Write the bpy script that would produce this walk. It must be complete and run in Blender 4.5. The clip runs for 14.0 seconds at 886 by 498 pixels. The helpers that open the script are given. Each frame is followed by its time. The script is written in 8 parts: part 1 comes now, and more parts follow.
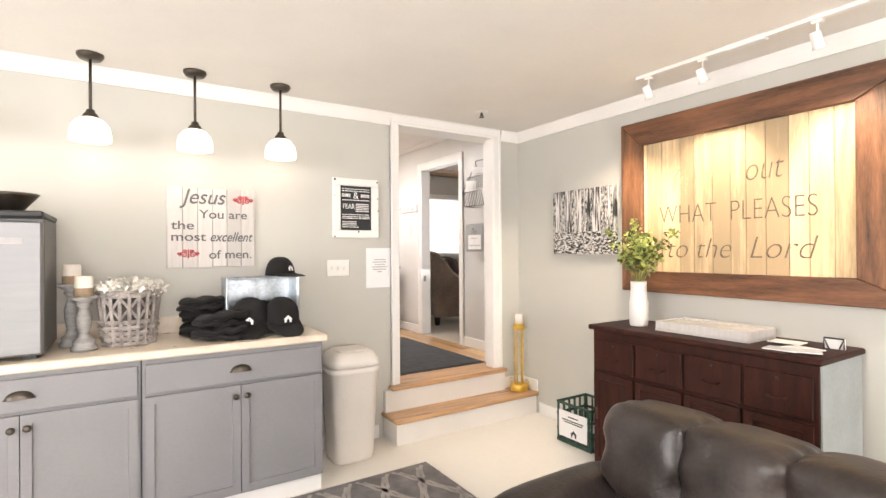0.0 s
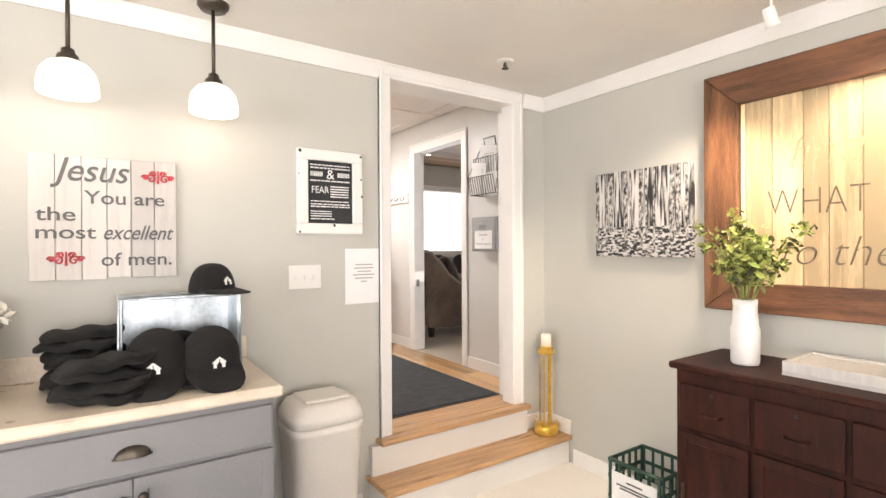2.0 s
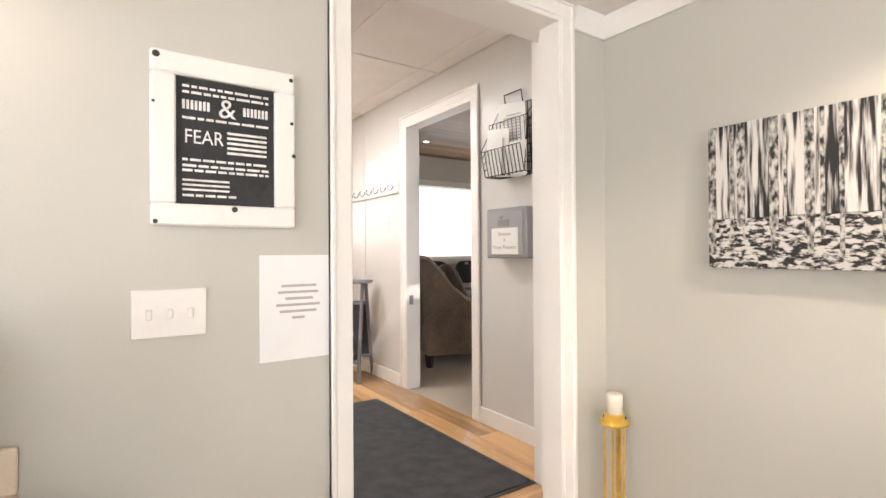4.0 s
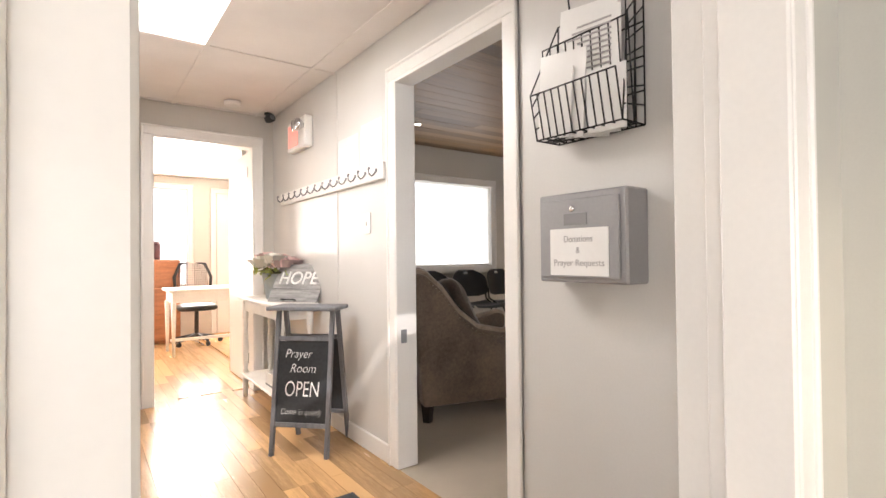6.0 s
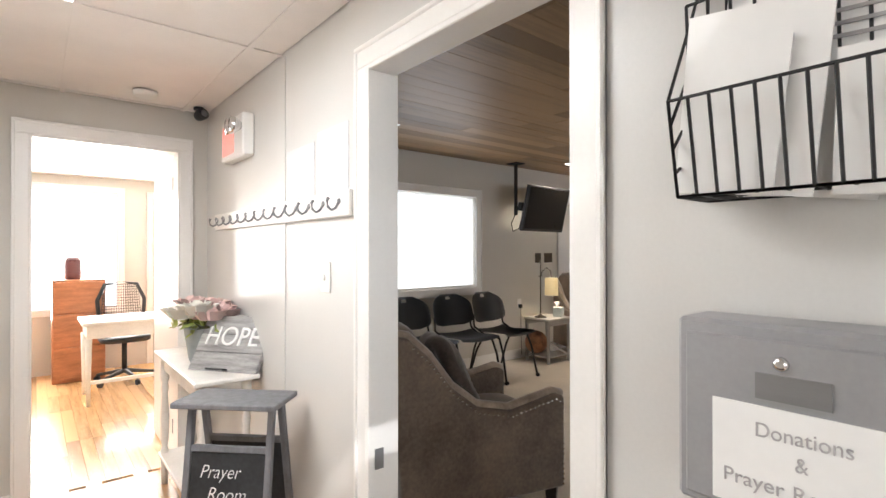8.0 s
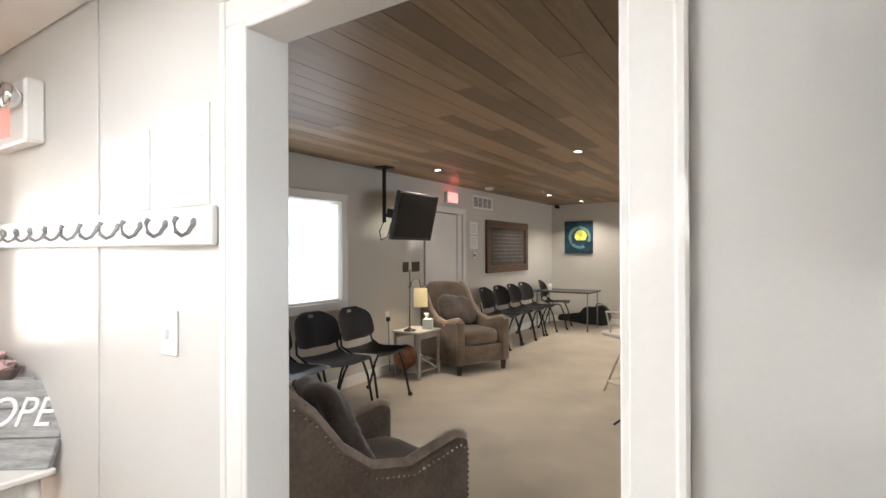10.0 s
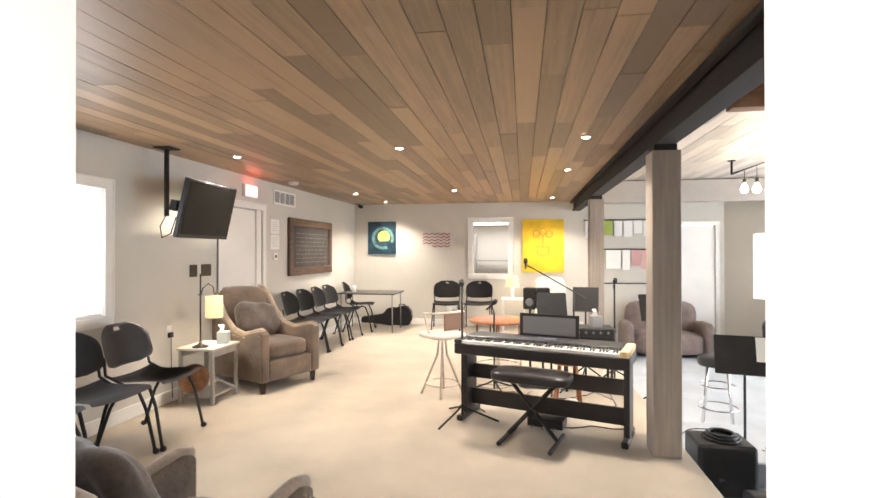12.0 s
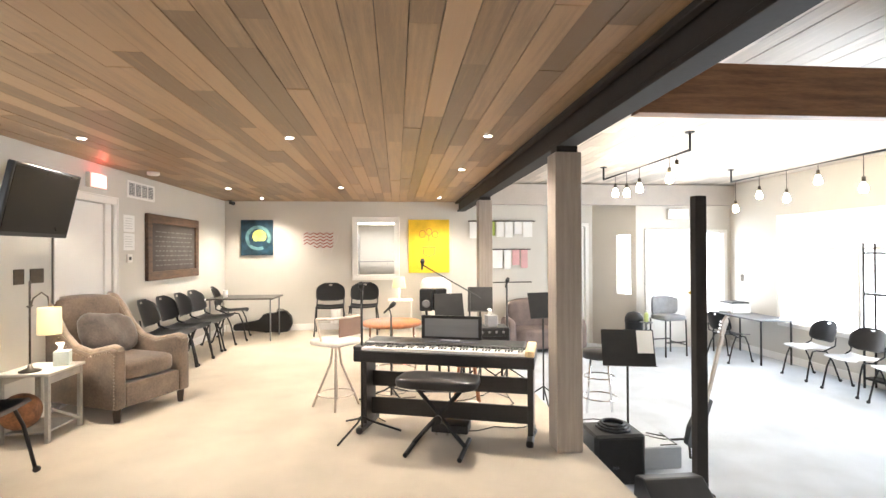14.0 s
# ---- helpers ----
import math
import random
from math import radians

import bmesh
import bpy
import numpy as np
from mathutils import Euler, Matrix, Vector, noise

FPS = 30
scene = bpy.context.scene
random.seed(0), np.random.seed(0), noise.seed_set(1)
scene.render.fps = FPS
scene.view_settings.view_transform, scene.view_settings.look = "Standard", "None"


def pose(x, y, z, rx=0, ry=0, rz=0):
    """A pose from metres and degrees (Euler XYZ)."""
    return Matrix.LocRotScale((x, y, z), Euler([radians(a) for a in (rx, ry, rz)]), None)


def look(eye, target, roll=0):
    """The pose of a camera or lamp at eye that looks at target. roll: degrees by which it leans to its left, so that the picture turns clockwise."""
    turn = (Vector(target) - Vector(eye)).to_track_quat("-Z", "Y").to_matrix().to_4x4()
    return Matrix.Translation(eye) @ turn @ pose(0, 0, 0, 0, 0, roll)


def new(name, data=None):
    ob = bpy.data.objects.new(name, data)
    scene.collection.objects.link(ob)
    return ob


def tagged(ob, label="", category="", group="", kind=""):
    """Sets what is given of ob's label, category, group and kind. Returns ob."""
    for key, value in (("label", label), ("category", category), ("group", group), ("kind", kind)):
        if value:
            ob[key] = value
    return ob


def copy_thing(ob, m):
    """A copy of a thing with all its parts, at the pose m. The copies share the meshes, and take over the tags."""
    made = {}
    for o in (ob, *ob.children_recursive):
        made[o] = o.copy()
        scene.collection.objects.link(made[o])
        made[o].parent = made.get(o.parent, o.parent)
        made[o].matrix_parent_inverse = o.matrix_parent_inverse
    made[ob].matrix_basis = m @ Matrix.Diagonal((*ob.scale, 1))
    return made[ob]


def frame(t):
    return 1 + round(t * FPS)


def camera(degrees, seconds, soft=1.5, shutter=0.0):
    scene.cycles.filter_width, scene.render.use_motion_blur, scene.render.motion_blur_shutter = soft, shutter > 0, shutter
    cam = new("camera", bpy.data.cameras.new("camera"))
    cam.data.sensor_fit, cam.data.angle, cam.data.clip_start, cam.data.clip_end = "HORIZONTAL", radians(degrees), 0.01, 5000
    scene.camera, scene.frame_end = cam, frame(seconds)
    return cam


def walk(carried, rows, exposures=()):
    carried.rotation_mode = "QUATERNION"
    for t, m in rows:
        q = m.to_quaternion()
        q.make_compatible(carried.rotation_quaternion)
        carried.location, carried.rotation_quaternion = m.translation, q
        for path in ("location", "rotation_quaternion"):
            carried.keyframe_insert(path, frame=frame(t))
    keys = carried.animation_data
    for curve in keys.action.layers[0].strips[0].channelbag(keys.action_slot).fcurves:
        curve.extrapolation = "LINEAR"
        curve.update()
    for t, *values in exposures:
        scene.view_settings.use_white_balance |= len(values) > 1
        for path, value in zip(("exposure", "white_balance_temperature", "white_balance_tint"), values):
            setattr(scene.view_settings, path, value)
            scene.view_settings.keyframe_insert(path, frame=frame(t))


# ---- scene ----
cam = camera(83.5, 14.0)
PATH = [
    (0, (0.11, 0.339, 1.388), (1.179, 2.03, 1.397), -0.4),
    (0.5, (0.182, 0.5, 1.398), (1.255, 2.188, 1.393), -0.3),
    (1, (0.281, 0.728, 1.402), (1.361, 2.412, 1.398), -0.2),
    (1.5, (0.415, 1.0, 1.406), (1.508, 2.675, 1.397), -0.3),
    (2, (0.541, 1.284, 1.421), (1.667, 2.937, 1.413), -0.3),
    (2.5, (0.693, 1.59, 1.424), (1.828, 3.237, 1.416), -0.3),
    (3, (0.847, 1.857, 1.422), (1.977, 3.507, 1.422), -0.3),
    (3.2, (0.929, 1.945, 1.421), (2.045, 3.606, 1.429), -0.2),
    (5.5, (1.704, 3.169, 1.434), (2.873, 4.792, 1.456), -0.6),
    (6, (1.832, 3.412, 1.472), (3.009, 5.029, 1.498), -0.6),
    (6.5, (1.94, 3.599, 1.479), (3.132, 5.205, 1.506), -0.8),
    (7, (2.08, 3.821, 1.569), (3.274, 5.425, 1.592), -0.7),
    (9.5, (2.414, 4.531, 1.869), (3.97, 5.787, 1.869), 0.2),
    (10, (2.455, 4.646, 1.869), (4.129, 5.74, 1.877), -0.2),
    (10.5, (2.496, 4.773, 1.867), (4.286, 5.652, 1.876), 0.0),
    (11, (2.558, 4.87, 1.867), (4.443, 5.549, 1.875), 0.1),
    (11.5, (2.621, 4.961, 1.875), (4.561, 5.447, 1.877), -0.0),
    (12, (2.701, 5.049, 1.869), (4.676, 5.367, 1.878), -0.1),
    (12.5, (2.77, 5.098, 1.868), (4.764, 5.259, 1.879), -0.2),
    (13, (2.828, 5.177, 1.864), (4.828, 5.201, 1.877), -0.2),
    (13.5, (2.882, 5.25, 1.867), (4.88, 5.16, 1.878), -0.2),
    (14, (2.928, 5.291, 1.865), (4.919, 5.105, 1.875), -0.3),
]
EXPOSURES = [(0.0, 0.1, 6450, 14), (5.5, 0.0, 6450, 14), (7.0, 0.08, 6200, 12), (9.5, -0.08, 5880, 8), (11.0, 0.72, 5950, 9), (12.0, 1.2, 6050, 10), (12.5, 1.32, 6080, 10), (14.0, 1.36, 6100, 9)]
walk(cam, [(t, look(eye, target, roll)) for t, eye, target, roll in PATH], EXPOSURES)

# ---- world and lights ----
world = bpy.data.worlds.new("world")
scene.world = world
world.use_nodes = True
sky = world.node_tree.nodes.new("ShaderNodeTexSky")
sky.sky_type, sky.sun_disc = "NISHITA", False
sky.sun_elevation, sky.sun_rotation = radians(40), radians(200)
world.node_tree.links.new(sky.outputs[0], world.node_tree.nodes["Background"].inputs[0])
world.node_tree.nodes["Background"].inputs[1].default_value = 0.12


def lamp(name, kind, m, power, colour, **settings):
    data = bpy.data.lights.new(name, kind)
    data.energy, data.color = power, colour
    for key, value in settings.items():
        if key == "size": data.size = value
        if key == "size_y": data.shape, data.size_y = "RECTANGLE", value
        if key == "radius": data.shadow_soft_size = value
        if key == "cone": data.spot_size, data.spot_blend = radians(value), 0.7
    ob = new(name, data)
    ob.matrix_basis = m
    return ob


WARM, SOFT, DAY = (1.0, 0.83, 0.62), (1.0, 0.92, 0.82), (0.92, 0.96, 1.0)
lamp("sun", "SUN", pose(0, 0, 30, 50, 0, -20), 2.5, (1.0, 0.96, 0.9)).data.angle = radians(0.5)
# daylight in the window openings; the front room's south window is unseen, assumed
lamp("unseen_south_daylight", "AREA", pose(-0.2, -3.05, 1.45, 90, 0, 0), 152, (1.0, 0.97, 0.93), size=3.4, size_y=1.5)
# fill lamp in an added, unseen west opening, to brighten floor and east wall
lamp("front_west_fill", "AREA", pose(-2.9, 0.9, 1.45, 0, -90, 0), 108, (1.0, 0.97, 0.93), size=1.4, size_y=2.6)
lamp("daylight_office", "AREA", pose(2.6, 11.1, 1.7, -90, 0, 0), 190, SOFT, size=1.6, size_y=1.4)
lamp("daylight_prayer", "AREA", pose(5.66, 8.44, 1.85, -90, 0, 0), 7, DAY, size=1.3, size_y=1.0)
lamp("daylight_lounge_south", "AREA", pose(8.6, -1.1, 1.5, 90, 0, 0), 72, (0.84, 0.93, 1.0), size=4.2, size_y=1.7)
lamp("daylight_lounge_east", "AREA", pose(11.9, -0.25, 1.5, 0, 90, 0), 10, DAY, size=1.6, size_y=1.5)
# fill lamp added under the windowless far room's ceiling, without a fixture
lamp("far_room_fill", "AREA", pose(14.0, 5.7, 2.5, 0, 0, 0), 24, SOFT, size=1.2, size_y=1.2)
lamp("hall_panel_light", "AREA", pose(2.09, 5.77, 2.60, 0, 0, 0), 24, (1.0, 0.965, 0.92), size=0.55, size_y=1.15)
for px in (-0.62, -0.06, 0.435, 0.92):
    lamp("pendant_bulb", "POINT", pose(px, 3.53, 1.955), 0.75, WARM, radius=0.05)
lamp("track_spot", "SPOT", look((2.66, 2.18, 2.28), (2.98, 3.05, 0.8)), 75, WARM, radius=0.03, cone=80)
for jy, aim in ((1.85, 1.95), (1.32, 1.25), (0.7, 0.58)):
    lamp("track_spot", "SPOT", look((2.66, jy, 2.28), (3.06, aim, 1.6)), 42, WARM, radius=0.03, cone=75)
DOWNLIGHTS = [(7.05, 4.52), (8.76, 4.52), (11.85, 4.52),
              (7.23, 6.19), (10.5, 6.12), (4.65, 7.7), (7.37, 7.93), (10.7, 7.82), (12.05, 7.68)]
for dx, dy in DOWNLIGHTS:
    lamp("downlight", "SPOT", pose(dx, dy, 2.82), 22 if dx < 5 else 88 if dx < 8 and dy > 5 else 112, (1.0, 0.865, 0.69), radius=0.05, cone=125)

# ---- materials ----


def shader(name):
    m = bpy.data.materials.new(name)
    m.use_nodes = True
    return m, m.node_tree.nodes, m.node_tree.links, m.node_tree.nodes["Principled BSDF"]


def paint(name, colour, rough=0.5, metal=0.0, vary=0.08, scale=6.0, bump=0.05, fine=60.0, stretch=(1, 1, 1), glow=0.0, coat=0.0, sheen=0.0, per="none", sub=0.0):
    """A surface with broad and fine variation of tone, gloss and relief."""
    m, nodes, links, b = shader(name)
    co = nodes.new("ShaderNodeTexCoord")
    mp = nodes.new("ShaderNodeMapping")
    mp.inputs["Scale"].default_value = stretch
    links.new(co.outputs["Object"], mp.inputs[0])
    vec = mp.outputs[0]
    info = None
    if per != "none":
        info = nodes.new("ShaderNodeObjectInfo" if per == "object" else "ShaderNodeNewGeometry")
        rnd = info.outputs["Random" if per == "object" else "Random Per Island"]
        add = nodes.new("ShaderNodeVectorMath")
        mul = nodes.new("ShaderNodeVectorMath")
        mul.operation = "SCALE"
        mul.inputs[0].default_value = (37.0, 53.0, 29.0)
        links.new(rnd, mul.inputs["Scale"])
        links.new(vec, add.inputs[0]); links.new(mul.outputs[0], add.inputs[1])
        vec = add.outputs[0]
    n1, n2 = nodes.new("ShaderNodeTexNoise"), nodes.new("ShaderNodeTexNoise")
    n1.inputs["Scale"].default_value, n2.inputs["Scale"].default_value = scale, fine
    n1.inputs["Detail"].default_value, n2.inputs["Detail"].default_value = 4, 3
    for n in (n1, n2):
        links.new(vec, n.inputs["Vector"])
    mix = nodes.new("ShaderNodeMath")
    mix.operation = "MULTIPLY_ADD"
    links.new(n2.outputs[0], mix.inputs[0]); mix.inputs[1].default_value = 0.45
    links.new(n1.outputs[0], mix.inputs[2])
    level = mix.outputs[0]
    if info is not None:
        more = nodes.new("ShaderNodeMath")
        more.operation = "MULTIPLY_ADD"
        links.new(rnd, more.inputs[0]); more.inputs[1].default_value = 0.9
        links.new(level, more.inputs[2])
        shift = nodes.new("ShaderNodeMath")
        shift.operation = "SUBTRACT"
        links.new(more.outputs[0], shift.inputs[0]); shift.inputs[1].default_value = 0.45
        level = shift.outputs[0]
    ramp = nodes.new("ShaderNodeValToRGB")
    lo = [max(0.0, c * (1 - vary * 1.6)) for c in colour]
    hi = [min(1.0, c * (1 + vary * 1.4)) for c in colour]
    ramp.color_ramp.elements[0].position, ramp.color_ramp.elements[1].position = 0.4, 1.05
    ramp.color_ramp.elements[0].color, ramp.color_ramp.elements[1].color = (*lo, 1), (*hi, 1)
    links.new(level, ramp.inputs[0])
    links.new(ramp.outputs[0], b.inputs["Base Color"])
    rr = nodes.new("ShaderNodeMapRange")
    rr.inputs["To Min"].default_value, rr.inputs["To Max"].default_value = max(0.02, rough - 0.08), min(1.0, rough + 0.08)
    links.new(n1.outputs[0], rr.inputs["Value"]); links.new(rr.outputs[0], b.inputs["Roughness"])
    b.inputs["Metallic"].default_value = metal
    b.inputs["Coat Weight"].default_value = coat
    b.inputs["Sheen Weight"].default_value = sheen
    b.inputs["Subsurface Weight"].default_value = sub
    if bump:
        bp = nodes.new("ShaderNodeBump")
        bp.inputs["Strength"].default_value, bp.inputs["Distance"].default_value = bump * 2, 0.01
        links.new(mix.outputs[0], bp.inputs["Height"]); links.new(bp.outputs[0], b.inputs["Normal"])
    if glow:
        b.inputs["Emission Color"].default_value = (*colour, 1)
        b.inputs["Emission Strength"].default_value = glow
    return m


def glass(name, colour=(1, 1, 1), rough=0.02):
    m, nodes, links, b = shader(name)
    b.inputs["Base Color"].default_value = (*colour, 1)
    b.inputs["Transmission Weight"].default_value, b.inputs["Roughness"].default_value, b.inputs["IOR"].default_value = 1.0, rough, 1.45
    return m


def glowing(name, colour, strength):
    m, nodes, links, b = shader(name)
    b.inputs["Base Color"].default_value = (0.8, 0.8, 0.8, 1)
    b.inputs["Emission Color"].default_value, b.inputs["Emission Strength"].default_value = (*colour, 1), strength
    return m


SAGE = paint("sage_wall_paint", (0.535, 0.525, 0.48), 0.55, vary=0.03, scale=1.5, bump=0.02, fine=180)
GREIGE = paint("greige_wall_paint", (0.60, 0.57, 0.52), 0.6, vary=0.03, scale=1.5, bump=0.02, fine=180)
PANELLED = paint("glossy_wall_panel", (0.645, 0.63, 0.605), 0.34, vary=0.03, scale=1.5, bump=0.012, fine=120)
CEIL = paint("ceiling_paint", (0.80, 0.77, 0.73), 0.8, vary=0.03, scale=2, bump=0.08, fine=90)
TILE = paint("ceiling_tile", (0.80, 0.76, 0.73), 0.85, vary=0.04, scale=3, bump=0.12, fine=220)
WHITE = paint("white_trim_paint", (0.82, 0.80, 0.77), 0.32, vary=0.025, scale=3, bump=0.01, fine=90)
FLOORPALE = paint("pale_sealed_floor", (0.84, 0.80, 0.73), 0.3, vary=0.03, scale=0.7, bump=0.01, fine=25)
CARPET = paint("beige_carpet", (0.47, 0.40, 0.31), 0.95, vary=0.14, scale=2.0, bump=0.35, fine=320, sheen=0.2)
LOWCARPET = paint("pale_grey_carpet", (0.47, 0.50, 0.54), 0.95, vary=0.14, scale=2.0, bump=0.35, fine=320, sheen=0.2)
OAK = paint("honey_oak_boards", (0.60, 0.36, 0.165), 0.24, vary=0.2, scale=5, bump=0.03, fine=40, stretch=(6, 0.5, 6), per="object", coat=0.25)
TREADOAK = paint("oak_tread", (0.50, 0.30, 0.15), 0.3, vary=0.3, scale=4, bump=0.03, fine=40, stretch=(0.6, 8, 8))
CEILWOOD = paint("stained_plank_ceiling", (0.32, 0.207, 0.115), 0.45, vary=0.2, scale=4, bump=0.05, fine=36, stretch=(0.5, 9, 9), per="island")
# same stained planks, paled to put the lounge's strong light in the colour
LITPLANK = paint("lit_plank_ceiling", (0.60, 0.53, 0.46), 0.5, vary=0.14, scale=4, bump=0.05, fine=36, stretch=(0.5, 9, 9), per="island")
DARKSTEEL = paint("dark_painted_beam", (0.022, 0.018, 0.016), 0.75, vary=0.25, scale=5, bump=0.04, fine=50)
REDBEAM = paint("red_brown_timber", (0.25, 0.125, 0.065), 0.5, vary=0.35, scale=3, bump=0.06, fine=30, stretch=(8, 0.6, 8))
GREYWOOD = paint("grey_stained_post_wood", (0.36, 0.31, 0.265), 0.55, vary=0.12, scale=4, bump=0.06, fine=40, stretch=(9, 9, 0.6))
BACKDROP = glowing("outdoor_light", (1.0, 1.0, 1.0), 1.7)
PANEL = glowing("light_panel", (1.0, 0.97, 0.92), 6.0)

# ---- builders ----


def box(bm, x0, x1, y0, y1, z0, z1, bevel=0.0, seg=1, m=None):
    made = bmesh.ops.create_cube(bm, size=1.0)["verts"]
    for v in made:
        v.co = Vector(((x0 + x1) / 2 + v.co.x * (x1 - x0), (y0 + y1) / 2 + v.co.y * (y1 - y0), (z0 + z1) / 2 + v.co.z * (z1 - z0)))
    if bevel:
        edges = list({e for v in made for e in v.link_edges})
        out = bmesh.ops.bevel(bm, geom=edges, offset=bevel, segments=seg, profile=0.5, affect="EDGES")
        made = list({v for f in out["faces"] for v in f.verts} | {v for v in made if v.is_valid})
    if m is not None:
        bmesh.ops.transform(bm, matrix=m, verts=made)
    return made


def ring(bm, centre, axis, radius, seg, ref=None):
    axis = Vector(axis).normalized()
    ref = ref or (Vector((0, 0, 1)) if abs(axis.z) < 0.9 else Vector((1, 0, 0)))
    u = axis.cross(ref).normalized()
    w = axis.cross(u)
    return [bm.verts.new(Vector(centre) + u * radius * math.cos(a) + w * radius * math.sin(a)) for a in [2 * math.pi * i / seg for i in range(seg)]]


def skin(bm, rings, caps=True):
    for a, b in zip(rings, rings[1:]):
        n = len(a)
        for i in range(n):
            f = bm.faces.new((a[i], a[(i + 1) % n], b[(i + 1) % n], b[i]))
            f.smooth = n > 6
    if caps:
        bm.faces.new(list(reversed(rings[0]))); bm.faces.new(rings[-1])


def tube(bm, pts, r, seg=8):
    """A bar of round section along points; r one radius or one for each point."""
    pts = [Vector(p) for p in pts]
    rs = r if isinstance(r, (list, tuple)) else [r] * len(pts)
    ref = None
    rings = []
    for i, p in enumerate(pts):
        d = (pts[min(i + 1, len(pts) - 1)] - pts[max(i - 1, 0)]).normalized()
        if ref is None:
            ref = Vector((0, 0, 1)) if abs(d.z) < 0.9 else Vector((1, 0, 0))
        rings.append(ring(bm, p, d, rs[i], seg, ref))
    skin(bm, rings)


def lathe(bm, profile, centre=(0, 0, 0), seg=20, caps=True):
    c = Vector(centre)
    skin(bm, [ring(bm, c + Vector((0, 0, z)), (0, 0, 1), max(r, 0.0005), seg) for r, z in profile], caps)


def prism(bm, outline, y0, y1, m=None):
    """An outline in x and z, thick from y0 to y1."""
    a = [bm.verts.new((x, y0, z)) for x, z in outline]
    b = [bm.verts.new((x, y1, z)) for x, z in outline]
    bm.faces.new(a); bm.faces.new(list(reversed(b)))
    for i in range(len(a)):
        bm.faces.new((a[i], b[i], b[(i + 1) % len(a)], a[(i + 1) % len(a)]))
    if m is not None:
        bmesh.ops.transform(bm, matrix=m, verts=a + b)


def cushion(bm, x0, x1, y0, y1, z0, z1, puff=0.5, n=8, m=None):
    """A soft stuffed block: a rounded box whose faces swell."""
    tmp = bmesh.new()
    bmesh.ops.create_cube(tmp, size=2.0)
    bmesh.ops.subdivide_edges(tmp, edges=tmp.edges[:], cuts=n, use_grid_fill=True)
    h = ((x1 - x0) / 2, (y1 - y0) / 2, (z1 - z0) / 2)
    c = Vector(((x0 + x1) / 2, (y0 + y1) / 2, (z0 + z1) / 2))
    k = 6 - 3.5 * puff
    twin = {}
    for v in tmp.verts:
        s = (abs(v.co.x) ** k + abs(v.co.y) ** k + abs(v.co.z) ** k) ** (1 / k)
        p = v.co / s
        q = c + Vector((p.x * h[0], p.y * h[1], p.z * h[2]))
        twin[v] = bm.verts.new(m @ q if m is not None else q)
    for f in tmp.faces:
        bm.faces.new([twin[v] for v in f.verts]).smooth = True
    out = list(twin.values())
    tmp.free()
    return out


def mesh_of(name, bm, material):
    bmesh.ops.recalc_face_normals(bm, faces=bm.faces)
    me = bpy.data.meshes.new(name)
    bm.to_mesh(me); bm.free()
    for one in (material if isinstance(material, (list, tuple)) else [material]):
        me.materials.append(one)
    return me


# joined pieces too small to count
TINY = {"stakes", "weave", "lattice", "flowers", "print_lines", "chips", "text_lines", "chalk_lines", "print_trunks", "leaves"}


def part(name, bm, material, parent, label=""):
    ob = new(name, mesh_of(name, bm, material))
    ob.parent = parent
    return tagged(ob, label, kind="stuff" if name in TINY else "")


def solid(name, bm, material, label="", category="", m=None, group="", kind=""):
    ob = new(name, mesh_of(name, bm, material))
    if m is not None:
        ob.matrix_basis = m
    return tagged(ob, label, category, group, kind)


def thing(name, m, label, category, group="", kind=""):
    ob = new(name)
    ob.empty_display_size = 0.1
    ob.matrix_basis = m
    return tagged(ob, label, category, group, kind)


def B():
    return bmesh.new()


def quick(name, material, parent, *sizes, bevel=0.0, label=""):
    bm = B()
    box(bm, *sizes, bevel=bevel)
    return part(name, bm, material, parent, label)


def setting(name, material, *sizes, label="", bevel=0.0):
    bm = B()
    box(bm, *sizes, bevel=bevel)
    return solid(name, bm, material, label, kind="structure")


def wall(name, axis, t0, t1, a0, a1, z0, z1, holes, material, label):
    """A wall along x or y, from a0 to a1, thick from t0 to t1, with openings (a, b, low, high)."""
    bm = B()
    cuts = sorted({a0, a1, *[h[0] for h in holes], *[h[1] for h in holes]})
    for p, q in zip(cuts, cuts[1:]):
        mid = (p + q) / 2
        spans = sorted((h[2], h[3]) for h in holes if h[0] < mid < h[1])
        low = z0
        for lo, hi in spans + [(z1, z1)]:
            if lo > low + 1e-4:
                box(bm, *((p, q, t0, t1) if axis == "x" else (t0, t1, p, q)), low, lo)
            low = hi
    bmesh.ops.remove_doubles(bm, verts=bm.verts, dist=1e-4)
    return solid(name, bm, material, label, kind="structure")


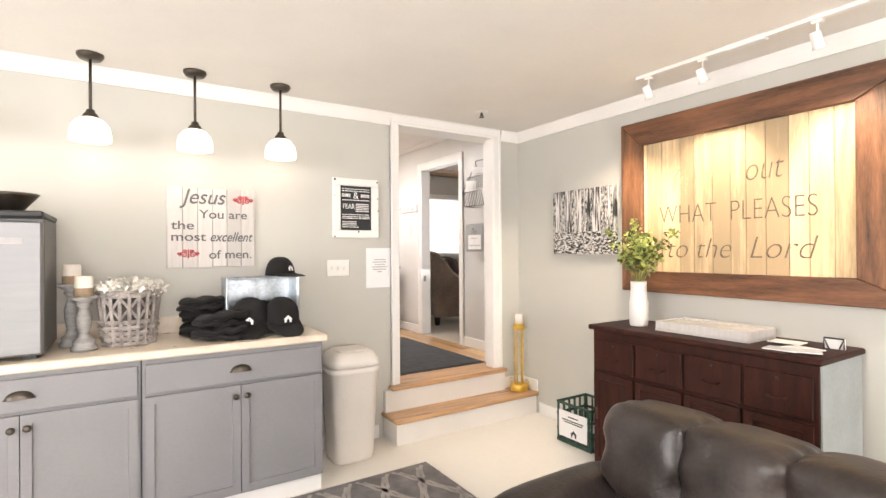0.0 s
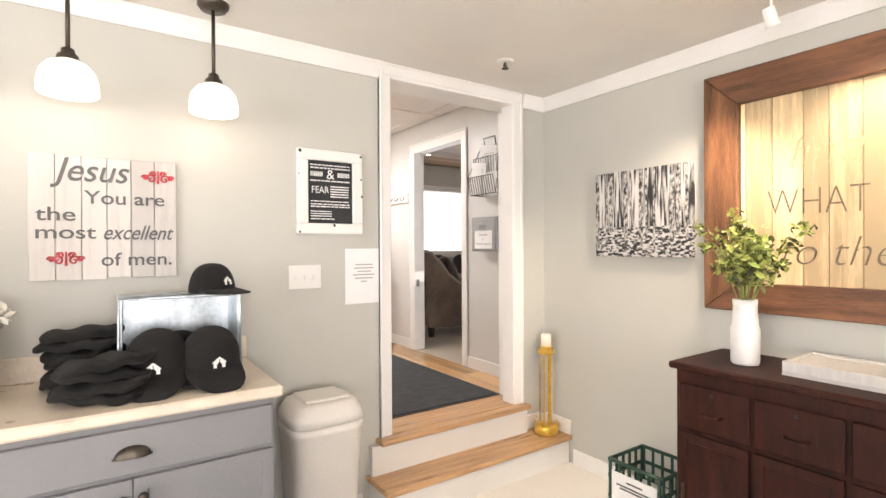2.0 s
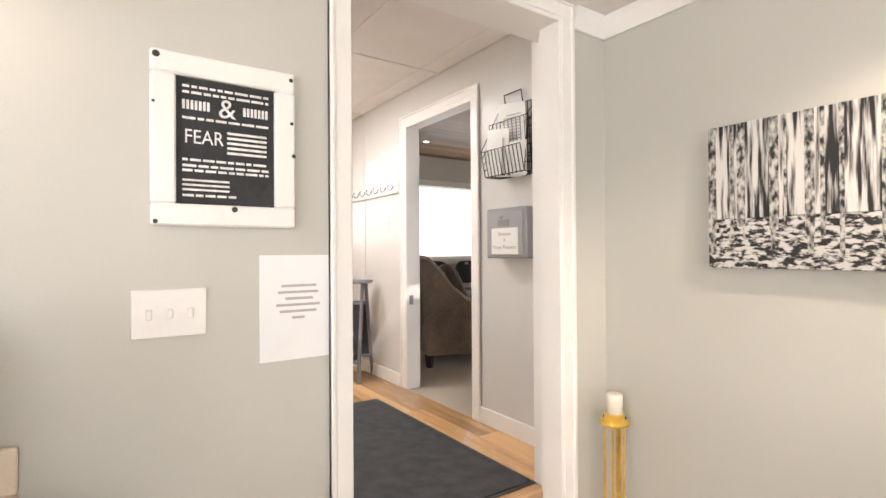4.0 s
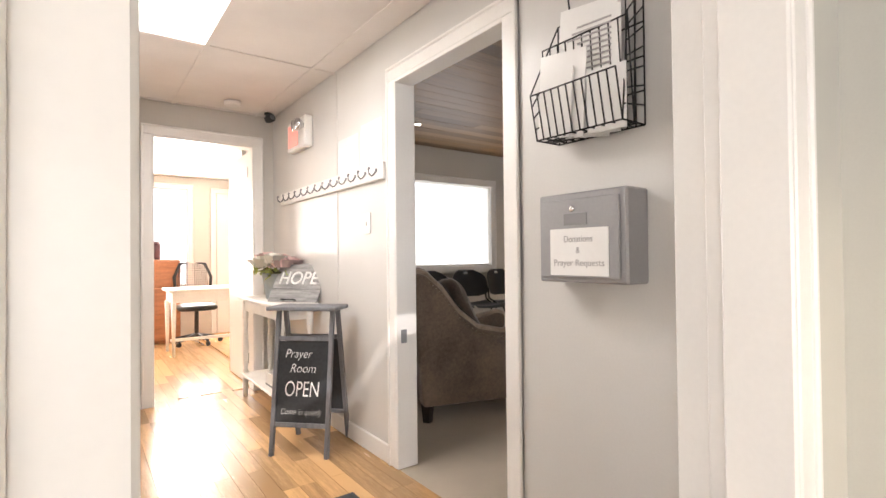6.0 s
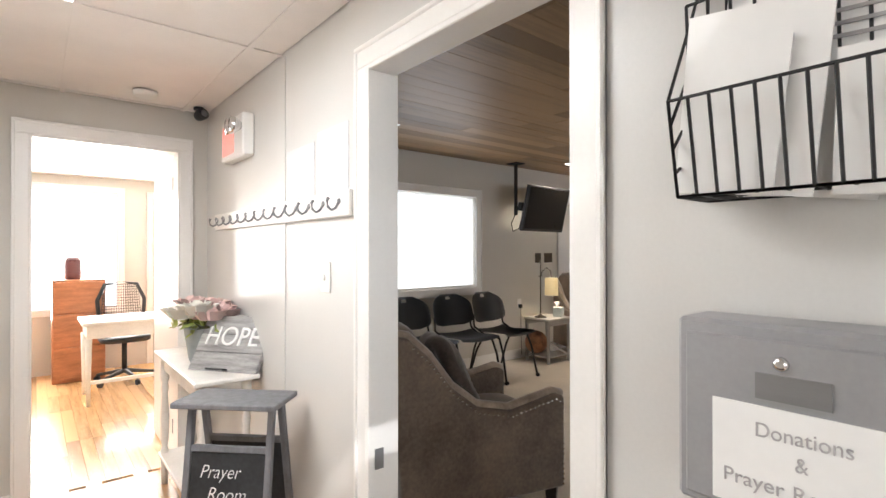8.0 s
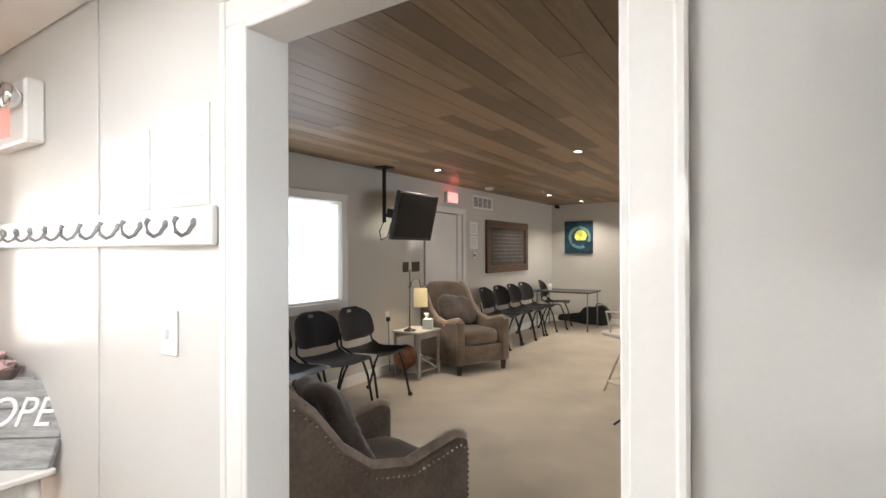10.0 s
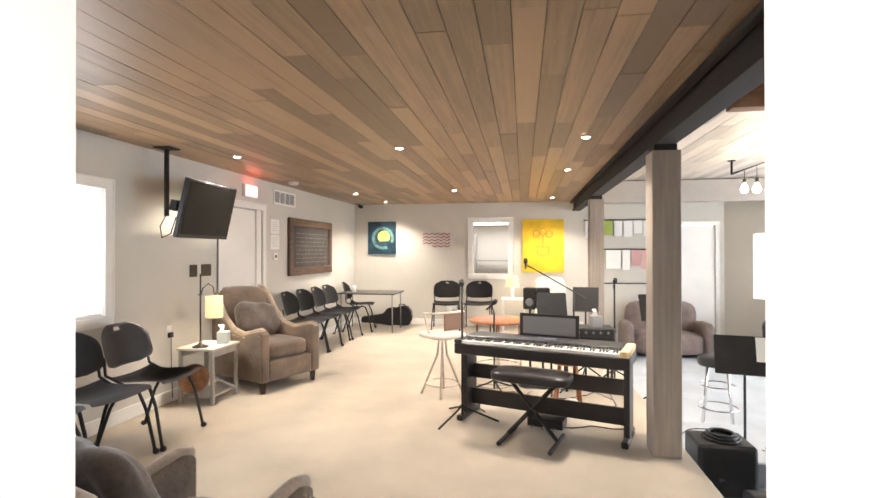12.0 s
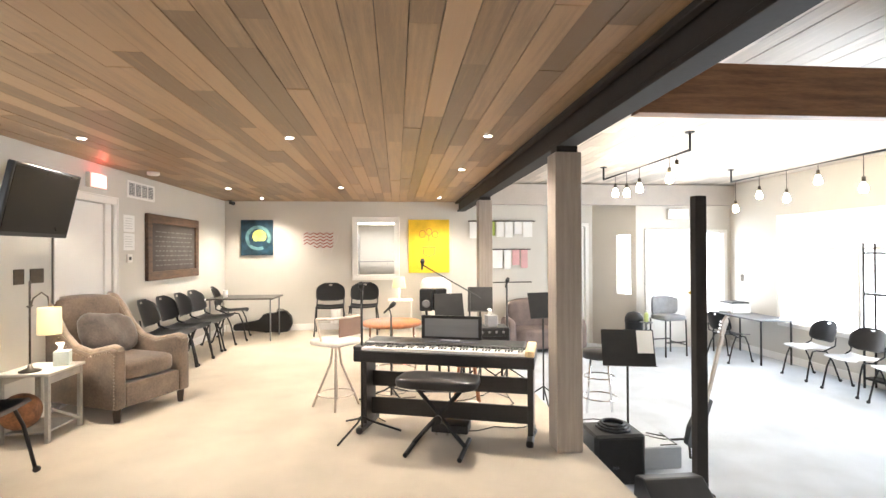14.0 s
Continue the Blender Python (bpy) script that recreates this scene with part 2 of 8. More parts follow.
def casing(name, axis, face, out, a0, a1, z0, z1, width, label, bottom=False, depth=0.018):
    """Door or window trim round an opening: legs, head and, for windows, a sill; out is the side that it stands proud of."""
    root = thing(name, pose(0, 0, 0), label, "", kind="structure")
    t0, t1 = sorted((face, face + out * depth))
    u0, u1 = sorted((face, face + out * (depth + 0.008)))

    def bar(n, p, q, lo, hi):
        bm = B()
        box(bm, *((p, q, t0, t1) if axis == "x" else (t0, t1, p, q)), lo, hi, bevel=0.004)
        part(n, bm, WHITE, root)

    def bead(p, q, lo, hi):
        bm = B()
        box(bm, *((p, q, u0, u1) if axis == "x" else (u0, u1, p, q)), lo, hi, bevel=0.004)
        part("bead", bm, WHITE, root)

    bar("casing_leg", a0 - width, a0, z0, z1); bar("casing_leg", a1, a1 + width, z0, z1)
    bar("casing_head", a0 - width, a1 + width, z1, z1 + width)
    bead(a0 - width, a0 - width + 0.016, z0, z1 + width - 0.016); bead(a1 + width - 0.016, a1 + width, z0, z1 + width - 0.016)
    bead(a0 - width, a1 + width, z1 + width - 0.016, z1 + width)
    if bottom:
        bar("window_sill", a0 - width, a1 + width, z0 - width, z0)
    return root


def lettering(words, size, m, material, parent, name="lettering", shear=0.0, depth=0.0008, width=None, align="CENTER", bold=0.0):
    """Words in the built-in font as a mesh; the text's plane is x and y of m."""
    cu = bpy.data.curves.new(name, "FONT")
    cu.offset = bold
    cu.body, cu.size, cu.extrude, cu.shear, cu.align_x, cu.align_y = words, size, depth, shear, align, "CENTER"
    ob = new(name, cu)
    bpy.context.view_layer.update()
    me = bpy.data.meshes.new_from_object(ob)
    bpy.data.objects.remove(ob)
    me.materials.clear(); me.materials.append(material)
    if width:
        xs = [v.co.x for v in me.vertices]
        k = width / (max(xs) - min(xs))
        for v in me.vertices:
            v.co.x *= k
    done = new(name, me)
    done.parent, done.matrix_basis = parent, m
    return done


UP = 0.375          # level of hall and prayer room
# ---- structure: front room ----
setting("floor_front_room", FLOORPALE, -3.0, 3.066, -3.2, 3.745, -0.08, 0.0, label="pale cream sealed floor")
setting("ceiling_front_room", CEIL, -3.1, 3.2, -3.3, 3.9, 2.438, 2.6, label="off-white plaster ceiling")
wall("wall_front_north", "x", 3.745, 3.93, -3.0, 3.149, 0, 2.45, [(1.857, 2.862, 0.0, 2.375)], SAGE, "sage grey painted wall")
wall("wall_front_east", "y", 3.066, 3.14, -3.2, 3.745, 0, 2.45, [], SAGE, "sage grey painted wall")
# window openings in these two unseen walls are added for the fill light
wall("wall_front_west", "y", -3.15, -3.0, -3.2, 3.9, 0, 2.45, [(-0.4, 2.2, 0.75, 2.15)], SAGE, "sage grey painted wall")
wall("wall_front_south", "x", -3.35, -3.2, -3.15, 3.14, 0, 2.45, [(-1.9, 1.5, 0.7, 2.2)], SAGE, "sage grey painted wall")
wall("wall_riser_infill", "x", 3.79, 3.944, 1.858, 2.861, 0.0, UP - 0.03, [], WHITE, "white boarding under the threshold")


def crown(name, pts, out):
    bm = B()
    for (x0, y0), (x1, y1) in zip(pts, pts[1:]):
        n = Vector(out)
        prof = [(0, 2.35), (0.012, 2.35), (0.02, 2.373), (0.03, 2.415), (0.04, 2.437), (0, 2.437)]
        a = [bm.verts.new((x0 + n.x * d, y0 + n.y * d, z)) for d, z in prof]
        b = [bm.verts.new((x1 + n.x * d, y1 + n.y * d, z)) for d, z in prof]
        bm.faces.new(a); bm.faces.new(list(reversed(b)))
        for i in range(6):
            bm.faces.new((a[i], b[i], b[(i + 1) % 6], a[(i + 1) % 6]))
    return solid(name, bm, WHITE, "white crown moulding", kind="structure")


crown("trim_crown_north", [(-3.0, 3.744), (1.806, 3.744)], (0, -1, 0))
crown("trim_crown_corner", [(2.852, 3.744), (3.065, 3.744)], (0, -1, 0))
crown("trim_crown_east", [(3.065, -3.2), (3.065, 3.744)], (-1, 0, 0))
setting("baseboard_front_north", WHITE, 1.1, 1.68, 3.73, 3.745, 0, 0.1, label="white baseboard", bevel=0.004)
setting("baseboard_front_east", WHITE, 3.05, 3.066, -3.2, 3.48, 0, 0.1, label="white baseboard", bevel=0.004)
door_trim = casing("door_1", "x", 3.745, -1, 1.857, 2.775, UP, 2.375, 0.07, "white-cased open doorway up to the hall", depth=0.02)
for nm, x0, x1 in (("jamb", 1.847, 1.858), ("jamb", 2.849, 2.863)):
    quick(nm, WHITE, door_trim, x0, x1, 3.73, 3.975, UP, 2.375, bevel=0.003)
quick("jamb", WHITE, door_trim, 2.764, 2.848, 3.728, 3.842, UP, 2.375, bevel=0.004, label="thick white front jamb")
quick("door_stop", WHITE, door_trim, 2.806, 2.848, 3.843, 3.89, UP, 2.375, bevel=0.004)
quick("head_jamb", WHITE, door_trim, 1.858, 2.848, 3.73, 3.935, 2.358, 2.38, bevel=0.003)

steps = thing("entry_steps", pose(0, 0, 0), "two oak treads with white painted risers", "steps")
quick("riser", WHITE, steps, 1.72, 3.06, 3.52, 3.744, 0, 0.155, label="white painted riser")
quick("tread", TREADOAK, steps, 1.70, 3.062, 3.485, 3.744, 0.155, 0.185, bevel=0.008, label="oak tread with rounded nosing")
quick("riser", WHITE, steps, 1.72, 2.86, 3.70, 3.744, 0.185, 0.345, label="white painted riser")
quick("tread", TREADOAK, steps, 1.76, 2.87, 3.665, 3.744, 0.345, UP, bevel=0.008, label="oak nosing")
quick("tread", TREADOAK, steps, 1.858, 2.849, 3.744, 3.955, 0.345, UP, label="oak threshold board")
quick("skirting", WHITE, steps, 3.05, 3.064, 3.5, 3.74, 0.186, 0.28, bevel=0.003)
quick("skirting", WHITE, steps, 2.88, 3.05, 3.73, 3.744, 0.186, 0.28, bevel=0.003)

# ---- structure: hall ----
setting("floor_hall_base", OAK, 1.6, 3.15, 3.956, 7.79, UP - 0.1, UP - 0.018, label="subfloor under the hall boards")
wall("wall_hall_west", "y", 1.6, 1.72, 3.931, 7.66, UP - 0.1, 2.68, [(6.3, 7.2, UP, 2.4)], GREIGE, "light greige hall wall")
wall("wall_hall_end", "x", 7.66, 7.78, 1.6, 3.29, UP - 0.1, 2.68, [(2.255, 2.985, UP - 0.02, 2.395)], GREIGE, "light greige hall end wall")
wall("wall_hall_east", "y", 3.15, 3.235, 3.75, 8.52, UP - 0.1, 2.9, [(4.802, 5.63, UP - 0.1, 2.385)], PANELLED, "glossy greige panelled wall between hall and prayer room")
setting("wall_prayer_corner", GREIGE, 3.236, 3.29, 8.44, 8.52, UP, 2.84, label="wall corner of the prayer room")
setting("wall_hall_south_return", GREIGE, 2.864, 3.15, 3.931, 3.974, UP, 2.68, label="wall beside the doorway")
setting("ceiling_hall", TILE, 1.6, 3.15, 3.931, 7.78, 2.70, 2.76, label="ceiling void above the tiles")
d2 = casing("door_2", "y", 3.15, -1, 4.802, 5.63, UP, 2.385, 0.075, "white-cased open doorway to the prayer room", depth=0.012)
casing("door_2_inside", "y", 3.235, 1, 4.802, 5.63, UP, 2.385, 0.075, "white door casing on the prayer room side")
for y0, y1, x1 in ((4.79, 4.812, 3.24), (5.62, 5.645, 3.262)):
    quick("jamb", WHITE, d2, 3.14, x1, y0, y1, UP, 2.385, bevel=0.003)
quick("head_jamb", WHITE, d2, 3.14, 3.25, 4.812, 5.62, 2.37, 2.395, bevel=0.003)
d3 = casing("door_3", "x", 7.66, -1, 2.255, 2.985, UP, 2.395, 0.075, "white-cased open doorway to the office")
for x0, x1 in ((2.245, 2.265), (2.975, 2.995)):
    quick("jamb", WHITE, d3, x0, x1, 7.65, 7.79, UP, 2.395, bevel=0.003)
quick("head_jamb", WHITE, d3, 2.265, 2.975, 7.65, 7.79, 2.38, 2.40, bevel=0.003)
d4 = casing("door_4", "y", 1.72, 1, 6.3, 7.2, UP, 2.4, 0.075, "closed white door in the hall")
quick("door_leaf", WHITE, d4, 1.64, 1.69, 6.31, 7.19, UP + 0.01, 2.39, bevel=0.004, label="closed white flush door")
setting("baseboard_hall_end", WHITE, 1.72, 2.18, 7.645, 7.66, UP, UP + 0.1, label="white baseboard", bevel=0.004)
setting("baseboard_hall_east_far", WHITE, 3.135, 3.15, 5.716, 7.645, UP, UP + 0.1, label="white baseboard", bevel=0.004)
setting("baseboard_hall_east_near", WHITE, 3.135, 3.15, 3.975, 4.726, UP, UP + 0.1, label="white baseboard", bevel=0.004)

# ---- structure: office beyond the hall ----
setting("floor_office_base", OAK, 1.0, 3.149, 7.79, 11.4, UP - 0.1, UP - 0.018, label="subfloor under the office boards")
setting("floor_office_far", OAK, 3.15, 4.3, 8.7, 11.4, UP - 0.1, UP - 0.001, label="oak office floor")
wall("wall_office_back", "x", 11.25, 11.4, 1.0, 4.3, UP - 0.1, 2.68, [(2.2, 3.05, 1.1, 2.45)], GREIGE, "pale office wall")
wall("wall_office_west", "y", 0.9, 1.0, 7.66, 11.4, UP - 0.1, 2.68, [], GREIGE, "pale office wall")
wall("wall_office_east", "y", 4.3, 4.4, 8.69, 11.4, UP - 0.1, 2.68, [], GREIGE, "pale office wall")
wall("wall_office_south_west", "x", 7.66, 7.78, 0.9, 1.6, UP - 0.1, 2.68, [], GREIGE, "pale office wall")
setting("ceiling_office", CEIL, 0.9, 3.149, 7.78, 8.69, 2.62, 2.72, label="off-white office ceiling")
setting("ceiling_office_back", CEIL, 0.9, 4.4, 8.69, 11.4, 2.62, 2.72, label="off-white office ceiling")
setting("wall_office_return", GREIGE, 3.15, 4.3, 8.682, 8.69, UP - 0.1, 2.68, label="pale office wall")

# ---- structure: prayer room and lounge ----
setting("floor_prayer_room", CARPET, 3.15, 12.65, 3.85, 8.52, 0.0, UP - 0.004, label="beige carpet on the raised floor")
setting("floor_lounge", LOWCARPET, 3.29, 13.4, -1.3, 3.85, -0.1, 0.0, label="pale carpet of the sunken lounge")
wall("wall_prayer_north", "x", 8.52, 8.68, 3.29, 12.8, UP - 0.1, 2.9, [(4.95, 6.36, 1.33, 2.4), (8.0, 8.92, UP, 2.42)], GREIGE, "greige prayer room wall")
wall("wall_prayer_east", "y", 12.65, 12.8, 1.35, 8.68, 0, 3.2, [(5.34, 6.04, 1.42, 2.44), (1.5, 2.2, 0.0, 2.35)], GREIGE, "greige back wall")
wall("wall_lounge_west", "y", 3.15, 3.29, -1.3, 3.745, 0, 3.2, [], GREIGE, "greige lounge wall")
wall("wall_lounge_south", "x", -1.3, -1.15, 3.15, 12.15, 0, 3.2, [(6.5, 10.72, 0.66, 2.38)], GREIGE, "greige lounge wall with a wide window")
wall("wall_lounge_east", "y", 12.0, 12.15, -1.15, 0.75, 0, 3.2, [(-0.37, 0.5, 0.0, 2.2), (-1.02, -0.56, 0.6, 2.2)], GREIGE, "greige lounge wall with glazed door")
bay = wall("wall_lounge_bay", "x", 0, 0.12, 0, 0.885, 0, 3.2, [(0.5, 0.78, 1.02, 2.17)], GREIGE, "angled greige wall with a narrow window")
bay.matrix_basis = pose(12.65, 1.35, 0, 0, 0, 222.7) @ pose(0, -0.0, 0)
setting("ceiling_lounge_cover", CEIL, 3.15, 13.4, -1.3, 3.95, 3.18, 3.25, label="roof over the lounge")
# unseen sheet, coloured dark so the gaps between planks read as shade
setting("ceiling_prayer_cover", DARKSTEEL, 3.15, 12.8, 3.95, 8.68, 2.87, 2.95, label="dark backing above the plank gaps")


def plank_ceiling(name, x0, x1, y0, y1, z, width, material, label, seed):
    rng = random.Random(seed)
    bm = B()
    y = y0
    while y < y1 - 0.01:
        w = min(width, y1 - y)
        x = x0 - rng.random() * 1.5
        while x < x1:
            e = x + rng.choice((0.9, 1.2, 1.8, 2.1, 2.4))
            a, b = max(x, x0), min(e, x1)
            if b - a > 0.02:
                drop = rng.random() * 0.0035
                q = [(a + 0.0012, y + 0.002), (b - 0.0012, y + 0.002), (b - 0.0012, y + w - 0.002), (a + 0.0012, y + w - 0.002)]
                lo = [bm.verts.new((px, py, z - drop)) for px, py in q]
                hi = [bm.verts.new((px, py, z + 0.02)) for px, py in q]
                bm.faces.new(list(reversed(lo))); bm.faces.new(hi)
                for i in range(4):
                    bm.faces.new((lo[i], lo[(i + 1) % 4], hi[(i + 1) % 4], hi[i]))
            x = e
        y += w
    return solid(name, bm, material, label, kind="structure")


plank_ceiling("ceiling_prayer_room", 3.236, 12.65, 4.1, 8.52, 2.84, 0.142, CEILWOOD, "brown stained plank ceiling in mixed tones", 3)
plank_ceiling("ceiling_lounge", 3.29, 12.9, -1.15, 3.95, 3.12, 0.142, LITPLANK, "plank ceiling paled for strong light", 4)

beam = thing("ceiling_beam", pose(0, 0, 0), "long dark steel beam with a grey lower flange", "beam", kind="structure")
quick("web", DARKSTEEL, beam, 3.236, 12.648, 3.97, 4.07, 2.68, 3.15, label="dark painted web")
quick("flange", DARKSTEEL, beam, 3.236, 12.648, 3.945, 4.095, 2.648, 2.68, bevel=0.003)
quick("flange", DARKSTEEL, beam, 3.236, 12.648, 4.09, 4.14, 2.80, 2.836, bevel=0.003)
quick("timber_cross_beam", REDBEAM, beam, 5.66, 5.76, -1.15, 3.90, 2.66, 2.96, bevel=0.004, label="red-brown timber cross beam")
setting("trim_soffit_east", paint("taupe_soffit_paint", (0.42, 0.38, 0.345), 0.6, vary=0.08, scale=2, bump=0.03), 11.86, 12.0, -1.15, 3.9, 2.72, 3.1, label="grey boxed soffit", bevel=0.004)
for px in (6.5, 9.95):
    post = thing("post", pose(px, 3.92, 0), "square grey-stained timber post under the beam", "post", group="posts under the beam", kind="structure")
    quick("shaft", GREYWOOD, post, 0, 0.2, 0, 0.2, UP - 0.004, 2.60, bevel=0.006)
    quick("cap", DARKSTEEL, post, 0.03, 0.17, 0.02, 0.18, 2.60, 2.648, label="dark steel cap")
tall = thing("black_post", pose(6.5, 2.94, 0), "slim black square post ending below the ceiling", "post")
quick("shaft", DARKSTEEL, tall, 0, 0.075, 0, 0.09, 0, 2.28, bevel=0.004)
quick("base_plate", DARKSTEEL, tall, -0.04, 0.115, -0.03, 0.12, 0, 0.02, bevel=0.004)
setting("step_lounge", LOWCARPET, 6.97, 7.9, 2.87, 3.849, 0, 0.19, label="carpeted step down to the lounge", bevel=0.01)
setting("trim_platform_edge", WHITE, 3.29, 12.65, 3.835, 3.849, 0.0, UP - 0.02, label="pale platform edge")
setting("baseboard_prayer_north", WHITE, 3.29, 7.92, 8.505, 8.52, UP, UP + 0.12, label="white baseboard", bevel=0.004)
setting("baseboard_prayer_north_far", WHITE, 9.0, 12.65, 8.505, 8.52, UP, UP + 0.12, label="white baseboard", bevel=0.004)
setting("baseboard_prayer_east", WHITE, 12.635, 12.65, 3.9, 8.5, UP, UP + 0.12, label="white baseboard", bevel=0.004)
setting("baseboard_lounge_south", WHITE, 3.3, 12.0, -1.15, -1.135, 0, 0.12, label="pale baseboard", bevel=0.004)
# glowing outdoors behind the glazing; front and west ones stand outside unseen openings
setting("backdrop_front", BACKDROP, -3, 3, -4.6, -4.55, 0, 4, label="glowing outdoor backdrop")
setting("backdrop_west", BACKDROP, -4.4, -4.35, -3, 4, 0, 4, label="glowing outdoor backdrop")
setting("backdrop_north", BACKDROP, 4.45, 7.5, 9.4, 9.45, 0, 4, label="glowing outdoor backdrop")
setting("backdrop_office", BACKDROP, 0.5, 4.3, 12.2, 12.25, 0, 4, label="glowing outdoor backdrop")
setting("backdrop_south", BACKDROP, 4, 13, -2.6, -2.55, -0.5, 4, label="glowing outdoor backdrop")
setting("backdrop_east", BACKDROP, 13.45, 13.5, -2.5, 1.9, -0.5, 4, label="glowing outdoor backdrop")
# --- end structure ---

# ---- materials of things ----
GREYCAB = paint("grey_cabinet_paint", (0.22, 0.216, 0.225), 0.42, vary=0.06, scale=2, bump=0.015, fine=80)
LAMINATE = paint("cream_laminate", (0.72, 0.62, 0.50), 0.3, vary=0.08, scale=8, bump=0.01, fine=150)
STEEL = paint("brushed_steel", (0.26, 0.26, 0.265), 0.5, 0.7, vary=0.06, scale=3, bump=0.01, fine=120, stretch=(1, 1, 14))
GALV = paint("galvanised_metal", (0.45, 0.49, 0.52), 0.35, 0.9, vary=0.3, scale=14, bump=0.03, fine=60)
BLACK = paint("black_plastic", (0.02, 0.02, 0.021), 0.42, vary=0.2, scale=8, bump=0.02, fine=120)
MATTEBLACK = paint("matte_black_metal", (0.022, 0.021, 0.021), 0.5, 0.3, vary=0.2, scale=8, bump=0.02, fine=90)
BLACKCLOTH = paint("black_cloth", (0.007, 0.006, 0.006), 0.95, vary=0.3, scale=12, bump=0.4, fine=300, sheen=0.02)
BRONZE = paint("dark_bronze", (0.09, 0.075, 0.06), 0.38, 0.8, vary=0.15, scale=20, bump=0.02)
CHROME = paint("chrome", (0.75, 0.75, 0.76), 0.12, 1.0, vary=0.03, scale=6, bump=0.0)
PORCELAIN = paint("white_ceramic", (0.80, 0.78, 0.75), 0.3, vary=0.03, scale=6, bump=0.01)
PAPER = paint("white_paper", (0.84, 0.83, 0.81), 0.6, vary=0.02, scale=4, bump=0.01)
GLOSSPAPER = paint("laminated_paper", (0.84, 0.84, 0.84), 0.15, vary=0.02, scale=4, bump=0.03, fine=14)
INK = paint("grey_ink", (0.13, 0.13, 0.13), 0.7, vary=0.1, bump=0)
PALEINK = paint("pale_ink", (0.42, 0.40, 0.40), 0.7, vary=0.1, bump=0)
CREAMPLASTIC = paint("cream_plastic", (0.80, 0.75, 0.69), 0.4, vary=0.04, scale=4, bump=0.02, fine=90)
WAX = paint("candle_wax", (0.86, 0.80, 0.70), 0.45, vary=0.05, scale=10, bump=0.03, sub=0.2)
WASHED = paint("whitewashed_wood", (0.60, 0.57, 0.54), 0.65, vary=0.08, scale=7, bump=0.08, fine=50, stretch=(7, 7, 0.8), per="object")
GREYWASH = paint("grey_weathered_wood", (0.33, 0.32, 0.31), 0.7, vary=0.3, scale=7, bump=0.1, fine=50, stretch=(1, 7, 7))
WICKER = paint("grey_wicker", (0.30, 0.27, 0.25), 0.75, vary=0.35, scale=16, bump=0.15, fine=70)
RED = paint("red_stencil_paint", (0.50, 0.05, 0.06), 0.6, vary=0.2, scale=20, bump=0)
PINE = paint("pale_pine", (0.74, 0.55, 0.32), 0.6, vary=0.24, scale=5, bump=0.05, fine=38, stretch=(7, 7, 0.5), per="object")
WALNUT = paint("walnut_stained_frame", (0.14, 0.06, 0.028), 0.45, vary=0.5, scale=3, bump=0.06, fine=26, stretch=(8, 0.9, 8))
WALNUT_UP = paint("walnut_stained_stile", (0.17, 0.075, 0.033), 0.45, vary=0.5, scale=3, bump=0.06, fine=26, stretch=(8, 8, 0.9))
MAHOGANY = paint("dark_red_brown_wood", (0.034, 0.009, 0.005), 0.55, vary=0.5, scale=4, bump=0.04, fine=34, stretch=(6, 6, 0.9))
MAHOGANY.node_tree.nodes["Principled BSDF"].inputs["Specular IOR Level"].default_value = 0.25
BLUEGREY = paint("blue_grey_paint", (0.34, 0.37, 0.37), 0.55, vary=0.12, scale=5, bump=0.03)
LEATHER = paint("dark_brown_leather", (0.030, 0.022, 0.019), 0.36, vary=0.5, scale=5, bump=0.16, fine=70)
GOLD = paint("gold_painted_metal", (0.72, 0.46, 0.08), 0.35, 0.55, vary=0.2, scale=14, bump=0.05)
GREENPLASTIC = paint("dark_green_plastic", (0.02, 0.06, 0.04), 0.45, vary=0.2, scale=9, bump=0.02)
LEAF = paint("leaf_green", (0.25, 0.28, 0.07), 0.5, vary=0.5, scale=20, bump=0.02, per="island", sub=0.1)
BLOOM = paint("white_petals", (0.82, 0.79, 0.72), 0.6, vary=0.1, scale=20, bump=0.05, per="island")
PINKBLOOM = paint("pink_petals", (0.82, 0.60, 0.57), 0.6, vary=0.2, scale=20, bump=0.05, per="island")
MATGREY = paint("charcoal_ribbed_mat", (0.045, 0.047, 0.052), 0.95, vary=0.35, scale=14, bump=0.5, fine=220)
CHALK = paint("chalk", (0.78, 0.77, 0.75), 0.9, vary=0.2, scale=40, bump=0)
SLATE = paint("chalkboard", (0.025, 0.026, 0.028), 0.75, vary=0.4, scale=5, bump=0.02)
PENDANT = glowing("lit_opal_glass", (1.0, 0.86, 0.66), 1.7)


def art(name, dark, light, scale, stretch, sharp, rough=0.6, low=None):
    """A two-tone picture surface from stretched noise, such as printed trunks or a woven pattern."""
    m, nodes, links, b = shader(name)
    co, mp, n = nodes.new("ShaderNodeTexCoord"), nodes.new("ShaderNodeMapping"), nodes.new("ShaderNodeTexNoise")
    mp.inputs["Scale"].default_value = stretch
    n.inputs["Scale"].default_value, n.inputs["Detail"].default_value = scale, 6
    links.new(co.outputs["Object"], mp.inputs[0]); links.new(mp.outputs[0], n.inputs["Vector"])
    ramp = nodes.new("ShaderNodeValToRGB")
    ramp.color_ramp.elements[0].position, ramp.color_ramp.elements[1].position = 0.5 - sharp, 0.5 + sharp
    ramp.color_ramp.elements[0].color, ramp.color_ramp.elements[1].color = (*dark, 1), (*light, 1)
    links.new(n.outputs[0], ramp.inputs[0]); links.new(ramp.outputs[0], b.inputs["Base Color"])
    b.inputs["Roughness"].default_value = rough
    return m


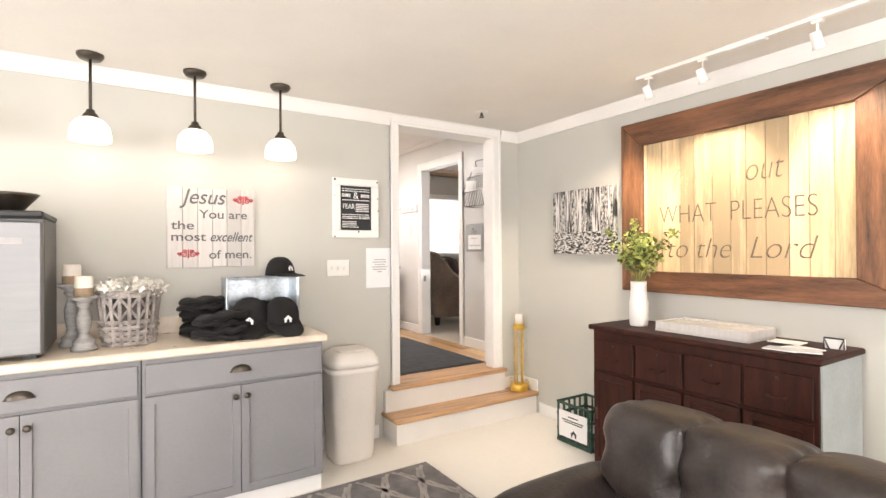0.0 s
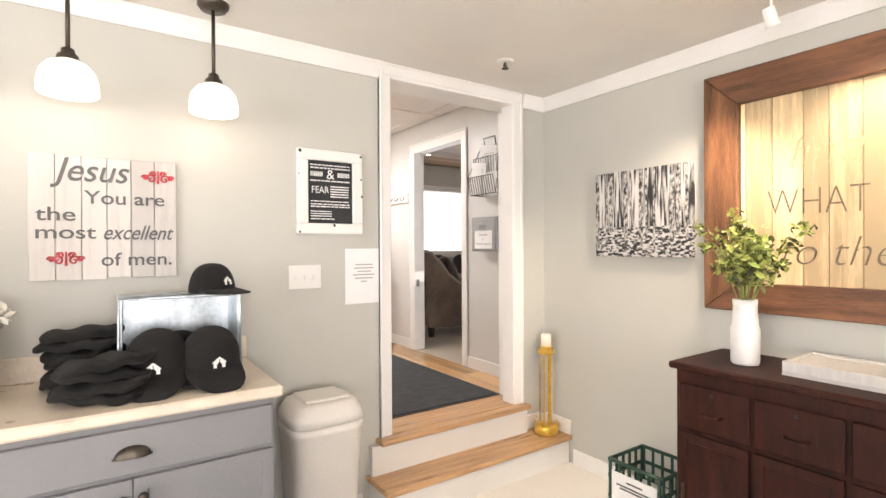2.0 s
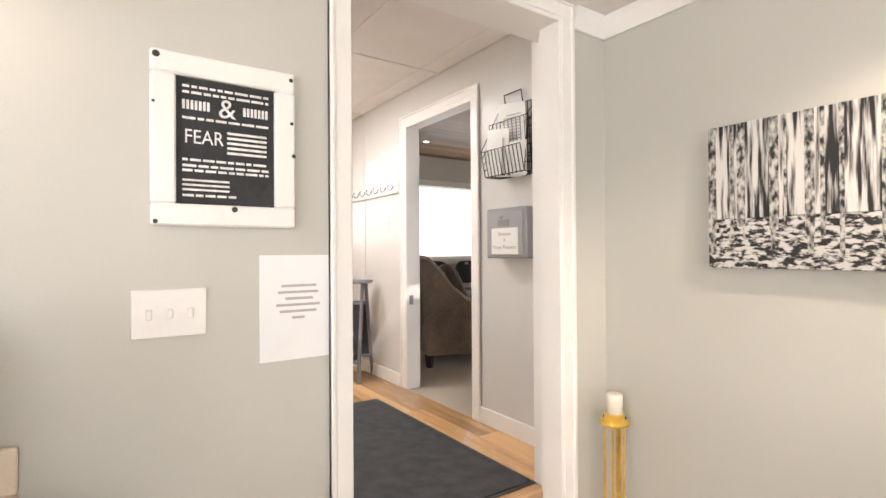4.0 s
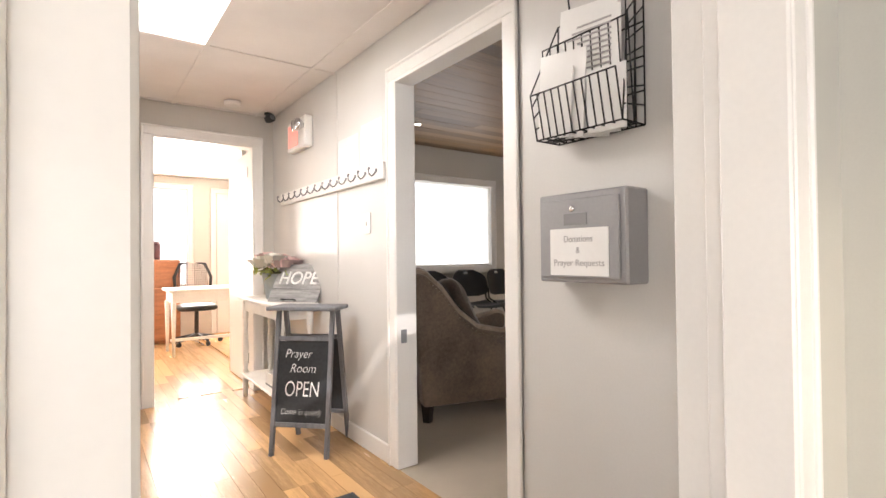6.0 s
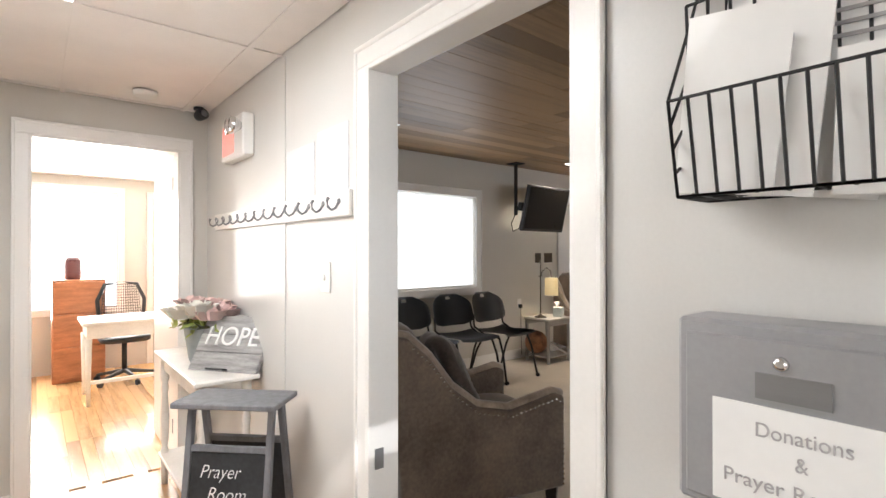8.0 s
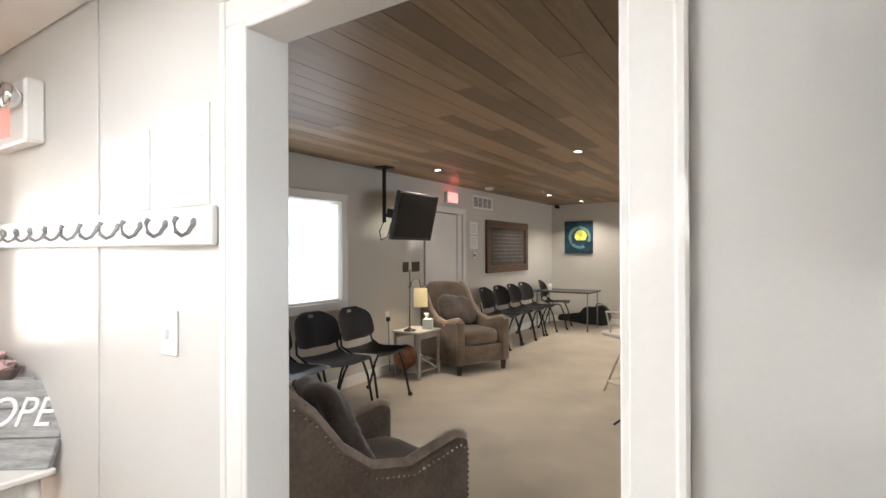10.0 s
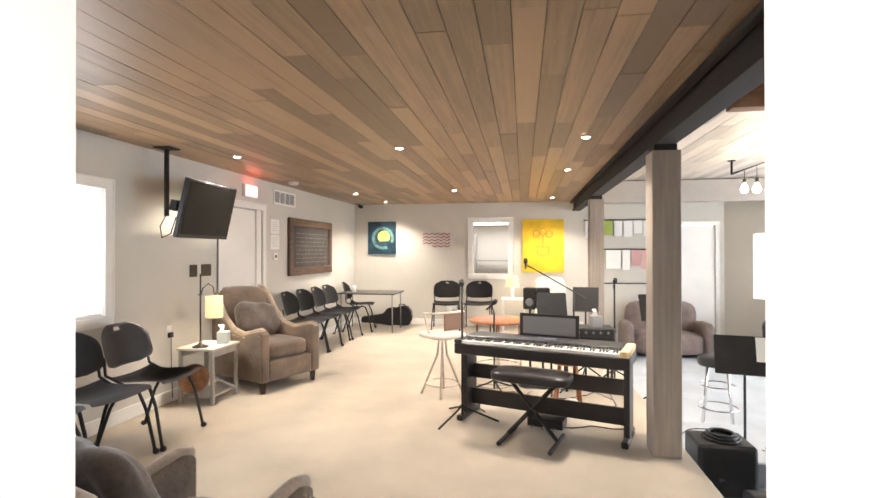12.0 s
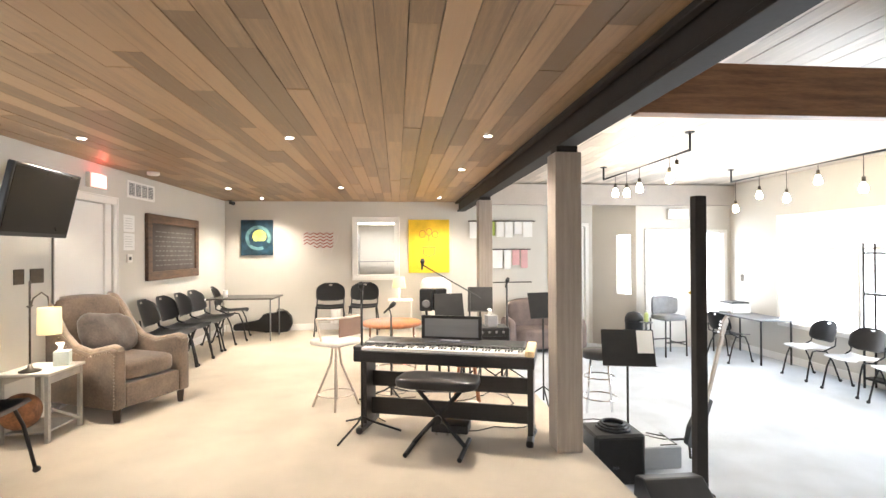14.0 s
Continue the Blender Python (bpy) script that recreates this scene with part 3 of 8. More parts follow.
FORESTSKY = art("printed_forest", (0.01, 0.01, 0.01), (0.62, 0.6, 0.58), 9, (1, 7, 0.5), 0.07)
FORESTFLOOR = art("printed_leaf_litter", (0.012, 0.012, 0.012), (0.6, 0.58, 0.56), 40, (1, 1, 2.2), 0.06)
BARK = art("printed_bark", (0.015, 0.015, 0.015), (0.55, 0.53, 0.5), 30, (1, 2.0, 1.2), 0.12)

# ---- front room: kitchenette along the north wall ----


def cup_pull(parent, x, y, z):
    """A hooded half-round pull, its mouth downwards, on a face towards -y."""
    bm = B()
    vs = []
    for i in range(7):
        a = math.pi / 2 * i / 6
        vs.append([bm.verts.new((x + 0.052 * math.cos(a) ** 0.7 * math.cos(math.pi * j / 12), y - 0.003 - 0.026 * math.sin(a), z - 0.016 + 0.036 * math.cos(a) ** 0.7 * math.sin(math.pi * j / 12))) for j in range(13)])
    for p, q in zip(vs, vs[1:]):
        for j in range(12):
            bm.faces.new((p[j], p[j + 1], q[j + 1], q[j])).smooth = True
    box(bm, x - 0.056, x + 0.056, y - 0.004, y, z - 0.02, z - 0.012, bevel=0.001)
    part("cup_pull", bm, BRONZE, parent, "dark bronze cup pull")


def knob(parent, x, y, z, material=BRONZE):
    bm = B()
    lathe(bm, [(0.006, 0), (0.006, 0.012), (0.015, 0.018), (0.016, 0.024), (0.009, 0.03), (0.001, 0.031)], seg=12)
    bmesh.ops.transform(bm, matrix=pose(x, y, z, 90, 0, 0), verts=bm.verts)
    part("knob", bm, material, parent, "dark round knob")


def shaker(parent, name, x0, x1, y, z0, z1, rail=0.055, material=None):
    """A framed cabinet front, its face towards -y."""
    bm = B()
    box(bm, x0, x1, y - 0.022, y, z0, z1)
    front = min(bm.faces, key=lambda f: f.calc_center_median().y)
    bmesh.ops.inset_region(bm, faces=[front], thickness=rail)
    bmesh.ops.inset_region(bm, faces=[front], thickness=0.004, depth=-0.011)
    return part(name, bm, material or GREYCAB, parent)


CY = 3.17           # front of the cabinet bodies
for x0 in (-1.65, -0.745, 0.16):
    cab = thing("base_cabinet", pose(x0, 0, 0), "grey painted base cabinet with one drawer over two framed doors", "cabinet", group="kitchenette base cabinets")
    w = 0.9
    quick("body", GREYCAB, cab, 0, w, CY, 3.735, 0.1, 0.87)
    quick("toe_kick", WHITE, cab, 0, w, CY + 0.03, 3.735, 0, 0.1, label="white toe kick")
    bm = B()
    box(bm, 0.012, w - 0.012, CY - 0.02, CY, 0.70, 0.845, bevel=0.004)
    dr = part("drawer", bm, GREYCAB, cab)
    cup_pull(dr, w / 2, CY - 0.02, 0.775)
    for side in (0, 1):
        d = shaker(cab, "door", 0.012 + side * 0.44, 0.448 + side * 0.44, CY, 0.115, 0.685)
        knob(d, 0.422 + side * 0.056, CY - 0.022, 0.63)
top = thing("countertop", pose(0, 0, 0), "cream laminate countertop with a low backsplash", "countertop")
quick("slab", LAMINATE, top, -1.68, 1.085, CY - 0.035, 3.742, 0.871, 0.912, bevel=0.008)
quick("backsplash", LAMINATE, top, -1.68, 1.085, 3.72, 3.742, 0.912, 1.01, bevel=0.004)

fridge = thing("mini_fridge", pose(-0.72, 3.2, 0.913), "small brushed steel fridge with a dark top", "fridge")
quick("body", paint("dark_grey_metal", (0.16, 0.16, 0.16), 0.45, 0.4), fridge, 0, 0.5, 0.05, 0.5, 0.012, 0.64, bevel=0.006)
quick("door", STEEL, fridge, 0, 0.5, 0, 0.045, 0.02, 0.625, bevel=0.01, label="brushed steel door")
quick("top_trim", BLACK, fridge, -0.003, 0.503, -0.004, 0.5, 0.64, 0.67, bevel=0.008)
quick("badge", PALEINK, fridge, 0.33, 0.43, -0.003, 0.001, 0.52, 0.55)
quick("foot", BLACK, fridge, 0.42, 0.47, 0.05, 0.1, 0.0, 0.014); quick("foot", BLACK, fridge, 0.03, 0.08, 0.05, 0.1, 0.0, 0.014)
bm = B()
lathe(bm, [(0.05, 0), (0.06, 0.004), (0.115, 0.07), (0.125, 0.085), (0.118, 0.085), (0.055, 0.012), (0.001, 0.01)], seg=16)
for v in bm.verts:
    v.co.z += 0.004 * math.sin(8 * math.atan2(v.co.y, v.co.x)) * (v.co.z > 0.05)
solid("bowl", bm, BRONZE, "dark fluted bowl on the fridge", "bowl", pose(-0.37, 3.36, 1.584))


def candlestick(x, y, h):
    t = thing("candlestick", pose(x, y, 0.913), "turned grey washed wooden candlestick with a white pillar candle", "candlestick", group="candlesticks on the counter")
    bm = B()
    lathe(bm, [(0.055, 0), (0.057, 0.015), (0.045, 0.03), (0.05, 0.045), (0.026, 0.065), (0.022, 0.09), (0.032, h * 0.45), (0.034, h * 0.6), (0.02, h * 0.75), (0.022, h * 0.8), (0.036, h * 0.86), (0.03, h * 0.9), (0.058, h * 0.95), (0.06, h), (0.001, h)], seg=18)
    part("stem", bm, GREYWASH, t)
    bm = B()
    lathe(bm, [(0.038, h), (0.04, h + 0.01), (0.04, h + 0.095), (0.034, h + 0.1), (0.001, h + 0.092)], seg=18)
    c = part("candle", bm, WAX, t, "white pillar candle")
    bm = B()
    lathe(bm, [(0.0405, h), (0.0415, h + 0.002), (0.0415, h + 0.04), (0.0405, h + 0.042)], seg=18)
    part("band", bm, paint("burlap", (0.34, 0.25, 0.16), 0.9, vary=0.3, bump=0.3), c)


candlestick(-0.08, 3.36, 0.265); candlestick(-0.14, 3.52, 0.32)


def leaf_clump(bm, centre, spread, n, size, rng, droop=0.4):
    for _ in range(n):
        d = Vector((rng.gauss(0, 1), rng.gauss(0, 1), rng.gauss(0, 0.8)))
        d = d.normalized() * rng.random() ** 0.45
        c = Vector(centre) + Vector((d.x * spread[0], d.y * spread[1], d.z * spread[2]))
        r = Euler((rng.uniform(-1.2, 1.2), rng.uniform(-1.2, 1.2), rng.uniform(0, 6.28))).to_matrix()
        k = size * rng.uniform(0.6, 1.3)
        pts = [(-0.5, 0, 0), (-0.15, 0.26, 0.06), (0.25, 0.22, 0.05), (0.55, 0, -0.08), (0.25, -0.22, 0.05), (-0.15, -0.26, 0.06)]
        vs = [bm.verts.new(c + r @ (Vector(p) * k)) for p in pts]
        bm.faces.new((vs[0], vs[1], vs[2], vs[3])); bm.faces.new((vs[0], vs[3], vs[4], vs[5]))


basket = thing("wicker_basket", pose(0.11, 3.44, 0.913), "grey woven basket full of small white flowers", "basket")
bm = B()
for i in range(20):
    a = 2 * math.pi * i / 20
    ca, sa = math.cos(a), math.sin(a)
    tube(bm, [(0.108 * ca, 0.108 * sa, 0.0), (0.118 * ca, 0.118 * sa, 0.09), (0.132 * ca, 0.132 * sa, 0.19), (0.14 * ca, 0.14 * sa, 0.275)], 0.0095, 5)
part("stakes", bm, WICKER, basket)
bm = B()
for k, z in enumerate((0.012, 0.04, 0.068, 0.096, 0.124, 0.26, 0.275)):
    r = 0.112 + 0.028 * z / 0.275
    pts = [((r + 0.008 * (1 if (i + k) % 2 else -1)) * math.cos(2 * math.pi * i / 20), (r + 0.008 * (1 if (i + k) % 2 else -1)) * math.sin(2 * math.pi * i / 20), z) for i in range(21)]
    tube(bm, pts, 0.012, 5)
part("weave", bm, WICKER, basket)
bm = B()
for i in range(10):
    a0, a1 = 2 * math.pi * i / 10, 2 * math.pi * (i + 1) / 10
    for p, q in ((a0, a1), (a1, a0)):
        tube(bm, [(0.127 * math.cos(p), 0.127 * math.sin(p), 0.14), (0.136 * math.cos(q), 0.136 * math.sin(q), 0.25)], 0.008, 5)
part("lattice", bm, WICKER, basket)
bm = B()
lathe(bm, [(0.10, 0.004), (0.105, 0.02), (0.128, 0.25), (0.001, 0.255)], seg=16)
part("liner", bm, paint("dark_liner", (0.10, 0.09, 0.085), 0.9), basket)
bm = B()
leaf_clump(bm, (0, 0, 0.29), (0.18, 0.16, 0.06), 420, 0.035, random.Random(5))
part("flowers", bm, BLOOM, basket, "small white flowers")

bin_ = thing("metal_bin", pose(0.58, 3.4, 0.913), "galvanised metal bin lying open on its side", "bin")
quick("bin_back", GALV, bin_, 0, 0.41, 0.18, 0.19, 0.0, 0.33)
quick("bin_side", GALV, bin_, 0, 0.012, 0, 0.18, 0.0, 0.33, bevel=0.003); quick("bin_side", GALV, bin_, 0.398, 0.41, 0, 0.18, 0.0, 0.33, bevel=0.003)
quick("bin_top", GALV, bin_, 0.012, 0.398, 0, 0.18, 0.318, 0.33, bevel=0.003); quick("bin_bottom", GALV, bin_, 0.012, 0.398, 0, 0.18, 0.0, 0.012, bevel=0.003)
bm = B()
tube(bm, [(0, 0, 0.0), (0, 0, 0.33), (0.41, 0, 0.33), (0.41, 0, 0.0)], 0.008, 6)
part("rim", bm, GALV, bin_)


def house_mark(bm, w, y, m):
    prism(bm, [(-w, 0), (-w, w * 0.9), (-w * 1.25, w * 0.9), (0, w * 2), (w * 1.25, w * 0.9), (w, w * 0.9), (w, 0), (w * 0.45, 0), (w * 0.45, w * 0.55), (0, w * 1.1), (-w * 0.45, w * 0.55), (-w * 0.45, 0)], y, y + 0.0015, m)


def cap(m, label="black baseball cap with a white house emblem"):
    t = thing("cap", m, label, "cap", group="black caps on the counter")
    bm = B()
    rings = []
    for i in range(8):
        a = math.pi / 2 * i / 7
        rings.append(ring(bm, (0, 0, 0.115 * math.sin(a)), (0, 0, 1), max(0.088 * math.cos(a) ** 0.75, 0.002), 18))
    skin(bm, rings)
    part("crown", bm, BLACKCLOTH, t)
    bm = B()
    n = 12
    lo, hi = [], []
    for i in range(n + 1):
        a = math.pi * (1 + i / n)
        lo.append((0.085 * math.cos(a), 0.075 * math.sin(a)))
        hi.append((0.082 * math.cos(a), -0.06 + 0.115 * math.sin(a)))
    for i in range(n):
        q = [lo[i], lo[i + 1], hi[i + 1], hi[i]]
        zz = [0.012, 0.012, -0.004 - 0.0, -0.004]
        a = [bm.verts.new((*p, z + 0.004)) for p, z in zip(q, zz)]
        b = [bm.verts.new((*p, z)) for p, z in zip(q, zz)]
        bm.faces.new(a); bm.faces.new(list(reversed(b)))
        bm.faces.new((a[2], a[3], b[3], b[2]))
    bmesh.ops.remove_doubles(bm, verts=bm.verts, dist=1e-5)
    part("brim", bm, BLACKCLOTH, t)
    bm = B()
    house_mark(bm, 0.017, -0.0005, pose(0, -0.087, 0.03, -18, 0, 0))
    part("emblem", bm, PAPER, t, "white house emblem")


for cx, cy, cz, tilt, turn in ((0.87, 3.36, 0.985, 20, 8), (0.70, 3.38, 0.99, 22, -12), (0.78, 3.46, 0.96, 8, 4)):
    cap(pose(cx, cy, cz, tilt, 0, turn) @ Matrix.Scale(1.22, 4))
cap(pose(0.90, 3.48, 1.246, 0, 0, 35), "black baseball cap with a white house emblem on the bin")


def beanies(x, y, n, r, seed):
    rng = random.Random(seed)
    for i in range(n):
        bm = B()
        vs = cushion(bm, -r, r, -r * 0.72, r * 0.72, 0, 0.04, puff=0.75, n=10)
        for v in vs:
            v.co.z += 0.006 * math.sin(60 * v.co.x) + rng.uniform(-0.002, 0.002)
        solid("beanie", bm, BLACKCLOTH, "folded black knit beanie in a pile", "beanie", pose(x + rng.uniform(-0.015, 0.015), y + rng.uniform(-0.015, 0.015), 0.912 + 0.036 * i, rng.uniform(-5, 5), rng.uniform(-6, 6), rng.uniform(-25, 25)), group="piles of black beanies")


beanies(0.47, 3.52, 6, 0.125, 2); beanies(0.54, 3.3, 4, 0.14, 3)

can = thing("trash_can", pose(1.375, 3.54, 0) @ Matrix.Scale(1.08, 4), "cream plastic swing-lid trash can", "trash can")
bm = B()
rings = []
for z, a, b in ((0.0, 0.125, 0.11), (0.02, 0.13, 0.115), (0.54, 0.155, 0.14), (0.545, 0.162, 0.147), (0.58, 0.162, 0.147)):
    rings.append([bm.verts.new((a * (abs(math.cos(t)) ** 0.45) * (1 if math.cos(t) > 0 else -1), b * (abs(math.sin(t)) ** 0.45) * (1 if math.sin(t) > 0 else -1), z)) for t in [2 * math.pi * (i + 0.5) / 28 for i in range(28)]])
skin(bm, rings)
part("body", bm, CREAMPLASTIC, can)
bm = B()
rings = []
for z, a, b in ((0.582, 0.165, 0.15), (0.62, 0.16, 0.146), (0.66, 0.135, 0.125), (0.672, 0.11, 0.1)):
    rings.append([bm.verts.new((a * (abs(math.cos(t)) ** 0.45) * (1 if math.cos(t) > 0 else -1), b * (abs(math.sin(t)) ** 0.45) * (1 if math.sin(t) > 0 else -1), z)) for t in [2 * math.pi * (i + 0.5) / 28 for i in range(28)]])
skin(bm, rings)
lid = part("lid", bm, CREAMPLASTIC, can)
quick("flap", CREAMPLASTIC, lid, -0.10, 0.10, -0.095, 0.085, 0.668, 0.682, bevel=0.008)

# ---- front room: things on the north wall ----
NW = 3.743
sign = thing("plank_sign", pose(0.30, NW, 1.30), "whitewashed plank sign with grey lettering and red scrolls", "sign")
rng = random.Random(8)
for i in range(6):
    quick("plank", WASHED, sign, i * 0.0835, i * 0.0835 + 0.081, -0.022, 0, rng.uniform(-0.004, 0.004), 0.49 + rng.uniform(-0.004, 0.004), bevel=0.002)
for words, size, x, z, w, sh in (("Jesus", 0.13, 0.20, 0.43, 0.26, 0.3), ("You are", 0.075, 0.315, 0.325, 0.28, 0), ("the", 0.075, 0.085, 0.255, 0.125, 0), ("most", 0.075, 0.115, 0.185, 0.19, 0), ("excellent", 0.085, 0.355, 0.185, 0.25, 0.35), ("of men.", 0.075, 0.355, 0.075, 0.25, 0)):
    lettering(words, size, pose(x, -0.0235, z, 90, 0, 0), INK, sign, "lettering", shear=sh, width=w, bold=0.0006, depth=0.0015)


def scroll(parent, x, z, k):
    bm = B()
    for sx in (-1, 1):
        for r0, cx, cz in ((0.022, 0.028, 0.0), (0.014, 0.052, 0.006), (0.014, 0.02, 0.024)):
            pts = [(x + k * sx * (cx + r0 * (1 - i / 16) * math.cos(i * 0.6)), -0.0245, z + k * (cz + r0 * (1 - i / 16) * math.sin(i * 0.6))) for i in range(15)]
            tube(bm, pts, 0.0042 * k, 5)
    tube(bm, [(x, -0.0245, z - 0.022 * k), (x, -0.0245, z + 0.04 * k)], [0.006 * k, 0.003 * k], 6)
    part("scroll", bm, RED, parent, "red stencilled scroll")


scroll(sign, 0.43, 0.415, 0.9); scroll(sign, 0.115, 0.075, 0.9)

pic = thing("framed_print", pose(1.33, NW, 1.49), "distressed white frame with a black and white lettered print", "picture")
for q in ((0, 0.35, 0, 0.055), (0, 0.35, 0.375, 0.43), (0, 0.055, 0.055, 0.375), (0.295, 0.35, 0.055, 0.375)):
    quick("rail", WHITE, pic, q[0], q[1], -0.03, 0, q[2], q[3], bevel=0.005)
quick("print", SLATE, pic, 0.055, 0.295, -0.014, 0, 0.055, 0.375)
bm = B()
rng = random.Random(4)
for k, z in enumerate((0.35, 0.335, 0.27, 0.165, 0.15, 0.138, 0.075)):
    x = 0.07
    while x < 0.275:
        w = rng.uniform(0.01, 0.035)
        if not (k == 6 and x > 0.2): box(bm, x, min(x + w, 0.28), -0.0165, -0.0142, z, z + 0.006)
        x += w + 0.005
for x in range(5):
    box(bm, 0.175, 0.275, -0.0165, -0.0142, 0.19 + x * 0.013, 0.196 + x * 0.013)
for z0 in (0.09, 0.102, 0.114):
    box(bm, 0.07, 0.18, -0.0165, -0.0142, z0, z0 + 0.005)
part("print_lines", bm, CHALK, pic, "rows of small white lettering")
lettering("FEAR", 0.05, pose(0.12, -0.016, 0.225, 90, 0, 0), CHALK, pic, "lettering", width=0.09)
lettering("&", 0.07, pose(0.175, -0.016, 0.305, 90, 0, 0), CHALK, pic)
bm = B()
for sx in (0.07, 0.215):
    for i in range(7):
        box(bm, sx + i * 0.0095, sx + i * 0.0095 + 0.006, -0.0165, -0.0142, 0.295, 0.318)
part("print_title", bm, CHALK, pic)
bm = B()
for x, z, r in ((0.012, 0.415, 0.009), (0.338, 0.41, 0.006), (0.19, 0.045, 0.008), (0.01, 0.01, 0.006), (0.345, 0.2, 0.006), (0.34, 0.29, 0.005), (0.006, 0.3, 0.004)):
    lathe(bm, [(r, 0), (r * 0.8, 0.0012)], seg=7)
    bmesh.ops.transform(bm, matrix=pose(x, -0.0302, z, 90, 0, 0), verts=bm.verts[-14:])
part("chips", bm, BLACK, pic, "dark chips in the paint")


def switch_plate(m, n, name="light_switch", label="white wall plate with rocker switches"):
    t = thing(name, m, label, "switch")
    w = 0.045 * n + 0.03
    quick("plate", WHITE, t, 0, w, -0.006, 0, 0, 0.118, bevel=0.002)
    for i in range(n):
        quick("toggle", WHITE, t, 0.032 + 0.045 * i - 0.004 + 0.002, 0.032 + 0.045 * i + 0.012, -0.016, -0.006, 0.045, 0.07, bevel=0.002)


switch_plate(pose(1.29, NW, 1.215), 3)
notice = thing("paper_notice", pose(1.588, NW, 1.12), "laminated white notice taped beside the door", "notice")
quick("sheet", GLOSSPAPER, notice, 0, 0.214, -0.002, 0, 0, 0.295)
bm = B()
for i, (a, b) in enumerate(((0.06, 0.16), (0.05, 0.165), (0.07, 0.15), (0.045, 0.17), (0.055, 0.16), (0.09, 0.125))):
    box(bm, a, b, -0.0032, -0.0021, 0.205 - i * 0.018, 0.212 - i * 0.018)
part("text_lines", bm, PALEINK, notice)


def pendant(x):
    t = thing("pendant_lamp", pose(x, 3.53, 2.438), "bronze stem pendant lamp with a lit opal glass shade", "pendant lamp", group="pendant lamps over the counter")
    bm = B()
    lathe(bm, [(0.001, -0.03), (0.05, -0.028), (0.062, -0.012), (0.062, 0)], seg=20)
    part("canopy", bm, BRONZE, t)
    bm = B()
    tube(bm, [(0, 0, -0.02), (0, 0, -0.30)], 0.0075, 8)
    part("stem", bm, BRONZE, t)
    bm = B()
    lathe(bm, [(0.012, -0.29), (0.02, -0.295), (0.022, -0.31), (0.033, -0.318), (0.036, -0.335), (0.036, -0.342), (0.001, -0.342)], seg=16)
    part("holder", bm, BRONZE, t)
    bm = B()
    lathe(bm, [(0.036, -0.337), (0.062, -0.35), (0.085, -0.38), (0.094, -0.42), (0.094, -0.455), (0.088, -0.46), (0.088, -0.42), (0.078, -0.385), (0.055, -0.358), (0.03, -0.345)], seg=24, caps=False)
    part("shade", bm, PENDANT, t, "glowing opal glass bell shade")


for px in (-0.62, -0.06, 0.435, 0.92):
    pendant(px)

sp = thing("sprinkler_head", pose(2.36, 3.34, 2.438), "small chrome ceiling sprinkler head", "sprinkler")
bm = B(); lathe(bm, [(0.03, -0.008), (0.045, -0.003), (0.046, 0)], seg=20); part("escutcheon", bm, WHITE, sp, "white ceiling ring")
bm = B(); tube(bm, [(0, 0, -0.006), (0, 0, -0.03)], 0.008, 8); lathe(bm, [(0.001, -0.045), (0.02, -0.044), (0.02, -0.041), (0.001, -0.04)], seg=12); tube(bm, [(0.012, 0, -0.02), (0.012, 0, -0.042)], 0.002, 5); tube(bm, [(-0.012, 0, -0.02), (-0.012, 0, -0.042)], 0.002, 5)
part("deflector", bm, BRONZE, sp)

track = thing("track_light", pose(2.735, 0, 2.438), "white ceiling track with small adjustable spot heads", "track light")
quick("rail", WHITE, track, -0.017, 0.017, -1.0, 2.26, -0.02, 0, bevel=0.003)
quick("connector", WHITE, track, -0.024, 0.024, 1.53, 1.72, -0.028, 0, bevel=0.005)
HEADLENS = glowing("lit_spot_lens", (1.0, 0.9, 0.75), 10)
for y in (2.18, 1.85, 1.32, 0.7):
    bm = B()
    tube(bm, [(0, y, -0.02), (0, y, -0.075)], 0.005, 6); box(bm, -0.014, 0.014, y - 0.022, y + 0.022, -0.035, -0.02, bevel=0.003)
    h = part("spot_head", bm, WHITE, track, "white spot head")
    bm = B()
    lathe(bm, [(0.02, 0.0), (0.022, 0.01), (0.024, 0.06), (0.030, 0.075), (0.026, 0.075), (0.02, 0.05)], seg=14, caps=False)
    bmesh.ops.transform(bm, matrix=look((-0.03, y, -0.08), (0.25, y - 0.05, -0.62)) @ pose(0, 0, 0, 180, 0, 0), verts=bm.verts)
    part("lamp_can", bm, WHITE, h)
    bm = B()
    lathe(bm, [(0.024, 0.068), (0.001, 0.07)], seg=14)
    bmesh.ops.transform(bm, matrix=look((-0.03, y, -0.08), (0.25, y - 0.05, -0.62)) @ pose(0, 0, 0, 180, 0, 0), verts=bm.verts)
    part("lens", bm, HEADLENS, h, "lit lens")

# ---- front room: things on and along the east wall ----
EW = 3.064
canvas = thing("forest_canvas", pose(EW, 2.67, 1.36), "black and white birch forest print on canvas", "picture")
quick("print_sky", FORESTSKY, canvas, -0.036, 0, 0, 0.6, 0.17, 0.495, bevel=0.002)
quick("print_ground", FORESTFLOOR, canvas, -0.0361, 0, 0, 0.6, 0, 0.169, bevel=0.002)
rng = random.Random(12)
for i in range(17):
    bm = B()
    y, w, z0 = rng.uniform(0.01, 0.58), rng.choice((0.008, 0.012, 0.016, 0.026)), rng.uniform(0.03, 0.17)
    box(bm, -0.0372 - i * 0.00004, -0.036, y, min(y + w, 0.6), z0, 0.495)
    part("print_trunk", bm, BARK, canvas)

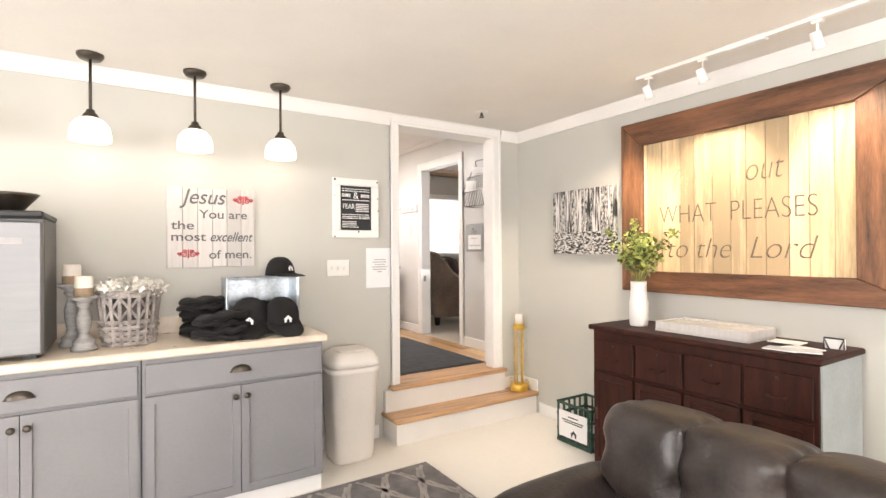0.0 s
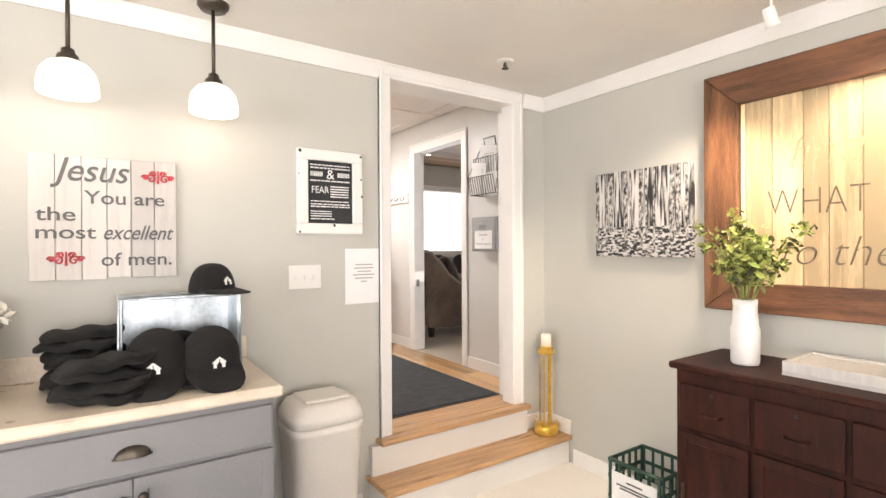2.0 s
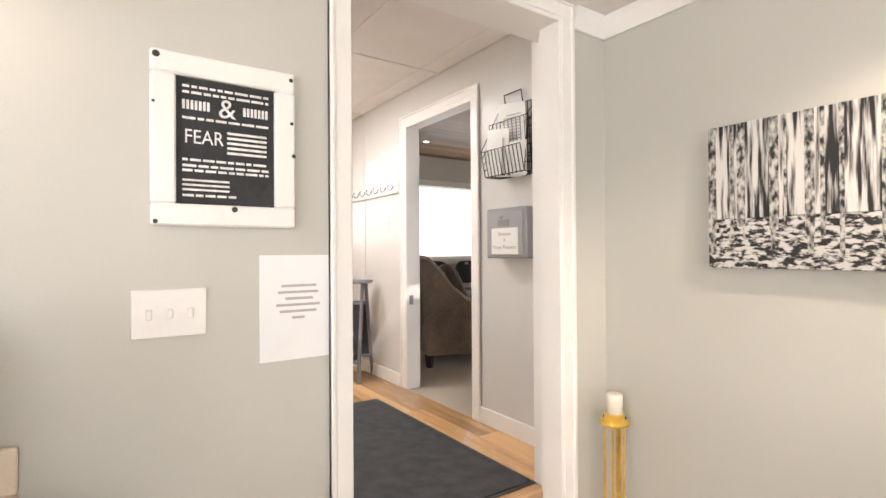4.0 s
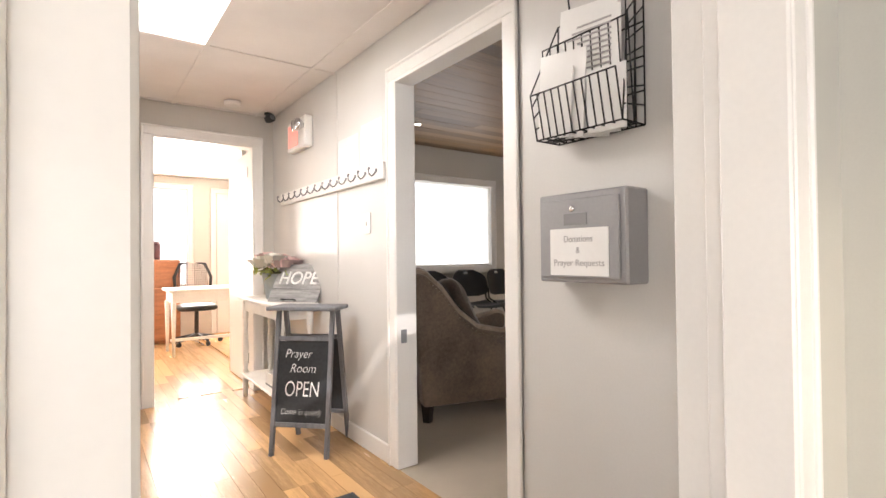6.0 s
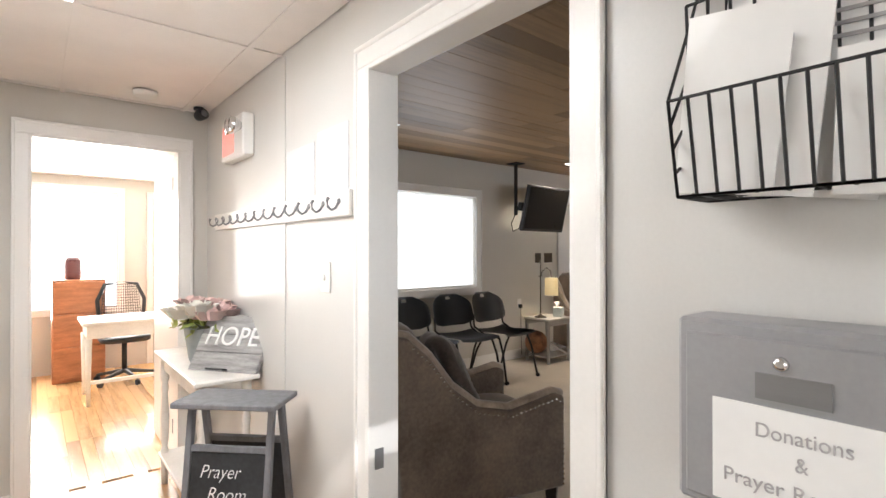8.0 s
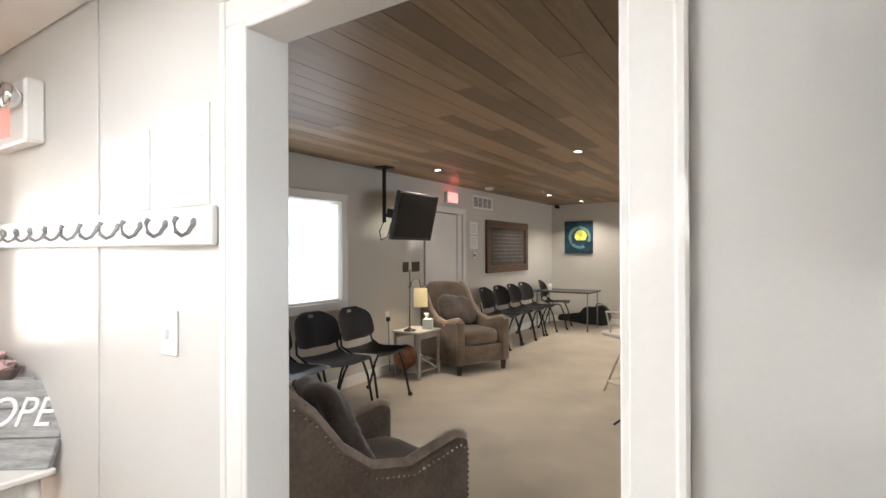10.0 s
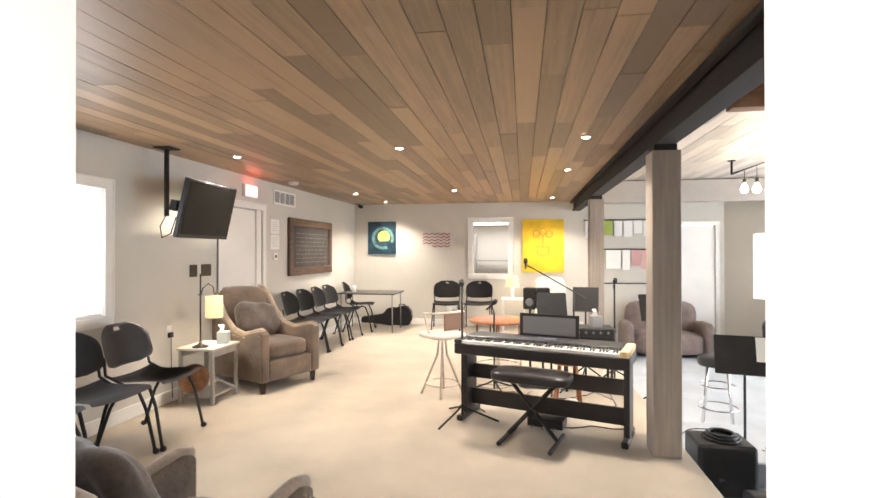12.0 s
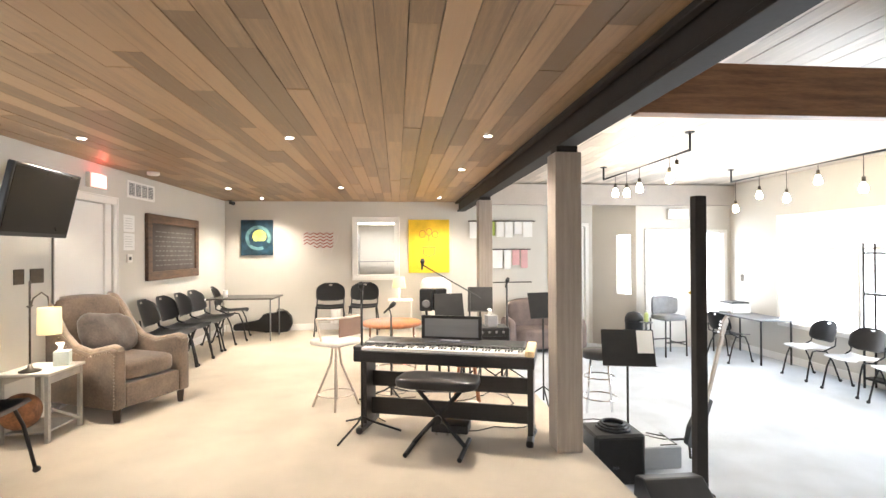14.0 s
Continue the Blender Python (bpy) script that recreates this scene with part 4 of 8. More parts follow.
big = thing("framed_sign", pose(EW, 0, 0), "large pale pine plank sign in a walnut-stained frame", "sign")
for mt, shape in ((WALNUT, [(0.98, 1.11), (2.60, 1.11), (2.44, 1.245), (1.28, 1.245)]), (WALNUT, [(0.98, 2.25), (1.28, 2.09), (2.44, 2.09), (2.60, 2.25)]),
                  (WALNUT_UP, [(2.60, 1.111), (2.60, 2.249), (2.441, 2.09), (2.441, 1.245)]), (WALNUT_UP, [(0.98, 1.111), (1.279, 1.245), (1.279, 2.09), (0.98, 2.249)])):
    bm = B()
    prism(bm, shape, 0.0, 0.05, pose(0, 0, 0, 0, 0, 90))
    bmesh.ops.bevel(bm, geom=bm.edges[:], offset=0.004, segments=1, affect="EDGES")
    part("rail", bm, mt, big)
y, rng = 1.28, random.Random(21)
while y < 2.435:
    w = min(rng.uniform(0.085, 0.12), 2.44 - y)
    quick("plank", PINE, big, -0.02 - rng.uniform(0, 0.003), 0, y + 0.001, y + w - 0.0015, 1.245, 2.09, bevel=0.002)
    y += w
SIGNINK = paint("brushed_brown_lettering", (0.16, 0.12, 0.08), 0.7, vary=0.3, scale=30, bump=0)
PALEWORD = paint("pale_lettering", (0.50, 0.38, 0.22), 0.7, vary=0.2, scale=20, bump=0)
for words, size, yy, zz, w, sh, mt in (("find", 0.2, 2.11, 1.82, 0.27, 0.25, PALEWORD), ("out", 0.2, 1.70, 1.83, 0.19, 0.25, SIGNINK), ("WHAT  PLEASES", 0.17, 1.88, 1.605, 0.88, 0, SIGNINK), ("to the  Lord", 0.18, 1.87, 1.39, 0.82, 0.3, SIGNINK)):
    lettering(words, size, pose(-0.0245, yy, zz, 90, 0, -90), mt, big, "lettering", shear=sh, width=w, depth=0.0006, bold=-0.0035)

dres = thing("sideboard", pose(2.6, 1.26, 0), "old dark red-brown wooden sideboard with drawers over doors", "sideboard")
quick("body", MAHOGANY, dres, 0.015, 0.455, 0.02, 1.25, 0.0, 0.885, bevel=0.004)
quick("top_board", MAHOGANY, dres, -0.01, 0.46, 0.0, 1.275, 0.885, 0.915, bevel=0.007)
quick("end_panel", BLUEGREY, dres, 0.02, 0.45, 0.012, 0.0195, 0.02, 0.884, label="blue-grey painted end")
for i in range(4):
    a = 0.04 + i * 0.3025
    dw = quick("drawer", MAHOGANY, dres, 0.0, 0.016, a, a + 0.285, 0.64, 0.83, bevel=0.005)
    bm = B()
    tube(bm, [(0.0, a + 0.10, 0.72), (-0.022, a + 0.105, 0.717), (-0.025, a + 0.14, 0.713), (-0.022, a + 0.178, 0.717), (0.0, a + 0.183, 0.72)], 0.0055, 6)
    part("pull", bm, MAHOGANY, dw, "carved wooden pull")
    bm = B(); lathe(bm, [(0.007, 0), (0.007, 0.003)], seg=10); bmesh.ops.transform(bm, matrix=pose(0, a + 0.142, 0.80, 0, -90, 0), verts=bm.verts)
    part("keyhole", bm, BLACK, dw)
    bm = B()
    box(bm, -0.004, 0.016, a, a + 0.285, 0.06, 0.62)
    front = min(bm.faces, key=lambda f: f.calc_center_median().x)
    bmesh.ops.inset_region(bm, faces=[front], thickness=0.05)
    bmesh.ops.inset_region(bm, faces=[front], thickness=0.006, depth=-0.009)
    dd = part("door", bm, MAHOGANY, dres)
    quick("latch", BRONZE, dd, -0.012, -0.004, a + (0.255 if i % 2 else 0.02), a + (0.268 if i % 2 else 0.033), 0.33, 0.40, bevel=0.002, label="small dark latch")

vase = thing("vase", pose(2.80, 2.31, 0.916), "white ceramic bottle vase with a leafy yellow-green branch", "vase")
bm = B()
lathe(bm, [(0.05, 0), (0.055, 0.01), (0.056, 0.15), (0.05, 0.17), (0.046, 0.24), (0.048, 0.275), (0.04, 0.275), (0.04, 0.2), (0.001, 0.2)], seg=22)
part("body", bm, PORCELAIN, vase)
rng = random.Random(31)
bl = B()
for i in range(16):
    a, tilt, h = rng.uniform(0, 6.28), rng.uniform(0.1, 0.75), rng.uniform(0.19, 0.38)
    tip = Vector((math.cos(a) * math.sin(tilt) * h, math.sin(a) * math.sin(tilt) * h, 0.27 + math.cos(tilt) * h))
    bm = B(); tube(bm, [(0, 0, 0.2), Vector((0, 0, 0.27)).lerp(tip, 0.5) + Vector((0, 0, 0.02)), tip], [0.003, 0.002, 0.0012], 5); part("stem", bm, LEAF, vase)
    for k in range(3):
        leaf_clump(bl, Vector((0, 0, 0.27)).lerp(tip, 0.5 + 0.25 * k), (0.045, 0.045, 0.045), 22, 0.036, rng)
part("leaves", bl, LEAF, vase, "small yellow-green leaves")
bm = B()
leaf_clump(bm, (0, 0, 0.5), (0.14, 0.14, 0.12), 60, 0.022, rng)
part("blossom", bm, paint("pale_yellow_blossom", (0.75, 0.68, 0.32), 0.6, vary=0.2, scale=20, bump=0), vase, "pale yellow blossom")

tray = thing("serving_tray", pose(2.72, 1.62, 0.916), "flat whitewashed wooden tray", "tray")
quick("base", WASHED, tray, 0, 0.28, 0, 0.52, 0, 0.012)
for q in ((0, 0.014, 0, 0.52), (0.266, 0.28, 0, 0.52), (0.014, 0.266, 0, 0.014), (0.014, 0.266, 0.506, 0.52)):
    quick("side", WASHED, tray, q[0], q[1], q[2], q[3], 0.012, 0.055, bevel=0.003)
quick("inset", WASHED, tray, 0.014, 0.266, 0.014, 0.506, 0.02, 0.044)
for k, (x, y, r) in enumerate(((2.70, 1.46, 8), (2.76, 1.40, -14), (2.68, 1.37, 25), (2.84, 1.5, 3))):
    bm = B(); box(bm, -0.05, 0.05, -0.07, 0.07, 0, 0.004)
    solid("leaflet", bm, PAPER if k % 2 else GLOSSPAPER, "printed leaflet lying on the sideboard", "leaflet", pose(x, y, 0.9165 + 0.0042 * k, 0, 0, r), group="leaflets")
holder = thing("card_holder", pose(2.90, 1.33, 0.916), "small black wire card holder with cards", "card holder")
bm = B()
tube(bm, [(0, -0.04, 0.0), (0.0, -0.04, 0.05), (0.0, -0.02, 0.0), (0.03, -0.02, 0.0)], 0.004, 5); tube(bm, [(0, 0.04, 0.0), (0.0, 0.04, 0.05), (0.0, 0.02, 0.0), (0.03, 0.02, 0.0)], 0.004, 5); tube(bm, [(0, -0.04, 0.05), (0, 0.04, 0.05)], 0.004, 5)
part("wire_frame", bm, BLACK, holder)
quick("cards", PAPER, holder, 0.008, 0.02, -0.04, 0.04, 0.0, 0.05)

crate = thing("milk_crate", pose(2.76, 2.665, 0), "dark green plastic crate with a paper sign", "crate")
bm = B()
for z in (0.0, 0.085, 0.19, 0.275):
    hh = 0.018 if z not in (0.0,) else 0.025
    for q in ((0, 0.31, 0, 0.012), (0, 0.31, 0.308, 0.32), (0, 0.012, 0.012, 0.308), (0.298, 0.31, 0.012, 0.308)):
        box(bm, q[0], q[1], q[2], q[3], z, z + hh, bevel=0.002)
part("rims", bm, GREENPLASTIC, crate)
for i in range(6):
    a = 0.006 + i * 0.0565
    for q in ((min(a, 0.296), min(a, 0.296) + 0.014, 0.001, 0.01), (min(a, 0.296), min(a, 0.296) + 0.014, 0.31, 0.319), (0.001, 0.01, a + 0.01, a + 0.024), (0.30, 0.309, a + 0.01, a + 0.024)):
        quick("bar", GREENPLASTIC, crate, q[0], q[1], q[2], q[3], 0.02, 0.28)
quick("bottom", GREENPLASTIC, crate, 0.01, 0.3, 0.01, 0.31, 0.002, 0.012)
ps = quick("paper_sign", PAPER, crate, -0.006, -0.002, 0.03, 0.29, 0.05, 0.235, label="white paper sign")
bm = B()
house_mark(bm, 0.024, 0, pose(-0.0075, 0.15, 0.065, 0, 0, -90)); part("house_mark", bm, BLACK, ps)
bm = B()
for z, a, b in ((0.195, 0.11, 0.2), (0.17, 0.06, 0.26), (0.155, 0.07, 0.24)):
    box(bm, -0.0072, -0.006, a, b, z, z + 0.009)
part("text_lines", bm, INK, ps)

gold = thing("candle_lantern", pose(2.955, 3.62, 0.186), "tall gold metal candle stand with a white candle", "candle holder")
bm = B(); lathe(bm, [(0.075, 0), (0.078, 0.01), (0.078, 0.05), (0.07, 0.06), (0.02, 0.065), (0.001, 0.065)], seg=20); part("base", bm, GOLD, gold)
for a in range(4):
    ca, sa = math.cos(a * 1.571 + 0.4), math.sin(a * 1.571 + 0.4)
    bm = B()
    tube(bm, [(0.028 * ca, 0.028 * sa, 0.06), (0.026 * ca, 0.026 * sa, 0.3), (0.028 * ca, 0.028 * sa, 0.53), (0.05 * ca, 0.05 * sa, 0.545), (0.057 * ca, 0.057 * sa, 0.525)], 0.005, 6)
    tube(bm, [(0.07 * ca, 0.07 * sa, 0.055), (0.09 * ca, 0.09 * sa, 0.08), (0.075 * ca, 0.075 * sa, 0.1), (0.06 * ca, 0.06 * sa, 0.085)], 0.004, 6)
    part("rod", bm, GOLD, gold)
bm = B(); lathe(bm, [(0.02, 0.52), (0.055, 0.53), (0.058, 0.545), (0.04, 0.55), (0.04, 0.575), (0.001, 0.575)], seg=18); part("plate", bm, GOLD, gold)
bm = B(); lathe(bm, [(0.032, 0.575), (0.033, 0.65), (0.028, 0.655), (0.001, 0.648)], seg=16); part("candle", bm, WAX, gold, "white pillar candle")
bm = B(); lathe(bm, [(0.046, 0.03), (0.046, 0.56)], seg=24, caps=False); gl = part("glass_tube", bm, glass("clear_glass"), gold, "clear glass chimney")
gl.visible_shadow = False

sofa = thing("leather_recliner", pose(0.97, 0.24, 0.0), "dark brown leather recliner loveseat with tufted back", "sofa")
bm = B(); cushion(bm, 0.05, 0.75, 0.16, 1.24, 0.1, 0.47, 0.25); part("seat", bm, LEATHER, sofa)
SPLITS = (0.14, 0.42, 0.70, 0.98, 1.26)
for a, b in zip(SPLITS, SPLITS[1:]):
    bm = B(); cushion(bm, 0.46, 0.74, a, b, 0.34, 0.73, 0.35, 8, pose(0, 0, 0, 0, 8, 0)); part("back_cushion", bm, LEATHER, sofa, "lower back cushion")
    bm = B()
    vs = cushion(bm, 0.40, 0.72, a - 0.018, b + 0.018, 0.63, 0.94, 0.3, 16, pose(0, 0, 0, 0, 8, 0))
    for v in vs:
        e = min(v.co.y - a, b - v.co.y) / (b - a)
        fold = max(0.0, 1 - e * 3.2) ** 2
        v.co.x += 0.012 * fold * math.sin(46 * v.co.z + 15 * v.co.y) + 0.004 * math.sin(29 * v.co.y + 17 * v.co.z)
        v.co.z += 0.007 * fold * math.sin(70 * v.co.x + 20 * v.co.y)
    part("head_cushion", bm, LEATHER, sofa, "tufted head cushion")
for a, b in ((0.0, 0.17), (1.23, 1.42)):
    bm = B(); cushion(bm, 0.0, 0.78, a, b, 0.0, 0.61, 0.5); part("armrest", bm, LEATHER, sofa)
quick("back_panel", LEATHER, sofa, 0.68, 0.86, 0.15, 1.25, 0.0, 0.8, bevel=0.05)

rug = thing("rug", pose(0.15, 0.6, 0.0), "grey rug with a pale trellis pattern", "rug")
quick("rug_field", paint("rug_ground", (0.19, 0.18, 0.18), 0.95, vary=0.3, scale=9, bump=0.5, fine=220), rug, 0, 1.6, 0, 2.56, 0.001, 0.012, bevel=0.004)
bm = B()
for i in range(-1, 8):
    for j in range(-1, 11):
        cx, cy = 0.24 * i + (0.12 if j % 2 else 0), 0.26 * j
        pts = [(cx + 0.12 * math.cos(a) * (1 - 0.25 * math.sin(2 * a) ** 2), cy + 0.26 * math.sin(a) * (1 - 0.25 * math.sin(2 * a) ** 2)) for a in [2 * math.pi * k / 20 for k in range(21)]]
        for p, q in zip(pts, pts[1:]):
            if all(0.02 < u[0] < 1.58 and 0.02 < u[1] < 2.54 for u in (p, q)):
                d = Vector((q[0] - p[0], q[1] - p[1])).normalized() * 0.011
                vs = [bm.verts.new((x, y, 0.0135)) for x, y in ((p[0] - d.y, p[1] + d.x), (q[0] - d.y, q[1] + d.x), (q[0] + d.y, q[1] - d.x), (p[0] + d.y, p[1] - d.x))]
                bm.faces.new(vs)
part("trellis", bm, paint("rug_pattern", (0.40, 0.37, 0.35), 0.95, vary=0.3, scale=9, bump=0.4, fine=200), rug, "pale trellis pattern")
# --- end front room ---

# ---- hall ----
def boards(parent, x0, x1, y0, y1, z, width, seed):
    """Floor boards along y, each an object of its own on shared meshes."""
    rng = random.Random(seed)
    kinds = {}
    for ln in (0.1, 0.2, 0.3, 0.4, 0.5, 0.6, 0.9, 1.2):
        bm = B()
        box(bm, 0, width - 0.0015, 0, ln - 0.0015, -0.018, 0)
        kinds[ln] = mesh_of("board", bm, OAK)
    x = x0
    while x + width <= x1 + 0.001:
        y = y0
        while y < y1 - 0.05:
            ln = rng.choice((0.6, 0.9, 1.2))
            if y + ln > y1:
                ln = min((0.1, 0.2, 0.3, 0.4, 0.5, 0.6, 0.9, 1.2), key=lambda k: abs(k - (y1 - y)))
            ob = new("board", kinds[ln])
            ob.parent = parent
            ob.location = (x, y, z - rng.random() * 0.0006)
            y += ln
        x += width


def ceiling_grid():
    bm = B()
    xs, ys = (1.721, 1.785, 2.394, 3.003, 3.149), (3.947, 3.951, 5.17, 6.39, 7.61, 7.659)
    for a, b in zip(xs, xs[1:]):
        for c, d in zip(ys, ys[1:]):
            if (a, c) != (1.785, 5.17) and b - a > 0.01 and d - c > 0.01:
                box(bm, a + 0.006, b - 0.006, c + 0.006, d - 0.006, 2.652, 2.665)
    for x in xs[1:4]:
        box(bm, x - 0.012, x + 0.012, 3.947, 7.659, 2.646, 2.651)
    for y in ys[2:5]:
        box(bm, 1.721, 3.149, y - 0.012, y + 0.012, 2.6455, 2.6505)
    solid("ceiling_hall_tiles", bm, TILE, "white lay-in ceiling tiles in a metal grid", kind="structure")


ceiling_grid()
lightp = thing("ceiling_panel_light", pose(1.785, 5.17, 2.652), "flat lit panel in the ceiling grid", "ceiling light")
quick("diffuser", PANEL, lightp, 0.012, 0.597, 0.012, 1.208, 0, 0.01, label="glowing diffuser")

rail = thing("coat_rack", pose(3.149, 5.735, 1.885), "long white board with a row of dark coat hooks", "coat rack")
quick("backboard", WHITE, rail, -0.02, 0, 0, 1.68, 0, 0.095, bevel=0.004)
for i in range(13):
    y = 0.07 + i * 0.128
    bm = B()
    tube(bm, [(-0.02, y, 0.055), (-0.035, y, 0.03), (-0.05, y, 0.022), (-0.064, y, 0.032), (-0.068, y, 0.055), (-0.062, y, 0.066)], [0.005, 0.005, 0.005, 0.005, 0.005, 0.007], 6)
    lathe(bm, [(0.012, 0), (0.01, 0.004)], seg=8)
    bmesh.ops.transform(bm, matrix=pose(-0.02, y, 0.055, 0, -90, 0), verts=bm.verts[-16:])
    part("hook", bm, STEEL, rail, "dark metal hook")

ex = thing("exit_sign", pose(3.149, 6.76, 2.25), "white exit sign box with red letters and twin lamps", "exit sign")
quick("housing", WHITE, ex, -0.06, 0, 0, 0.36, 0, 0.22, bevel=0.008)
quick("face", paint("red_exit_face", (0.85, 0.25, 0.2), 0.4, glow=0.8), ex, -0.064, -0.06, 0.14, 0.33, 0.03, 0.19, bevel=0.002, label="red lit face")
for y in (0.03, 0.10):
    bm = B(); lathe(bm, [(0.02, 0), (0.038, 0.025), (0.042, 0.05), (0.001, 0.055)], seg=16)
    bmesh.ops.transform(bm, matrix=pose(-0.06, y, 0.15, 0, -90, 0), verts=bm.verts)
    part("lamp_head", bm, CHROME, ex, "round chrome lamp head")
seccam = thing("security_camera", pose(3.06, 7.5, 2.646), "small black security camera under the ceiling", "camera")
bm = B(); lathe(bm, [(0.03, -0.015), (0.03, 0)], seg=14); part("base", bm, BLACK, seccam)
bm = B(); lathe(bm, [(0.03, 0), (0.034, 0.02), (0.034, 0.06), (0.02, 0.065)], seg=16); bmesh.ops.transform(bm, matrix=pose(0, 0.02, -0.05, 80, 0, 20), verts=bm.verts); bd = part("body", bm, BLACK, seccam)
bm = B(); lathe(bm, [(0.022, 0.064), (0.018, 0.07), (0.001, 0.066)], seg=14); bmesh.ops.transform(bm, matrix=pose(0, 0.02, -0.05, 80, 0, 20), verts=bm.verts); part("lens_ring", bm, STEEL, bd)
bm = B(); lathe(bm, [(0.05, -0.03), (0.06, -0.02), (0.06, 0)], seg=20)
solid("smoke_detector", bm, WHITE, "white round smoke detector on the ceiling", "smoke detector", pose(2.75, 7.35, 2.6455))
for y0, y1, z0, z1 in ((6.05, 6.33, 1.985, 2.2), (5.77, 6.02, 1.985, 2.23)):
    t = thing("wall_notice", pose(3.149, y0, z0), "glossy white notice on the wall above the hooks", "notice", group="notices above the hooks")
    quick("sheet", GLOSSPAPER, t, -0.003, 0, 0, y1 - y0, 0, z1 - z0)
    bm = B()
    for k in range(6):
        box(bm, -0.0042, -0.0031, 0.03, (y1 - y0) * (0.85 if k % 2 else 0.7), 0.04 + k * 0.025, 0.045 + k * 0.025)
    part("text_lines", bm, paint("faint_print", (0.66, 0.66, 0.66), 0.6), t)
sw2 = thing("light_switch", pose(3.149, 5.91, 1.6), "white wall switch plate", "switch")
quick("plate", WHITE, sw2, -0.006, 0, 0, 0.075, 0, 0.118, bevel=0.002); quick("toggle", WHITE, sw2, -0.016, -0.006, 0.032, 0.043, 0.045, 0.07, bevel=0.002)
setting("trim_panel_joint", PANELLED, 3.145, 3.1499, 6.352, 6.362, UP + 0.1, 2.64, label="joint strip between wall panels", bevel=0.001)
bm = B(); box(bm, 3.165, 3.2, 5.6185, 5.6205, 1.02, 1.09)
solid("strike_plate", bm, STEEL, "steel strike plate on the door jamb", "strike plate")

# wire basket for papers and the locked box under it
wb = thing("wire_file_basket", pose(3.148, 4.218, 1.812), "black wire wall basket full of papers", "basket")


def grid_face(bm, corners, nu, nv, r):
    a, b, c, d = [Vector(p) for p in corners]
    for i in range(nu + 1):
        tube(bm, [a.lerp(b, i / nu), d.lerp(c, i / nu)], r, 5)
    for j in range(nv + 1):
        tube(bm, [a.lerp(d, j / nv), b.lerp(c, j / nv)], r * (1.5 if j in (0, nv) else 1), 5)


for nm, q, nu, nv in (("front_grid", ((-0.115, 0, 0.03), (-0.115, 0.316, 0.03), (-0.145, 0.316, 0.17), (-0.145, 0, 0.17)), 11, 1),
                      ("back_grid", ((-0.006, 0, 0.03), (-0.006, 0.316, 0.03), (-0.006, 0.316, 0.43), (-0.006, 0, 0.43)), 11, 4),
                      ("side_grid", ((-0.006, 0, 0.03), (-0.115, 0, 0.03), (-0.085, 0, 0.34), (-0.006, 0, 0.43)), 2, 7),
                      ("side_grid", ((-0.006, 0.316, 0.03), (-0.115, 0.316, 0.03), (-0.145, 0.316, 0.17), (-0.006, 0.316, 0.43)), 2, 4),
                      ("bottom_grid", ((-0.006, 0, 0.03), (-0.115, 0, 0.03), (-0.115, 0.316, 0.03), (-0.006, 0.316, 0.03)), 3, 9),
                      ("divider_grid", ((-0.06, 0, 0.03), (-0.06, 0.316, 0.03), (-0.085, 0.316, 0.33), (-0.085, 0, 0.33)), 10, 1)):
    pa, pb, pc, pd = [Vector(p) for p in q]
    for ends in [(pa.lerp(pb, i / nu), pd.lerp(pc, i / nu)) for i in range(nu + 1)] + [(pa.lerp(pd, j / nv), pb.lerp(pc, j / nv)) for j in range(nv + 1)]:
        bm = B(); tube(bm, ends, 0.0026, 5); part("wire", bm, MATTEBLACK, wb)
bm = B(); tube(bm, [(-0.006, 0.12, 0.43), (-0.02, 0.12, 0.5), (-0.02, 0.26, 0.5), (-0.006, 0.26, 0.43)], 0.004, 6); part("hanger", bm, MATTEBLACK, wb)
rng = random.Random(3)
for k, (y0, y1, x, z1, tilt) in enumerate(((0.06, 0.27, -0.07, 0.40, 4), (0.10, 0.31, -0.05, 0.44, 8), (0.16, 0.34, -0.1, 0.3, 7), (0.02, 0.15, -0.105, 0.22, 3), (0.2, 0.33, -0.11, 0.25, 8))):
    bm = B(); box(bm, x - 0.004, x, y0, y1, 0.04, z1, m=Matrix.Translation((0, 0.2, 0.2)) @ pose(0, 0, 0, tilt, -4, 0) @ Matrix.Translation((0, -0.2, -0.2)))
    sh = solid("paper_sheet", bm, PAPER, "loose printed sheet in the wire basket", "paper", pose(3.148, 4.19, 1.80), group="sheets in the wire basket")
bm = B()
for k in range(9):
    box(bm, -0.0775, -0.0752, 0.09, 0.25 - (k % 3) * 0.02, 0.24 + k * 0.016, 0.245 + k * 0.016, m=Matrix.Translation((0, 0.2, 0.2)) @ pose(0, 0, 0, 4, -4, 0) @ Matrix.Translation((0, -0.2, -0.2)))
solid("printed_lines", bm, PALEINK, "grey print on the front sheet", "print", pose(3.148, 4.19, 1.80))

BOXGREY = paint("grey_enamel_metal", (0.34, 0.34, 0.35), 0.4, 0.2, vary=0.06, scale=5, bump=0.02, fine=120)
dbox = thing("donation_box", pose(3.149, 4.215, 1.385), "grey metal lock box with a paper label", "donation box")
quick("body", BOXGREY, dbox, -0.105, 0, 0, 0.325, 0, 0.275, bevel=0.006)
quick("door", BOXGREY, dbox, -0.112, -0.105, 0.022, 0.31, 0.014, 0.255, bevel=0.003)
bm = B(); lathe(bm, [(0.01, 0), (0.009, 0.004), (0.004, 0.006)], seg=12); bmesh.ops.transform(bm, matrix=pose(-0.112, 0.185, 0.225, 0, -90, 0), verts=bm.verts); part("lock", bm, CHROME, dbox, "round key lock")
